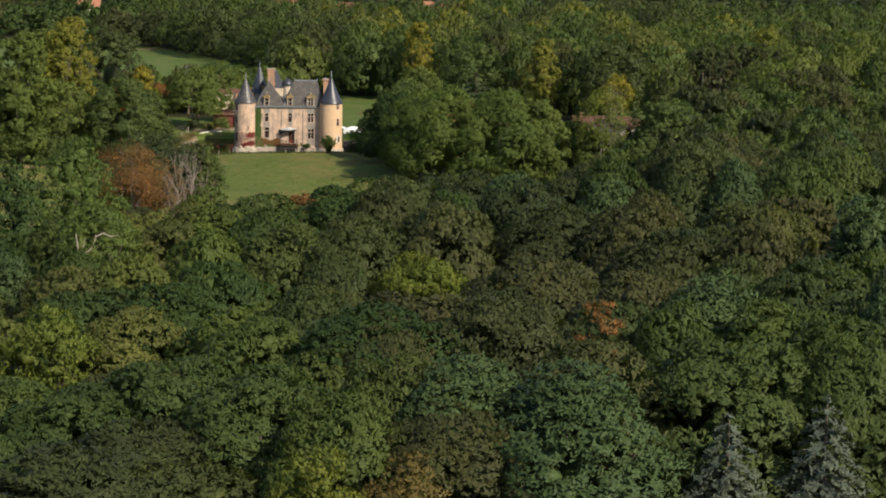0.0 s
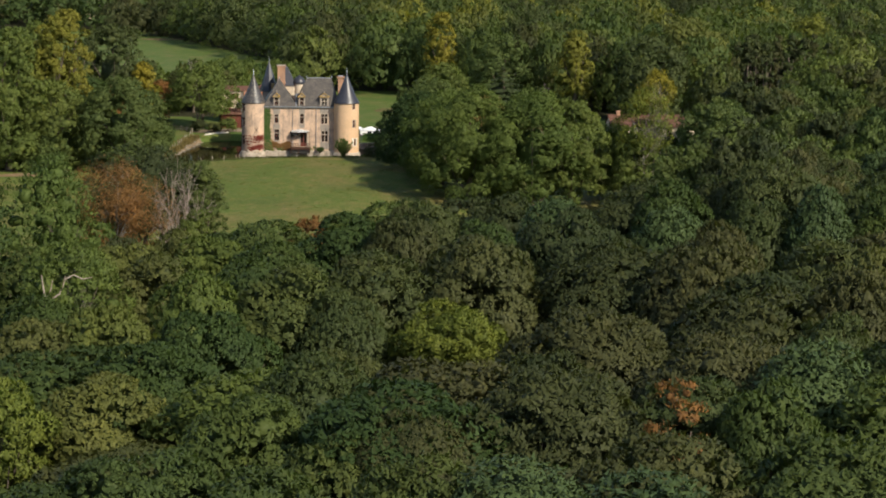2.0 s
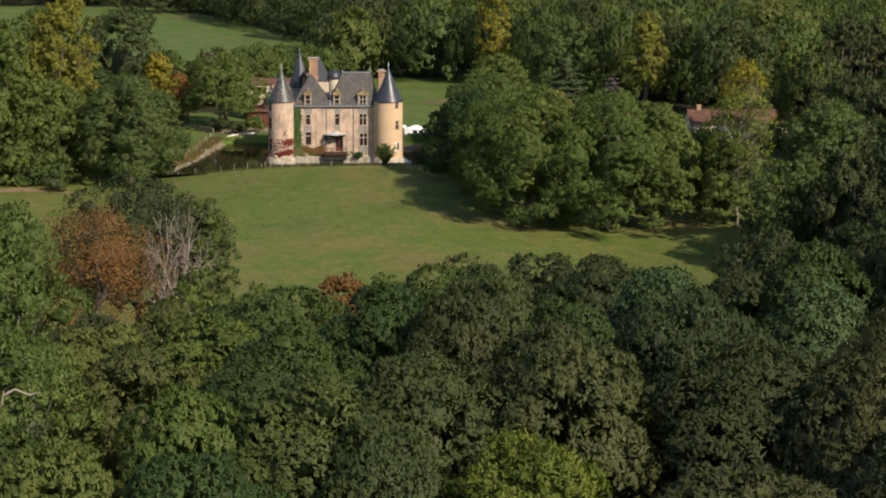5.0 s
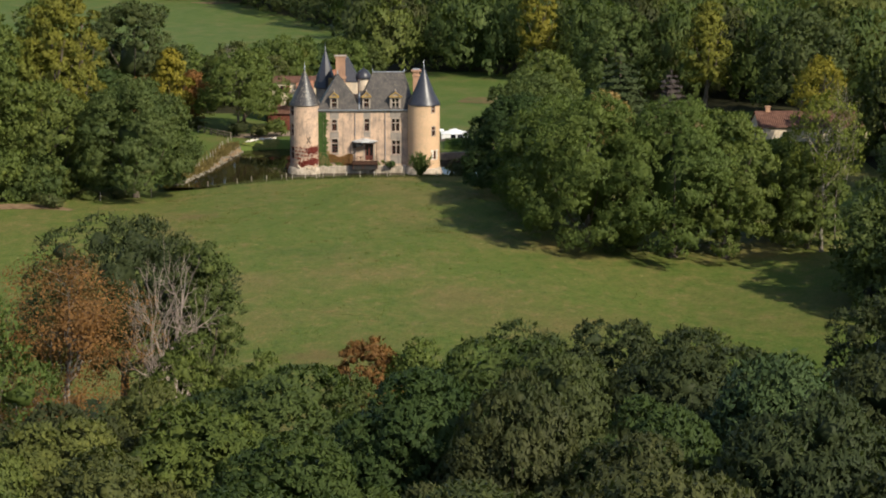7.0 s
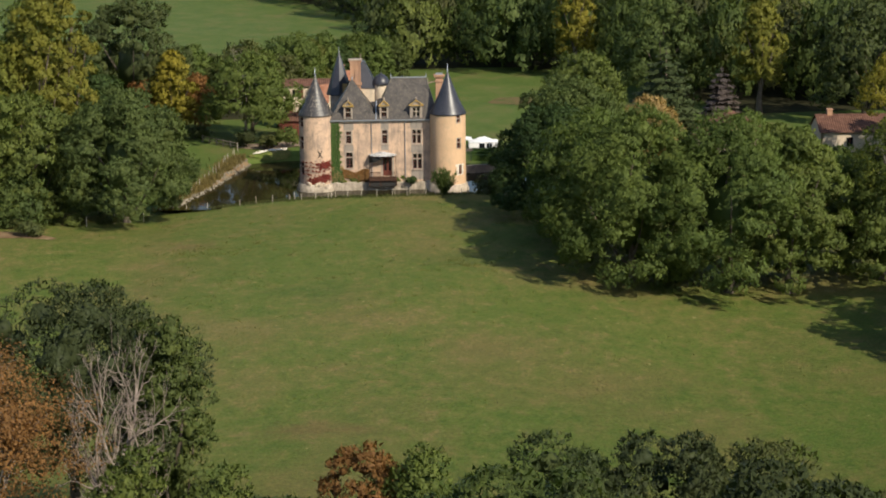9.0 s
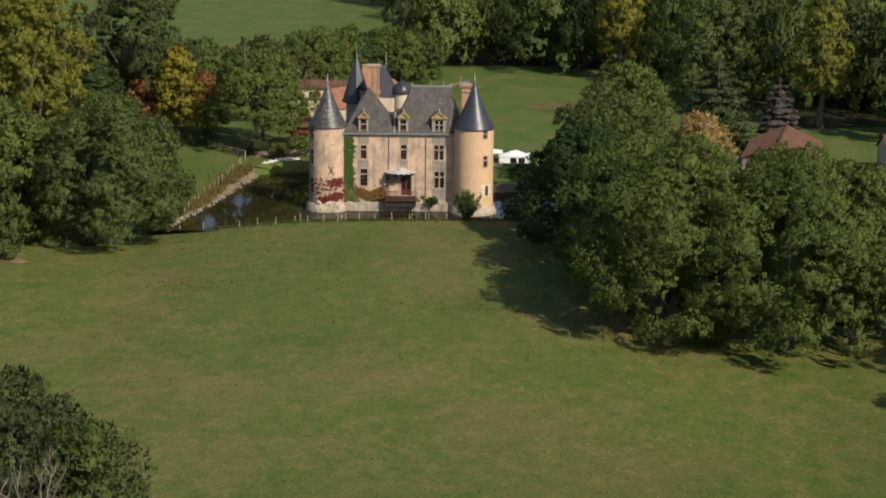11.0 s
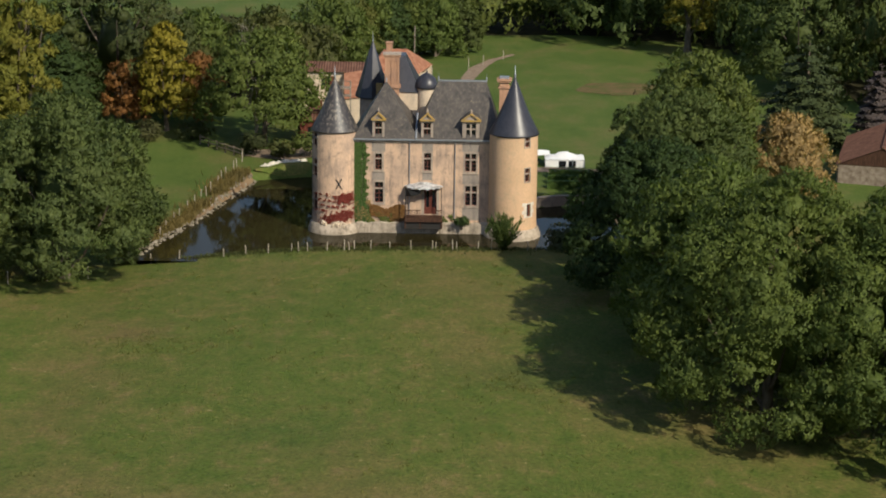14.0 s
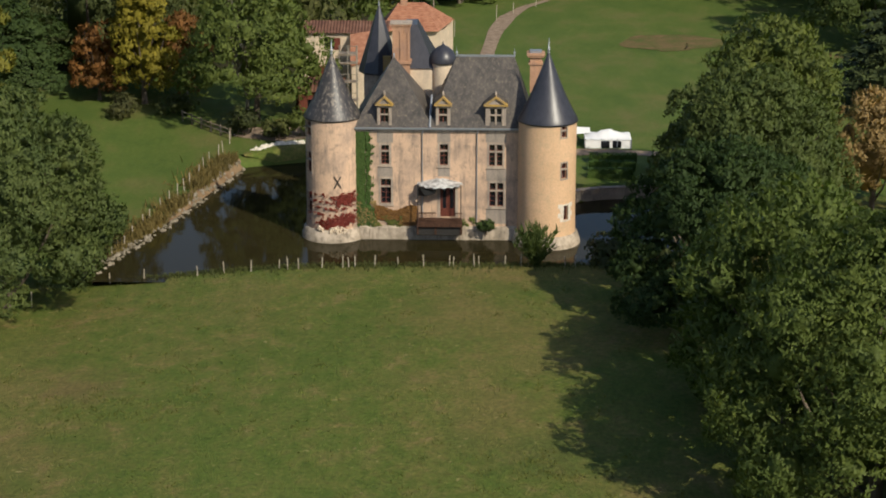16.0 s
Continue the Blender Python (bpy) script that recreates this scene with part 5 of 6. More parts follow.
for x, y in ((-31.8, -17.6), (-35.5, -18.6), (-39.0, -20.0)):
    post(x, y, 1.3, 0.03)
fence = thing("rail_fence", "weathered two-rail wooden fence closing the paddock", "fence")
a, b = Vector((-28.2, 37.2, 0)), Vector((-22.3, 30.6, 0))
for i in range(6):
    p = a.lerp(b, i / 5)
    part("fence_stake", boxes((p.x - 0.07, p.x + 0.07, p.y - 0.07, p.y + 0.07, gz(p.x, p.y) - 0.2, gz(p.x, p.y) + 1.15)), WOOD, fence)
for h in (0.55, 1.0):
    v, q = tube([(a.x, a.y - 0.1, gz(a.x, a.y) + h), ((a.x + b.x) / 2, (a.y + b.y) / 2 - 0.1, gz(-25, 34) + h - 0.03), (b.x, b.y - 0.1, gz(b.x, b.y) + h)], [0.06] * 3, 6)
    hang("rail", mesh_np("rail", v, q, WOOD), fence)


# shrubs
def shrub(seed, leaf, x, y, h, r, label, count=900, size=0.22, upright=False, z=None):
    r_ = np.random.default_rng(seed)
    t = thing("shrub", label, "shrub")
    t.location = (x, y, (float(land(np.array([x]), np.array([y]))[0]) if z is None else z) - 0.1)
    if upright:
        # long wands fanning out of one stool, narrow leaves set along them
        n = count
        wand = r_.integers(0, 46, n)
        ang, tilt, ln = r_.uniform(0, 6.28, 46)[wand], r_.uniform(0.05, 0.95, 46)[wand], r_.uniform(0.7, 1.08, 46)[wand]
        f = r_.uniform(0.12, 1.0, n)
        way = np.stack([np.cos(ang) * tilt * r, np.sin(ang) * tilt * r, h * ln * (1 - 0.25 * tilt)], 1)
        c = way * f[:, None] + r_.normal(0, 0.09, (n, 3))
        along = way / np.linalg.norm(way, axis=1)[:, None] + r_.normal(0, 0.3, (n, 3))
        side = np.cross(along, r_.normal(0, 1, (n, 3)))
        side /= np.linalg.norm(side, axis=1)[:, None]
        v = np.stack([c - side * size * 0.16, c + side * size * 0.16, c + along * size], 1).reshape(-1, 3)
        q = np.arange(3 * n).reshape(n, 3)
        q = np.hstack([q, q[:, 2:]])
        hang("foliage", mesh_np("foliage", v, q, LEAF[leaf]), t)
    else:
        hang("foliage", crown_mesh("foliage", LEAF[leaf], r_, [(r_.uniform(-0.55, 0.55) * r, r_.uniform(-0.55, 0.55) * r, h * r_.uniform(0.3, 0.7), r * 0.5, h * 0.36) for _ in range(8)], count, size, -0.9), t)
    v, q = join([tube([(0, 0, -0.4), (0.2 * r * math.cos(i), 0.2 * r * math.sin(i), h * 0.3), (0.5 * r * math.cos(i), 0.5 * r * math.sin(i), h * 0.75)], [0.05, 0.04, 0.02], 5) for i in (0.3, 1.7, 2.9, 4.2, 5.5)])
    hang("stem", mesh_np("stem", v, q, BARK), t)
    return t


clump = rng.uniform((-30, -74), (17, -17), (110, 2))
clump = np.vstack([clump, rng.normal((-20.5, -40.5), (3.2, 1.6), (34, 2)), rng.normal((8, -52), (4, 2.5), (20, 2))])
weeds = (clump[:, None] + rng.normal(0, 1, (len(clump), 16, 2)) * rng.uniform(0.2, 0.6, (len(clump), 1, 1))).reshape(-1, 2)
tufts("meadow_weeds", LEAF["light"], "scattered clumps of coarse green weeds in the meadow", "weeds", weeds, 0.15, 0.05)
shrub(101, "deep", 8.2, -11.9, 3.6, 2.1, "dark green upright willow bush on the moat shore", 2600, 0.42, True)
shrub(102, "dark", 14.6, -10.6, 4.6, 2.6, "dense dark bush at the water's edge", 1600, 0.3)
shrub(103, "dark", 19.4, -8.5, 4.0, 2.3, "dark overhanging bush beside the moat", 1800, 0.32)
shrub(104, "oak", 3.95, -0.75, 1.3, 1.0, "round green bush at the foot of the wall", 700, 0.18, z=0.55)
for i, (x, y, h, r) in enumerate(((-21.0, 31.5, 3.2, 2.0), (-17.5, 30.0, 2.6, 1.8), (-14.5, 30.5, 3.5, 2.0), (-34.5, 38.5, 2.4, 2.2), (-29.5, 40, 2.4, 2.4), (-41, -19, 1.6, 1.8), (-36.5, -18.5, 1.4, 1.6), (-45.5, -26, 2.2, 2.4))):
    shrub(110 + i, ("dark", "oak", "light")[i % 3], x, y, h, r, ("dark green shrub by the farm yard", "green shrub under the trees", "bright low bush at the hedge line")[i % 3], 900, 0.26)
for i, (x, y, h, r, lf) in enumerate(((3.5, -160, 10.5, 2.6, "oak"), (-9, -160, 6.5, 2.6, "light"), (-14, -158, 8.5, 2.8, "light"), (24, -164, 8, 3, "oak"), (-19, -160, 7, 2.6, "light"), (29, -160, 8, 3, "oak"))):
    shrub(130 + i, lf, x, y, h, r, "leafy green thicket at the edge of the wood", 2200, 0.36)

# garden by the moat: curved retaining wall and clipped hedges
wall = thing("garden_wall", "low curved pale stone wall above the moat", "garden wall")
wp = [(10.6, 10.6), (12.5, 12.3), (14.4, 13.1), (16.5, 13.5), (19.5, 14.2), (24.0, 15.4)]
for i, ((x0, y0), (x1, y1)) in enumerate(zip(wp, wp[1:])):
    d = Vector((x1 - x0, y1 - y0, 0))
    m = Matrix.Translation((x0, y0, 0)) @ Matrix.Rotation(math.atan2(d.y, d.x), 4, "Z")
    bm = bmesh.new()
    box(bm, 0, d.length + 0.05, -0.25, 0.25, -1.4, 0.62, m)
    box(bm, -0.02, d.length + 0.07, -0.32, 0.32, 0.624, 0.76, m)
    part("wall_course", bm, STONE, wall)
for i, (x, y, lx, ly) in enumerate(((15.5, 16.3, 4.2, 0.9), (15.8, 19.0, 4.4, 0.9), (16.0, 21.6, 4.5, 0.9), (19.8, 18.5, 0.9, 3.4))):
    h = thing("hedge", "clipped low green box hedge", "hedge", "hedges of the garden")
    h.location = (x, y, gz(x, y))
    n = 1500
    face = rng.integers(0, 3, n)
    c = rng.uniform(-0.5, 0.5, (n, 3)) * np.array([lx, ly, 0.9])
    c[:, 2] += 0.45
    nr = np.zeros((n, 3))
    c[face == 0, 2], nr[face == 0, 2] = 0.9, 1
    c[face == 1, 1], nr[face == 1, 1] = -ly / 2, -1
    c[face == 2, 0], nr[face == 2, 0] = lx / 2, 1
    v, q = join([leaves(c, nr, 0.2, rng), ball((0, 0, 0.42), (lx * 0.52, ly * 0.55, 0.45), rng, 0.03)])
    hang("foliage", mesh_np("foliage", v, q, LEAF["ivy"]), h)

# marquee on the lawn
tent = thing("marquee", "white canvas party tent with peaked roof and window panels", "tent", at=(15.8, 28.6, gz(15.8, 28.6)))
bm = bmesh.new()
nu, nv = 14, 8
grid = [[None] * (nv + 1) for _ in range(nu + 1)]
for i in range(nu + 1):
    for j in range(nv + 1):
        x, y = -2.3 + 4.6 * i / nu, -1.6 + 3.2 * j / nv
        z = 0.95 + 0.75 * (1 - abs(y) / 1.6) ** 1.4 * (0.75 + 0.25 * math.cos(x * 1.9)) * max(0.0, 1 - (abs(x) / 2.3) ** 3) + 0.05 * math.sin(x * 7)
        grid[i][j] = bm.verts.new((x, y, z))
for i in range(nu):
    for j in range(nv):
        bm.faces.new((grid[i][j], grid[i + 1][j], grid[i + 1][j + 1], grid[i][j + 1]))
part("tent_roof", bm, CANVAS, tent, smooth=True)
tent.scale = (1.0, 1.0, 0.95)
part("tent_side", boxes((-2.25, 2.25, -1.52, -1.48, 0.0, 0.94)), CANVAS, tent)
part("tent_side", boxes((-2.28, -2.24, -1.48, 1.5, 0.0, 0.94)), CANVAS, tent)
part("tent_side", boxes((2.24, 2.28, -1.48, 1.5, 0.0, 0.94)), CANVAS, tent)
for x in (-0.7, 0.45):
    part("window_panel", boxes((x, x + 0.85, -1.56, -1.524, 0.05, 0.8)), GLASS, tent, "grey transparent window panel")
for x in (-2.3, 0.9, 2.3):
    part("pole", boxes((x - 0.04, x + 0.04, -1.62, -1.562, 0.0, 1.0)), ZINC, tent)
awn = thing("awning", "low cream canvas awning beside the tent", "awning", at=(12.9, 30.0, gz(12.9, 30)))
part("awning_roof", solid([(-1.3, -1, 0.9), (1.2, -1, 1.1), (1.2, 1, 1.2), (-1.3, 1, 1.0), (0, 0, 1.5)], [(0, 1, 4), (1, 2, 4), (2, 3, 4), (3, 0, 4)]), CANVAS, awn)
for x, y in ((-1.25, -0.95), (1.15, -0.95), (1.15, 0.95), (-1.25, 0.95)):
    part("pole", boxes((x - 0.03, x + 0.03, y - 0.03, y + 0.03, 0, 0.95)), WOOD, awn)


# ---- outbuildings ----
def tiled(bm, x0, x1, ya, za, yb, zb, step=0.34):
    """A pitched slope of pantile ribs from the eave (ya, za) to the ridge (yb, zb)."""
    n = 2 * max(4, int((x1 - x0) / step))
    lo = [bm.verts.new((x0 + (x1 - x0) * i / n, ya, za + 0.1 * (i % 2))) for i in range(n + 1)]
    hi = [bm.verts.new((x0 + (x1 - x0) * i / n, yb, zb + 0.1 * (i % 2))) for i in range(n + 1)]
    for i in range(n):
        bm.faces.new((lo[i], lo[i + 1], hi[i + 1], hi[i]))


def house(name, label, x0, x1, y0, y1, z0, eave, ridge, wall_mat, tile_mat, openings=(), chimney=None, shutters=True):
    h = thing(name, label, "house")
    ym = (y0 + y1) / 2
    at = lambda u, v, d: (u, y0 + d, v)
    part("front_wall", pierced([x0, x1], [z0, eave], [o[:4] for o in openings], at, 0.3), wall_mat, h)
    part("rear_wall", boxes((x0, x1, y1 - 0.3, y1, z0, eave)), wall_mat, h)
    for xa in (x0, x1 - 0.3):
        part("gable", solid([(xa, y0, z0), (xa, y1, z0), (xa, y1, eave), (xa, ym, ridge - 0.1), (xa, y0, eave), (xa + 0.3, y0, z0), (xa + 0.3, y1, z0), (xa + 0.3, y1, eave), (xa + 0.3, ym, ridge - 0.1), (xa + 0.3, y0, eave)], [(0, 1, 2, 3, 4), (9, 8, 7, 6, 5), (0, 4, 9, 5), (1, 6, 7, 2), (2, 7, 8, 3), (3, 8, 9, 4)]), wall_mat, h)
    bm = bmesh.new()
    tiled(bm, x0 - 0.3, x1 + 0.3, y0 - 0.45, eave - 0.15, ym, ridge)
    tiled(bm, x0 - 0.3, x1 + 0.3, y1 + 0.45, eave - 0.15, ym, ridge)
    part("roof", bm, tile_mat, h, "curved clay tiles")
    for u0, u1, v0, v1 in (o[:4] for o in openings):
        w = part("window", boxes((u0, u1, y0 + 0.22, y0 + 0.28, v0, v1)), GLASS, h)
        part("window_frame", boxes(((u0 + u1) / 2 - 0.04, (u0 + u1) / 2 + 0.04, y0 + 0.15, y0 + 0.215, v0, v1)), WOODRED, w)
        if shutters:
            part("shutter", boxes((u1 + 0.02, u1 + 0.62 * (u1 - u0) + 0.02, y0 - 0.06, y0 - 0.01, v0, v1)), WOODRED, w, "dark red wooden shutter")
    if chimney:
        cx, cy, cz = chimney
        part("chimney", boxes((cx - 0.4, cx + 0.4, cy - 0.35, cy + 0.35, eave, cz), (cx - 0.48, cx + 0.48, cy - 0.43, cy + 0.43, cz, cz + 0.15)), BRICKY, h, "brick chimney")
    return h


house("farmhouse", "old rendered farmhouse with red shutters and tiled roof", -16.8, -7.5, 49, 53, 0.4, 8.2, 9.0, PALE, TILE, [(-14.3, -13.2, 6.2, 7.5), (-16.0, -14.9, 2.8, 4.4), (-11.2, -10.2, 6.2, 7.5)])
house("barn", "low barn with oxblood boarded front and tiled roof", -16.4, -11.6, 38.5, 42.5, 0.4, 4.0, 5.0, WOODRED, TILE, [(-15.2, -14.0, 1.2, 3.0)], shutters=False)
house("outbuilding", "outbuilding under new bright orange tiles", -8.0, -0.7, 61, 67, 0.2, 6.1, 8.0, PALE, NEWTILE, [(-6.0, -5.0, 2.5, 4.2)])
outb = bpy.data.objects["outbuilding"]
for ob in [o for o in outb.children if o.name.startswith(("roof", "gable"))]:
    bpy.data.objects.remove(ob)
corners = [(-9.0, 60.4, 6.0), (-2.2, 60.4, 6.0), (-0.6, 67.8, 6.0), (-9.0, 67.8, 6.0)]
ridge = [(-6.9, 64.0, 8.7), (-4.0, 64.2, 8.7)]


def tile_slope(a, b, c, d, rows=12):
    """Overlapping courses of tiles between the eave a-b and the top d-c."""
    a, b, c, d = map(Vector, (a, b, c, d))
    bm = bmesh.new()
    lip = Vector((0, 0, 0.09))
    low = [bm.verts.new(a), bm.verts.new(b)]
    for k in range(rows):
        f, g = k / rows, (k + 1) / rows
        front = [bm.verts.new(a.lerp(d, f) + lip), bm.verts.new(b.lerp(c, f) + lip)]
        top = [bm.verts.new(a.lerp(d, g)), bm.verts.new(b.lerp(c, g))]
        bm.faces.new((low[0], low[1], front[1], front[0]))
        bm.faces.new((front[0], front[1], top[1], top[0]))
        low = top
    part("roof_slope", bm, NEWTILE, outb, "new orange clay tiles")


tile_slope(corners[0], corners[1], ridge[1], ridge[0])
tile_slope(corners[1], corners[2], ridge[1], ridge[1])
tile_slope(corners[2], corners[3], ridge[0], ridge[1])
tile_slope(corners[3], corners[0], ridge[0], ridge[0])
part("chimney", boxes((-6.7, -5.9, 63.6, 64.4, 8.0, 9.5), (-6.8, -5.8, 63.5, 64.5, 9.5, 9.65)), BRICKY, outb, "small brick chimney")
part("lean_to_roof", solid([(-11.0, 43.5, 5.7), (-8.2, 43.5, 6.1), (-8.2, 48.6, 8.5), (-11.4, 48.6, 8.0), (-11.0, 43.5, 5.55), (-8.2, 43.5, 5.95), (-8.2, 48.6, 8.35), (-11.4, 48.6, 7.85)], [(0, 1, 2, 3), (7, 6, 5, 4), (0, 4, 5, 1), (1, 5, 6, 2), (2, 6, 7, 3), (3, 7, 4, 0)]), NEWTILE, bpy.data.objects["outbuilding"], "orange tiled lean-to roof")
part("lean_to_wall", boxes((-10.9, -8.3, 43.7, 48.4, 0.2, 5.6)), PALE, bpy.data.objects["outbuilding"])
house("long_barn", "long low stone barn with a brown tiled roof", 67, 88, 22, 29, 0.3, 3.5, 5.7, PALE, TILE, [(71, 72, 1.2, 2.6), (79, 80.2, 1.0, 3.0)], (69, 25.5, 6.4), False)
shed = thing("open_shed", "open timber shed under a long clay tile roof", "shed", at=(53.8, 30.5, 0.4))
shed.rotation_euler = (0, 0, radians(76))
bm = bmesh.new()
tiled(bm, -8.5, 8.5, -5.2, 2.1, 0.0, 4.3)
tiled(bm, -8.5, 8.5, 5.2, 2.1, 0.0, 4.3)
part("roof", bm, TILE, shed, "weathered rose clay tiles")
part("ridge", boxes((-8.5, 8.5, -0.16, 0.16, 4.32, 4.46)), TILE, shed, "pale clay ridge tiles")
for x in (-8, -4, 0, 4, 8):
    for y in (-4.8, 4.8):
        part("post", boxes((x - 0.12, x + 0.12, y - 0.12, y + 0.12, -0.2, 2.3)), WOOD, shed)
part("back_wall", boxes((-8, 8, 4.95, 5.1, -0.2, 2.1)), WOOD, shed)
part("end_wall", boxes((-8.25, -8.12, -4.9, 4.9, -0.2, 2.12)), WOOD, shed, "weathered boarding")
for xa in (-8.3, 8.15):
    part("gable", solid([(xa, -5.0, 2.1), (xa, 5.0, 2.1), (xa, 0, 4.2), (xa + 0.15, -5.0, 2.1), (xa + 0.15, 5.0, 2.1), (xa + 0.15, 0, 4.2)], [(0, 1, 2), (5, 4, 3), (0, 3, 4, 1), (1, 4, 5, 2), (2, 5, 3, 0)]), DARKWOOD, shed)
for i, (x, y) in enumerate(((6.4, 101), (4.2, 96), (9.5, 106), (-1.0, 84))):
    post(x, y, 2.1, 0.05, "tall pale stake guarding a young tree", "stakes on the lawn")
HOUSE_X = (-75, 12, 41, 74, 87)
for i, x in enumerate(HOUSE_X):
    house("village_house", "small pale village house with an orange tiled roof", x - 5, x + 5, 478, 486, -3, 8.5 + i % 2, 12.5 + i % 2, PALE, NEWTILE, [(x - 2, x - 0.8, 4.5, 6.5), (x + 1.5, x + 2.7, 4.5, 6.5)], None, False)
pole = thing("utility_pole", "thin brown wooden pole behind the roofs", "pole", at=(-3.2, 72, 0.4))
v, q = tube([(0, 0, 0), (0, 0, 5), (0.05, 0, 10.2)], [0.12, 0.1, 0.08], 8)
hang("shaft", mesh_np("shaft", v, q, WOOD), pole)
for i, x in enumerate((64, 68, 72.5, 77, 82)):
    shrub(150 + i, ("oak", "green", "dark")[i % 3], x, 13 + 2 * math.sin(i * 2), 2.6 + 0.6 * math.sin(i), 2.6, "leafy bush before the long barn", 1100, 0.34)
# scaffolding against the farm range
sc = thing("scaffold", "pale tubular scaffold tower with plank decks", "scaffold")
for x in (-11.8, -10.9, -10.0):
    for y in (38.6, 39.8):
        v, q = tube([(x, y, 0.6), (x, y, 4.5), (x, y, 8.6)], [0.05] * 3, 6)
        hang("standard", mesh_np("standard", v, q, PALEBARK), sc)
for z in (2.8, 4.8, 6.8, 7.8):
    part("deck", boxes((-11.9, -9.9, 38.55, 39.85, z, z + 0.07)), WOOD, sc)
    v, q = tube([(-11.9, 38.6, z + 0.9), (-9.9, 38.6, z + 0.9)], [0.04, 0.04], 5)
    hang("ledger", mesh_np("ledger", v, q, PALEBARK), sc)

# ---- trees ----
def put(x, y, h=1.0, w=1.0, turn=0.0, dz=0.0):
    return Matrix.LocRotScale((x, y, gz(x, y) + dz), Euler((0, 0, turn)), (w, w, h))


def broadleaf(seed, leaf, h, r, base_h, n, count, size, label, name="tree", group="", flat=0.8, peak=0.0, bark=BARK, airy=False, girth=0.028):
    rng = np.random.default_rng(seed)
    t = thing(name, label, "tree", group)
    hang("trunk", trunk_mesh("trunk", bark, rng, h, r, base_h, girth * h), t)
    hang("crown", dome_mesh("crown", LEAF[leaf], rng, h, r, base_h, int(n * 1.2), int(count * (2.5 if count > 19000 else 1.6)), size * (0.69 if count > 19000 else 0.80), max(flat, 0.75), peak, (0.20, 0.36) if n > 30 and flat > 0.6 else (0.30, 0.48), 1.0, 7 if airy else 18), t)
    return t


def set_tree(t, x, y, turn=0.0, h=1.0, w=1.0):
    t.matrix_basis = put(x, y, h, w, turn)
    return t


# single trees that stand out
def lone(seed, leaf, x, y, top, r, base_h, label, n=34, count=9000, size=0.40, flat=0.8, peak=0.0, bark=BARK, name="tree", girth=0.026, airy=False):
    h = top - gz(x, y)
    return set_tree(broadleaf(seed, leaf, h, r, base_h, n, count, size, label, flat=flat, peak=peak, bark=bark, name=name, girth=girth, airy=airy), x, y)


lone(1, "deep", 26.2, -3, 15.5, 8.0, 0.0, "huge dark green oak shading the meadow beside the moat", 44, 26000, 0.33, peak=0.12)
lone(2, "oak", 21.8, -25, 14.6, 7.3, 0.3, "dark spreading oak at the edge of the meadow", 36, 20000, 0.33)
lone(3, "green", 28.0, -56.5, 18.3, 8.8, 0.0, "large green oak with drooping leafy boughs on the meadow", 46, 28000, 0.31)
lone(4, "green", 38.7, -59.5, 18.4, 9.3, 0.0, "large green oak standing in the meadow", 44, 24000, 0.32)
lone(5, "light", 29.0, 8, 17.2, 5.5, 3.0, "yellow-green lime tree behind the oaks", 30, 7000, 0.41)
lone(6, "ochre", 38.7, 8, 11.0, 4.3, 1.0, "small ochre autumn tree on the lawn", 24, 5900, 0.33, peak=0.3)
lone(7, "deep", -34.0, -17.5, 16.2, 8.0, 0.4, "broad round green oak beside the moat bank", 44, 24000, 0.32)
lone(8, "olive", -40.6, 52, 22.4, 8.2, 2.0, "tall dark green oak behind the paddock", 36, 8000, 0.48)
lone(9, "yellow", -33.3, 44, 14.2, 3.4, 1.2, "slim yellow autumn tree by the paddock", 24, 5000, 0.39, peak=0.45)
lone(10, "rust", -38.6, 46, 9.6, 2.6, 0.8, "small russet autumn tree by the paddock", 16, 2600, 0.37)
lone(11, "rust", -29.3, 47, 10.4, 2.6, 0.8, "small russet maple by the paddock", 16, 2600, 0.37)
lone(12, "green", -20.3, 36.5, 15.0, 7.0, 2.6, "old oak with pale dead limbs at the corner of the moat", 34, 8000, 0.39)
lone(13, "yellow", -49.4, 10, 26.5, 4.5, 3.0, "tall golden poplar in autumn leaf", 34, 9000, 0.44, peak=0.2)
lone(14, "lime", -47.6, 24, 27.5, 5.0, 3.0, "tall yellow-green poplar behind the paddock", 32, 9000, 0.48, peak=0.3)
lone(15, "light", -57, 50, 23.0, 5.0, 3.0, "tall bright green poplar behind the paddock", 28, 5000, 0.48, peak=0.3)
lone(16, "green", -47.6, -15, 16.0, 7.2, 0.2, "tall green oak at the meadow's edge", 34, 12000, 0.36)
lone(17, "oak", -42, 0, 10.5, 5.5, 1.5, "round green oak behind the bank", 34, 8000, 0.46)
lone(18, "lime", -53.5, 10, 20.0, 4.2, 1.5, "yellow-green poplar behind the paddock", 30, 6000, 0.46)
lone(19, "dark", -24.0, -139, 18.0, 8.4, 8.5, "dark flat-topped pine on the meadow's edge", 34, 16000, 0.28, flat=0.42)
lone(20, "oak", -16.5, -143, 17.0, 3.4, 2.0, "narrow dark green tree beside the bare one", 26, 9000, 0.28)
lone(21, "lime", 58.5, -58, 19.0, 4.2, 9.0, "thin-leaved yellowing aspen with pale bare stems", 26, 2700, 0.36, bark=PALEBARK, girth=0.012, airy=True)
lone(22, "lime", 64.8, 60, 21.0, 4.0, 4.0, "yellow-topped poplar among the oaks", 24, 4500, 0.48, peak=0.4)
lone(23, "yellow", 74.0, 10, 16.3, 3.9, 8.0, "yellow autumn poplar before the barn", 22, 2400, 0.42, peak=0.3, airy=True)
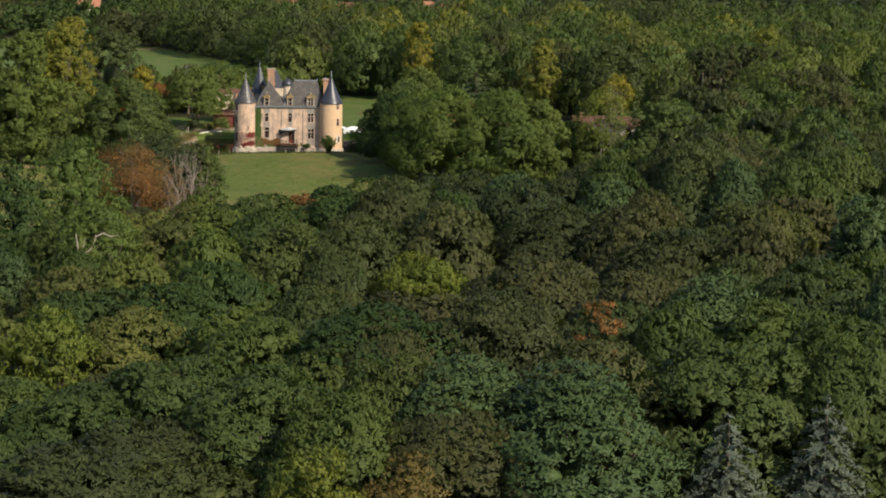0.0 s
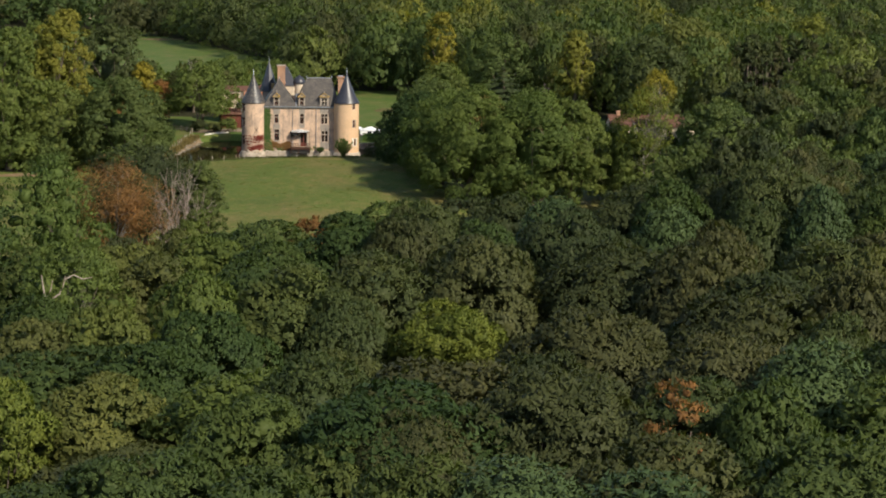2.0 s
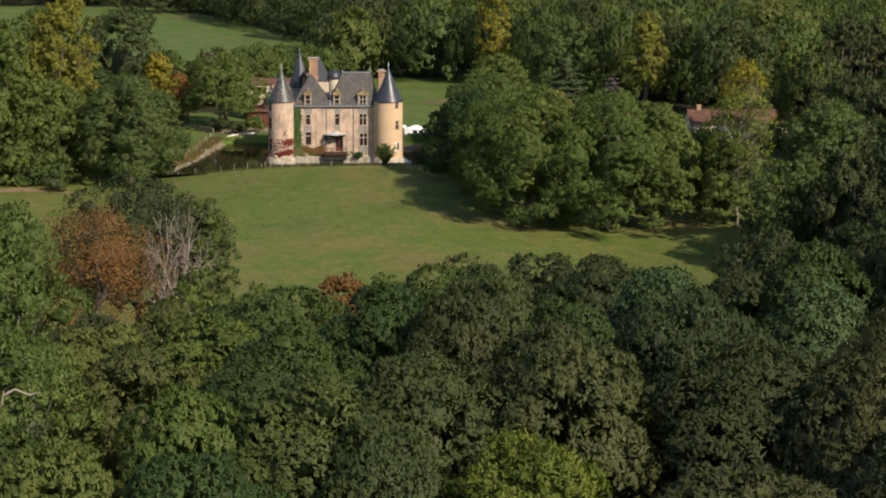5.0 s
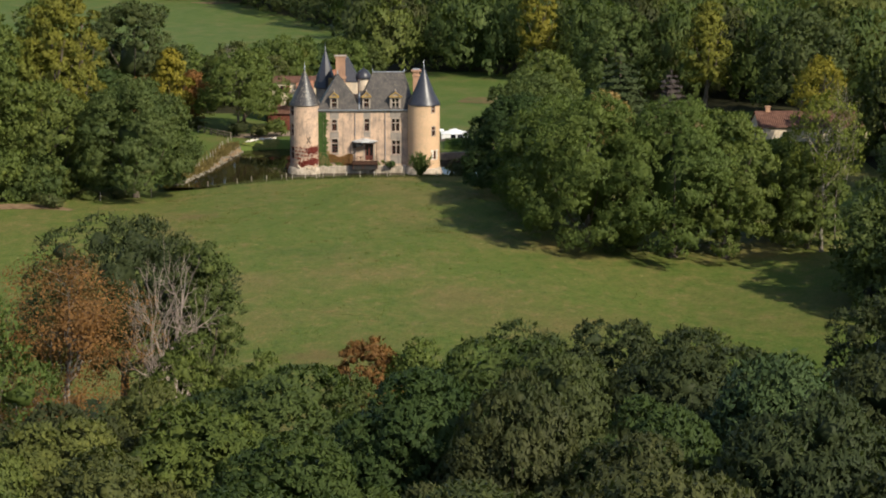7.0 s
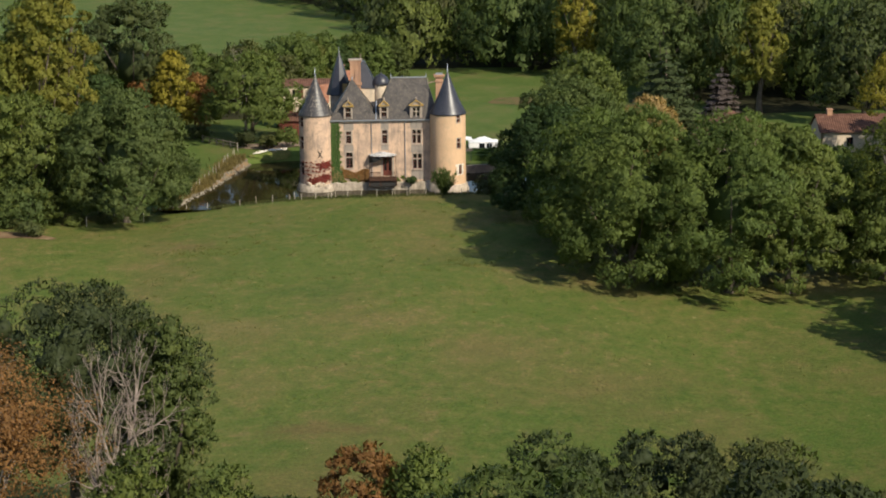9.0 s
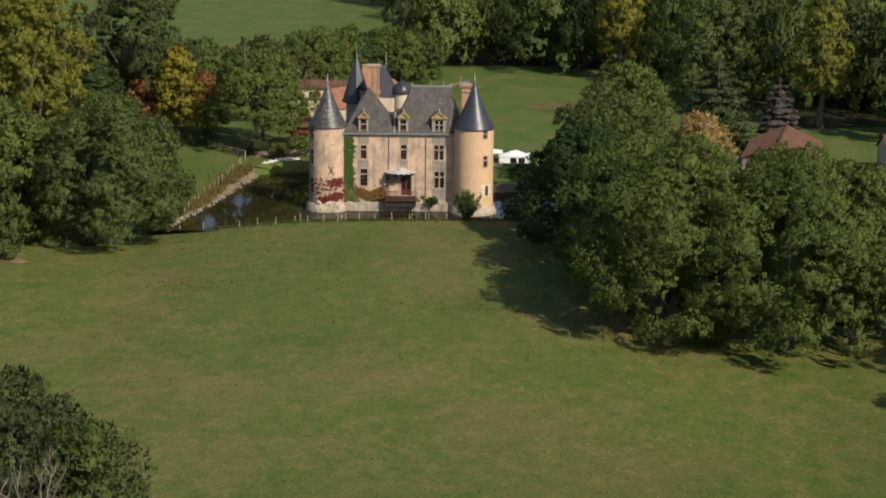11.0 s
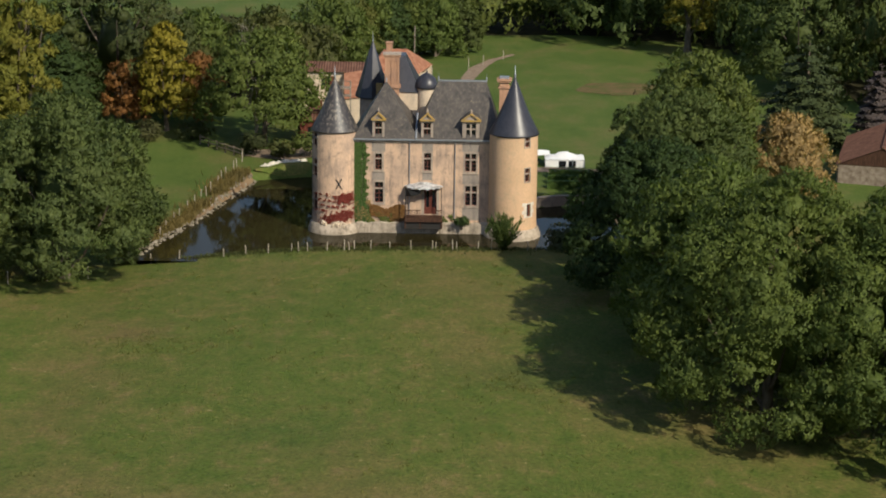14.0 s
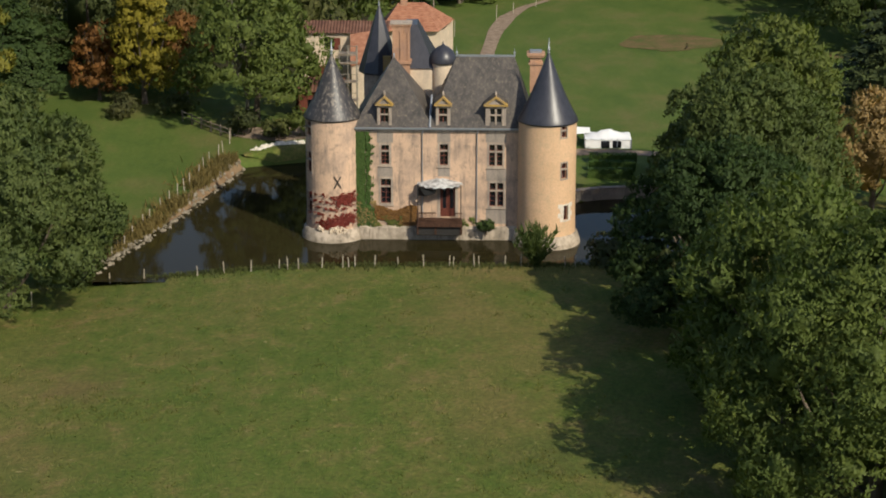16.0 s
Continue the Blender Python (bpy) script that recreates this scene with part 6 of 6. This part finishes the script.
lone(24, "lime", 8.1, -224, 13.9, 7.0, 1.0, "yellow-green oak in the wood", 34, 19500, 0.32)
lone(25, "light", -33.5, 76, 11.6, 4.6, 1.5, "bright green tree by the far field", 24, 4000, 0.48)
lone(26, "light", -15.5, 86, 12.4, 5.6, 1.5, "bright green tree at the field's edge", 26, 4500, 0.48)
lone(27, "oak", -23, 70, 12.6, 5.0, 1.5, "olive-green oak behind the farm", 26, 4500, 0.48)
lone(28, "rust", -2.4, -158, 11.5, 3.2, 6.0, "low russet thicket at the wood's edge", 34, 8000, 0.24)
lone(29, "olive", 9.4, -170, 15.5, 4.9, 0.0, "round leafy oak at the wood's edge", 30, 15000, 0.26)
lone(30, "dark", 15.4, -171, 16.2, 5.7, 0.0, "spreading oak with a dead limb at the wood's edge", 32, 17000, 0.26)
lone(61, "olive", 20.8, -171.5, 15.2, 5.0, 0.0, "olive-green oak in the row at the wood's edge", 30, 13000, 0.26)
lone(62, "dark", 26.2, -173, 13.0, 3.6, 1.0, "low dark oak at the wood's edge", 26, 9000, 0.26)
lone(63, "oak", 2.6, -171, 12.4, 4.2, 1.0, "low green oak before the thicket", 28, 11000, 0.26)
lone(64, "oak", -4.6, -168, 11.4, 3.8, 1.0, "low green tree before the russet thicket", 26, 10000, 0.26)
lone(60, "dark", 36.0, -171, 18.4, 6.2, 1.0, "tall dark oak at the corner of the wood", 34, 16000, 0.28)
lone(65, "olive", 45.5, -173, 19.6, 6.4, 1.0, "tall olive-green oak at the corner of the wood", 34, 14000, 0.28)
lone(31, "dark", 60.0, -136, 11.0, 6.3, 0.0, "dark round oak at the wood's corner", 32, 12000, 0.32)

lone(32, "green", -55.2, -19, 26.6, 6.6, 1.0, "very tall feathery green poplar at the meadow's edge", 40, 14000, 0.42, peak=0.25)
lone(46, "light", -63.5, -18, 26.0, 5.5, 1.0, "tall light green poplar at the meadow's edge", 36, 9000, 0.44, peak=0.25)
lone(33, "green", -33.5, -168, 20.4, 6.4, 0.0, "round green oak beside the russet tree", 30, 12000, 0.34)
lone(34, "oak", -41.5, -172, 16.5, 5.5, 0.5, "leafy oak at the meadow's corner", 26, 5000, 0.46)
lone(35, "green", 24.4, -43, 16.2, 6.9, 0.3, "dark oak among the meadow oaks", 30, 14000, 0.36)
lone(36, "green", 45.4, -60, 17.0, 5.7, 0.2, "green oak at the end of the meadow row", 32, 14000, 0.34)
lone(37, "olive", 80, 48, 21.0, 8.0, 2.0, "massive dark brownish evergreen oak", 34, 6000, 0.57)
lone(38, "light", 93, 70, 24.0, 9.6, 2.0, "large bright green oak", 40, 9000, 0.5)
lone(50, "green", 113, 20, 19.0, 9.2, 1.0, "broad green oak beyond the meadow", 38, 8000, 0.5)
lone(51, "deep", 65.3, -80, 18.6, 6.9, 0.0, "dense green oak at the corner of the wood", 36, 12000, 0.36)
lone(52, "yellow", 38.5, 112, 22.5, 3.9, 3.0, "yellowing poplar among the oaks", 24, 4000, 0.48, peak=0.3)
lone(53, "deep", 51, 80, 18.5, 8.2, 1.0, "tall spreading oak behind the cedar", 38, 9000, 0.46)
lone(54, "olive", 63, 122, 22.5, 9.5, 2.0, "massive olive-brown oak behind the lawn", 38, 8000, 0.5)
for i, (x, y) in enumerate(((-13.5, 103), (-10.5, 107), (-7.4, 108), (-4.2, 111), (-1.0, 109), (2.0, 114))):
    lone(170 + i, ("light", "green", "oak")[i % 3], x, y, 9.6 + 0.8 * math.sin(i * 2.3), 3.7, -0.3, "low leafy tree on the lawn's edge", 24, 4200, 0.40)
lone(55, "lime", 146, 150, 21.0, 5.5, 2.0, "yellow-green tree rising from the far wood", 28, 4000, 0.5)
lone(57, "light", -16.5, -163, 13.0, 3.4, 0.0, "fresh green bushy tree at the wood's edge", 24, 8000, 0.26)
lone(58, "light", -11.4, -161, 11.2, 3.2, 0.0, "fresh green thicket at the wood's edge", 24, 8000, 0.26)
lone(59, "green", 1.2, -160, 12.0, 3.3, 0.0, "green thicket beside the russet one", 24, 8000, 0.26)
for i in range(9):
    lone(140 + i, "dark", 105.5 + 2.3 * i + 0.5 * math.sin(i * 5), 60 + 1.5 * math.sin(i * 3), 20.5 + 1.2 * math.sin(i * 2.2), 1.7, 1.0, "slim columnar dark green poplar in a row", 16, 1500, 0.57, peak=0.5)

lone(39, "oak", 74.5, -50, 16.0, 4.8, 0.5, "green oak at the corner of the meadow", 26, 8000, 0.38)
lone(40, "light", 54.5, -50, 12.0, 4.2, 0.2, "small yellow-green tree under the aspen", 22, 8000, 0.32)
lone(48, "light", 57.0, -56, 11.5, 4.6, 0.0, "bright leafy tree under the pale aspen", 26, 9000, 0.34)
lone(49, "deep", 77.5, -40, 14.0, 5.6, 0.0, "dense green tree before the barn", 28, 9000, 0.36)

lone(41, "green", -28.5, -203, 16.8, 5.4, 6.0, "feathery green pine with bare white limbs", 26, 9000, 0.32, flat=0.5)
lone(42, "lime", -30.5, -244, 12.0, 4.6, 1.0, "yellow-green tree in the wood", 26, 7000, 0.34)
lone(43, "lime", -6.3, -296, 10.8, 3.6, 1.0, "small yellow tree rising from the wood", 20, 6000, 0.28)
lone(44, "bronze", 0.4, -296, 10.6, 3.4, 1.0, "small ochre tree rising from the wood", 20, 6000, 0.26)
lone(45, "rust", 20.2, -268, 17.4, 2.4, 8.0, "tree top turning orange in the wood", 12, 1300, 0.26)

# conifers and bare trees
def conifer(seed, leaf, x, y, top, r, base_h, tiers, size, label, droop=0.15, per=60, taper=0.8):
    rng = np.random.default_rng(seed)
    h = top - gz(x, y)
    t = thing("conifer", label, "conifer")
    v, q = tube([(0, 0, -0.6), (0, 0, h * 0.5), (0, 0, h)], [0.03 * h * 0.8, 0.018 * h, 0.03], 7)
    hang("trunk", mesh_np("trunk", v, q, BARK), t)
    hang("crown", conifer_mesh("crown", LEAF[leaf], rng, h, r, base_h, tiers, size, droop, per, taper), t)
    return set_tree(t, x, y)


conifer(41, "cedar", 26.0, -292, 12.6, 6.0, 0.5, 20, 0.42, "silvery blue cedar with tiered drooping boughs", 0.25, 170, 0.62)
conifer(42, "cedar", 33.8, -292, 13.9, 6.6, 0.5, 21, 0.42, "silvery blue cedar rising from the wood", 0.25, 170, 0.62)
conifer(43, "pine", 46.5, 45, 14.0, 6.5, 0.8, 12, 0.6, "dark green cedar with wide level boughs", 0.12, 190, 0.5)
conifer(44, "brown", 56.0, 47, 10.2, 3.4, 1.0, 11, 0.5, "withered brown conifer behind the barn", 0.15, 130, 0.55)


def bare_tree(seed, x, y, top, r, label, leaf=None, count=0, bark=PALEBARK, levels=5, full=0, girth=0.026):
    rng = np.random.default_rng(seed)
    h = top - gz(x, y)
    t = thing("bare_tree", label, "tree")
    me, stem = twig_meshes(bark, rng, h, r, girth * h, levels)
    hang("crown", me, t, "leafless twiggy crown")
    hang("trunk", stem, t)
    if leaf:
        co = np.empty(len(me.vertices) * 3, np.float32)
        me.vertices.foreach_get("co", co)
        co = co.reshape(-1, 3)
        co = co[co[:, 2] > h * 0.28]
        k = (co[:, 2] / h) ** 1.5 * (0.3 + np.hypot(co[:, 0], co[:, 1]) / r)
        pick = rng.choice(len(co), count, p=k / k.sum())
        c = co[pick] + rng.normal(0, 0.34, (count, 3))
        nr = c - np.array([0, 0, h * 0.45])
        nr /= np.linalg.norm(nr, axis=1)[:, None]
        v, q = leaves(c, nr, 0.15, rng)
        hang("foliage", mesh_np("foliage", v, q, LEAF[leaf]), t)
        if full:
            hang("foliage", crown_mesh("foliage", LEAF[leaf], rng, round_lobes(rng, h, r, h * 0.45, 30), full, 0.15, -0.2, 5, False), t)
    return set_tree(t, x, y)


bare_tree(51, -26.7, -158, 18.2, 8.0, "russet half-bare chestnut with pale twigs", "rust", 26000, full=15000, levels=6)
bare_tree(52, -18.9, -152, 19.0, 4.6, "bare grey-brown leafless tree at the meadow", None, 0, GREYBARK, levels=6, girth=0.036)
bare_tree(53, -27.5, -204, 15.8, 4.5, "dying pine with bare white limbs", "pine", 5000)


def dead_limbs(label, stem, limbs, girth):
    """A bleached stem forking out of the canopy, rooted in the ground below."""
    t = thing("dead_tree", label, "tree")
    x, y = stem[0][0], stem[0][1]
    v, q = tube([(x, y, gz(x, y) - 0.3)] + stem, np.linspace(girth * 1.6, girth * 0.5, len(stem) + 1), 7)
    hang("trunk", mesh_np("trunk", v, q, BLEACHED), t)
    for pts in limbs:
        v, q = tube(pts, np.linspace(girth, girth * 0.3, len(pts)), 6)
        hang("limb", mesh_np("limb", v, q, BLEACHED), t, "bare white limb")
    return t


BLEACHED = material("bleached_dead_wood", (0.45, 0.38, 0.31), 0.9, 0.1)
base(BLEACHED, ramp(BLEACHED, [(0.3, (0.22, 0.17, 0.13)), (0.7, (0.40, 0.34, 0.28))], noise_node(BLEACHED, 2.0)))
dead_limbs("dying pine with a bleached stem and bare white limbs", [(-30.2, -209.6, 9.0), (-30.0, -209.6, 11.8), (-30.3, -209.6, 14.0)],
           [[(-30.0, -209.6, 11.6), (-29.4, -210.0, 12.6), (-29.2, -210.0, 13.6)], [(-30.0, -209.6, 11.2), (-28.6, -209.8, 12.2), (-28.2, -209.8, 13.0), (-28.0, -209.8, 14.0)],
            [(-28.1, -209.8, 13.6), (-27.2, -209.9, 14.1), (-26.3, -210.0, 13.7), (-25.4, -210.0, 13.9)]], 0.12)
dead_limbs("dead white branch standing out of an oak", [(18.0, -180.5, 9.5), (17.4, -180.5, 11.6), (16.6, -180.5, 13.2), (16.3, -180.5, 14.4)],
           [[(17.0, -180.5, 12.4), (17.6, -180.6, 13.4), (18.0, -180.6, 14.4)], [(17.6, -180.5, 11.0), (18.8, -180.6, 11.6), (19.6, -180.6, 11.5)]], 0.1)
bare_tree(55, -21.5, 37.5, 16.0, 5.5, "pale dead limbs above an old oak", None, 0)
bare_tree(56, 60.5, -57, 21.0, 3.4, "tall thin tree with pale leaning stems", "lime", 1500, girth=0.013)

# the woods: a few grown forms, repeated with turn and size
FORM_ROWS = [(61, "oak", 5.5, 24, 15500, 0.27, 0.85, 0.0), (62, "oak", 5.2, 18, 15000, 0.27, 0.9, 0.15), (63, "dark", 5.4, 26, 15500, 0.26, 0.8, 0.1), (64, "light", 5.1, 20, 15000, 0.27, 0.9, 0.1),
             (65, "blue", 4.9, 40, 15500, 0.24, 0.8, 0.55), (66, "wood", 5.7, 20, 15500, 0.27, 0.85, 0.0), (67, "lime", 4.8, 18, 14000, 0.27, 0.9, 0.2), (68, "olive", 5.5, 28, 15500, 0.26, 0.8, 0.0)]
FORM_LABEL = {"oak": "leafy green oak in dense woodland", "dark": "dark green oak in dense woodland", "light": "fresh green ash in dense woodland", "blue": "soft blue-green pine in dense woodland", "wood": "round green oak in dense woodland", "olive": "olive-brown oak turning in dense woodland", "lime": "yellow-green tree in dense woodland"}
wood_rng = np.random.default_rng(77)


def canopy_top(x, y):
    return np.clip(15.6 + 0.13 * x + 0.045 * (y + 215), 9, 23)


def scatter(x0, x1, y0, y1, gap, ok):
    """Jittered rows of places about gap apart."""
    out = []
    for j, y in enumerate(np.arange(y0, y1, gap * 0.87)):
        for x in np.arange(x0, x1, gap) + (gap / 2 if j % 2 else 0):
            px, py = x + wood_rng.uniform(-0.3, 0.3) * gap, y + wood_rng.uniform(-0.3, 0.3) * gap
            if ok(px, py):
                out.append((px, py))
    return out


TAKEN = [(o.location.x, o.location.y, 6.0 if o.name.startswith("conifer") and o.location.y < 0 else 5.0 if o.name.startswith("conifer") else 6.2 if o.location.y < -150 else 4.5) for o in scene.objects if o.parent is None and o.name.split(".")[0] in ("tree", "conifer", "bare_tree")]
free = lambda x, y: all((x - a) ** 2 + (y - b) ** 2 > r * r for a, b, r in TAKEN)
# trees of a colour of their own, that the wood leaves room for
SHOWN = [(8.1, -224, 14.4), (-30, -244, 12.2), (-6.3, -296, 10.8), (0.4, -296, 10.6), (26.0, -292, 12.6), (33.8, -292, 13.9), (-28.5, -203, 16.8), (-33.5, -168, 20.4)]
apart = lambda x, y: min(math.hypot(x - a, y - b) for a, b, _ in SHOWN)
grown = lambda x, y: bool(wooded(np.float64(x), np.float64(y))) and free(x, y)
reach = lambda x, y, m: -25 - m - 0.117 * (y + 444) < x < m - 8 + 0.325 * (y + 444)
edge_dip = lambda x, y: 3.2 * np.clip((y + 192) / 20, 0, 1) * np.clip((10 - x) / 10, 0, 1) * np.clip((x + 16) / 8, 0.2, 1)
PLACES = [(x, y, "front") for x, y in scatter(-70, 110, -306, -108, 10.6, lambda x, y: y < -108 and apart(x, y) > 7.0 and grown(x, y) and reach(x, y, 8 if y < -165 else -4))]
PLACES += [(x, y, "left") for x, y in scatter(-100, -40, -20, 62, 9.5, lambda x, y: grown(x, y) and -72 < x < -12)]
SHARE = {"sunny": [0.16, 0.14, 0.04, 0.22, 0.10, 0.32, 0.0, 0.02], "shade": [0.16, 0.12, 0.38, 0.0, 0.08, 0.0, 0.0, 0.26], "front": [0.20, 0.18, 0.14, 0.07, 0.13, 0.18, 0.0, 0.10], "left": [0.2, 0.2, 0.1, 0.1, 0.05, 0.2, 0.1, 0.05]}
protos = {}
for x, y, where in PLACES:
    key = "shade" if where == "front" and y > -262 and x > -7 else "sunny" if where == "front" and y > -245 and x < -8 else where
    i = int(wood_rng.choice(8, p=np.array(SHARE[key]) / sum(SHARE[key])))
    if where == "front":
        top = float(canopy_top(x, y)) - float(edge_dip(x, y)) + wood_rng.uniform(-1.5, 1.5)
    elif where == "left":
        top = (9.5 if y < 18 else 12.0) + wood_rng.uniform(-1.5, 2)
    else:
        top = 16.5 + wood_rng.uniform(-2.5, 3.5)
    if where == "front" and x > 45 and y > -178:
        top = min(top, 15.5)
    if where == "front" and -31 < x < -12 and y > -190:
        top = min(top, 12.0 - 0.10 * (y + 168))
    if where == "front" and -12 < x < 28 and y > -205:
        top = min(top, (11.8 if x < 4 else 14.4) + 0.22 * min(max(0, -168 - y), 18) + 0.1 * max(0, -186 - y))
    if y < -297:
        top = min(top, 8.5)
    for a, b, t0 in SHOWN:
        if math.hypot(x - a, y - b) < (19 if b == -224 else 13) and y < b + 3:
            top = min(top, t0 - (6.5 if a > 22 else 5.0))
    h = top - gz(x, y)
    seed, leaf, r, n, count, size, flat, peak = FORM_ROWS[i]
    w = (1.2 if where == "front" else 1.25) * wood_rng.uniform(0.78, 1.55)
    w = min(w, 1.45 if y > -215 else 2.0)
    w = min(w, max(0.6, (apart(x, y) - 2.6) / r))
    turn = wood_rng.uniform(0, 6.28)
    near = where == "front" and y > -212
    i, count, size = (i + 8, int(count * 1.9), size * 0.66) if near else (i, int(count * 1.6), size * 0.74)
    if i not in protos:
        protos[i] = thing("tree", FORM_LABEL[leaf], "tree", "trees of the wood")
        form_rng = np.random.default_rng(seed + (20 if near else 0))
        hang("trunk", trunk_mesh("trunk", BARK, form_rng, 15.0, r, 2.0, 0.36), protos[i])
        hang("crown", dome_mesh("crown", LEAF[leaf], form_rng, 15.0, r, 1.0, n, count, size * 1.12, flat, peak, (0.26, 0.46), 0.0, 9, 0.34), protos[i])
        t = protos[i]
    else:
        t = copy_thing(protos[i], Matrix())
    set_tree(t, x, y, turn, h / 15.0, w)

# woods further back: broad crowns of a few grown forms
far_rng = np.random.default_rng(5)
BACK_ROWS = [(91, "oak", 6.6, 26, 0.0), (92, "dark", 6.2, 24, 0.0), (93, "light", 5.8, 20, 0.15), (94, "deep", 6.8, 28, 0.0), (95, "olive", 6.0, 24, 0.1), (96, "wood", 6.4, 22, 0.1)]
BACK_LABEL = {"oak": "broad leafy oak at the edge of the park", "dark": "dark oak at the edge of the park", "light": "fresh green ash at the edge of the park", "deep": "massive deep green oak at the edge of the park", "olive": "olive-brown oak at the edge of the park", "wood": "round green oak at the edge of the park"}
back_protos = {}


def back_trees(spots, share, tops, widths, group):
    """Single trees of the park's edge, copies of a few forms."""
    for x, y in spots:
        i = int(far_rng.choice(6, p=np.array(share) / sum(share)))
        seed, leaf, r, n, peak = BACK_ROWS[i]
        if i not in back_protos:
            form_rng = np.random.default_rng(seed)
            t = back_protos[i] = thing("tree", BACK_LABEL[leaf], "tree", group)
            hang("trunk", trunk_mesh("trunk", BARK, form_rng, 15.0, r, 2.0, 0.4), t)
            hang("crown", dome_mesh("crown", LEAF[leaf], form_rng, 15.0, r, 0.2, n, 9000, 0.44, 0.85, peak, (0.22, 0.42), 1.0, 12), t)
        else:
            t = copy_thing(back_protos[i], Matrix())
        set_tree(t, x, y, far_rng.uniform(0, 6.28), (far_rng.uniform(*tops)) / 15.0, far_rng.uniform(*widths))


for i, (x, y) in enumerate(((-59, -17), (-53, -19), (-48, -18), (-63.5, -17))):
    lone(160 + i, ("deep", "green")[i % 2], x, y, 7.0 + 1.5 * math.sin(i * 2.1), 4.6, -0.8, "low bushy tree at the foot of the poplars", 20, 5000, 0.36)
back_trees(scatter(58, 120, -105, 14, 10.0, lambda x, y: x > 0 and grown(x, y) and reach(x, y, 0)), (0.3, 0.3, 0.06, 0.2, 0.06, 0.08), (13.5, 19), (0.85, 1.1), "trees beside the meadow")


def far_canopy(name, label, spots, tops, radii, leaf, count, size):
    """Many distant crowns in one sheet of woodland, from three grown forms."""
    forms = [dome_arrays(np.random.default_rng(300 + k), 1.0, 0.5, 0.03, 22 if count > 1000 else 9, count, size, 0.85, 0.1 * k, (0.24, 0.44), 1.0, 8, 0.4) for k in range(3)]
    pieces = []
    for k, (x, y) in enumerate(spots):
        v, q = forms[k % 3]
        a, h, w = far_rng.uniform(0, 6.28), far_rng.uniform(*tops), 2 * far_rng.uniform(*radii)
        turn = np.array([[math.cos(a), math.sin(a), 0], [-math.sin(a), math.cos(a), 0], [0, 0, 1.0]])
        pieces.append((np.hstack([v[:, :3] @ turn * np.array([w, w, h]) + np.array([x, y, gz(x, y) - 0.5]), v[:, 3:] @ turn]), q))
    v, q = join(pieces)
    tagged(new(name, mesh_np(name, v, q, LEAF[leaf])), label, "woodland", kind="stuff")


def woods(name, spots, shares, tops, radii, count, size):
    """Share the spots out among kinds of foliage, one canopy each."""
    pick = far_rng.choice(len(shares), len(spots), p=np.array([s for _, s, _ in shares]) / sum(s for _, s, _ in shares))
    for k, (leaf, _, label) in enumerate(shares):
        some = [s for s, i in zip(spots, pick) if i == k]
        if some:
            far_canopy(name, label, some, tops, radii, leaf, count, size)


woods("field_edge_woods", scatter(-80, -12, 62, 100, 9.5, lambda x, y: grown(x, y)),
      [("oak", 0.5, "green trees along the far field"), ("dark", 0.3, "dark trees along the far field"), ("light", 0.2, "bright trees along the far field")], (7.5, 10), (4.6, 6.0), 2400, 0.05)
woods("back_woods", scatter(-10, 190, 62, 165, 11.5, lambda x, y: grown(x, y) and reach(x, y, 0) and x > -9),
      [("oak", 0.26, "leafy green oaks behind the lawn"), ("dark", 0.08, "dark oaks at the lawn's edge"), ("light", 0.32, "bright trees at the lawn's edge"), ("deep", 0.2, "deep green oaks behind the lawn"), ("olive", 0.08, "olive-brown oaks behind the lawn"), ("wood", 0.08, "round green oaks behind the lawn")], (14, 20.5), (5.6, 8.2), 2600, 0.045)
woods("far_woods", scatter(-60, 260, 165, 400, 13.5, lambda x, y: grown(x, y) and reach(x, y, 4)),
      [("oak", 0.28, "mixed green woodland further back"), ("dark", 0.26, "dark green oaks further back"), ("light", 0.12, "bright green trees further back"), ("deep", 0.16, "deep green oaks further back"), ("olive", 0.14, "olive-brown oaks further back"), ("lime", 0.04, "yellow-green trees further back")], (14, 21), (6.5, 9.5), 1900, 0.046)
woods("distant_woods", scatter(-160, 360, 405, 560, 15.0, lambda x, y: reach(x, y, 6) and all(abs(x - c) > 9 or y < 470 for c in HOUSE_X)),
      [("oak", 0.4, "unbroken green woodland towards the horizon"), ("dark", 0.4, "dark woodland towards the horizon"), ("deep", 0.2, "deep green woodland towards the horizon")], (11, 16), (7, 10), 800, 0.07)
woods("horizon_woods", scatter(-500, 700, 570, 900, 40.0, lambda x, y: True), [("dark", 1.0, "dark woods lying along the horizon")], (9, 13), (20, 27), 300, 0.11)
woods("field_copse", [(-60, 374), (-53, 371), (-46, 373), (-38, 372), (-31, 374), (-25, 372)], [("dark", 1.0, "small dark copse standing in the far field")], (12, 14.5), (5, 6.5), 1900, 0.05)

# the wood goes on to both sides and under the start of the flight
beyond = lambda x, y: bool(wooded(np.float64(x), np.float64(y))) and not reach(x, y, 9 if y < -165 else -3)
woods("side_woods", scatter(-150, 170, -300, -112, 10.0, beyond), [("oak", 0.5, "dense green oak wood on both sides"), ("dark", 0.3, "dark oaks in the dense wood"), ("wood", 0.2, "fresh green trees in the dense wood")], (14, 18), (5.5, 7), 400, 0.09)
woods("rear_woods", scatter(-150, 170, -500, -309, 11.5, lambda x, y: True), [("oak", 0.6, "low green wood below the start of the flight"), ("dark", 0.4, "dark low wood below the start of the flight")], (8, 10.5), (6, 8), 300, 0.10)
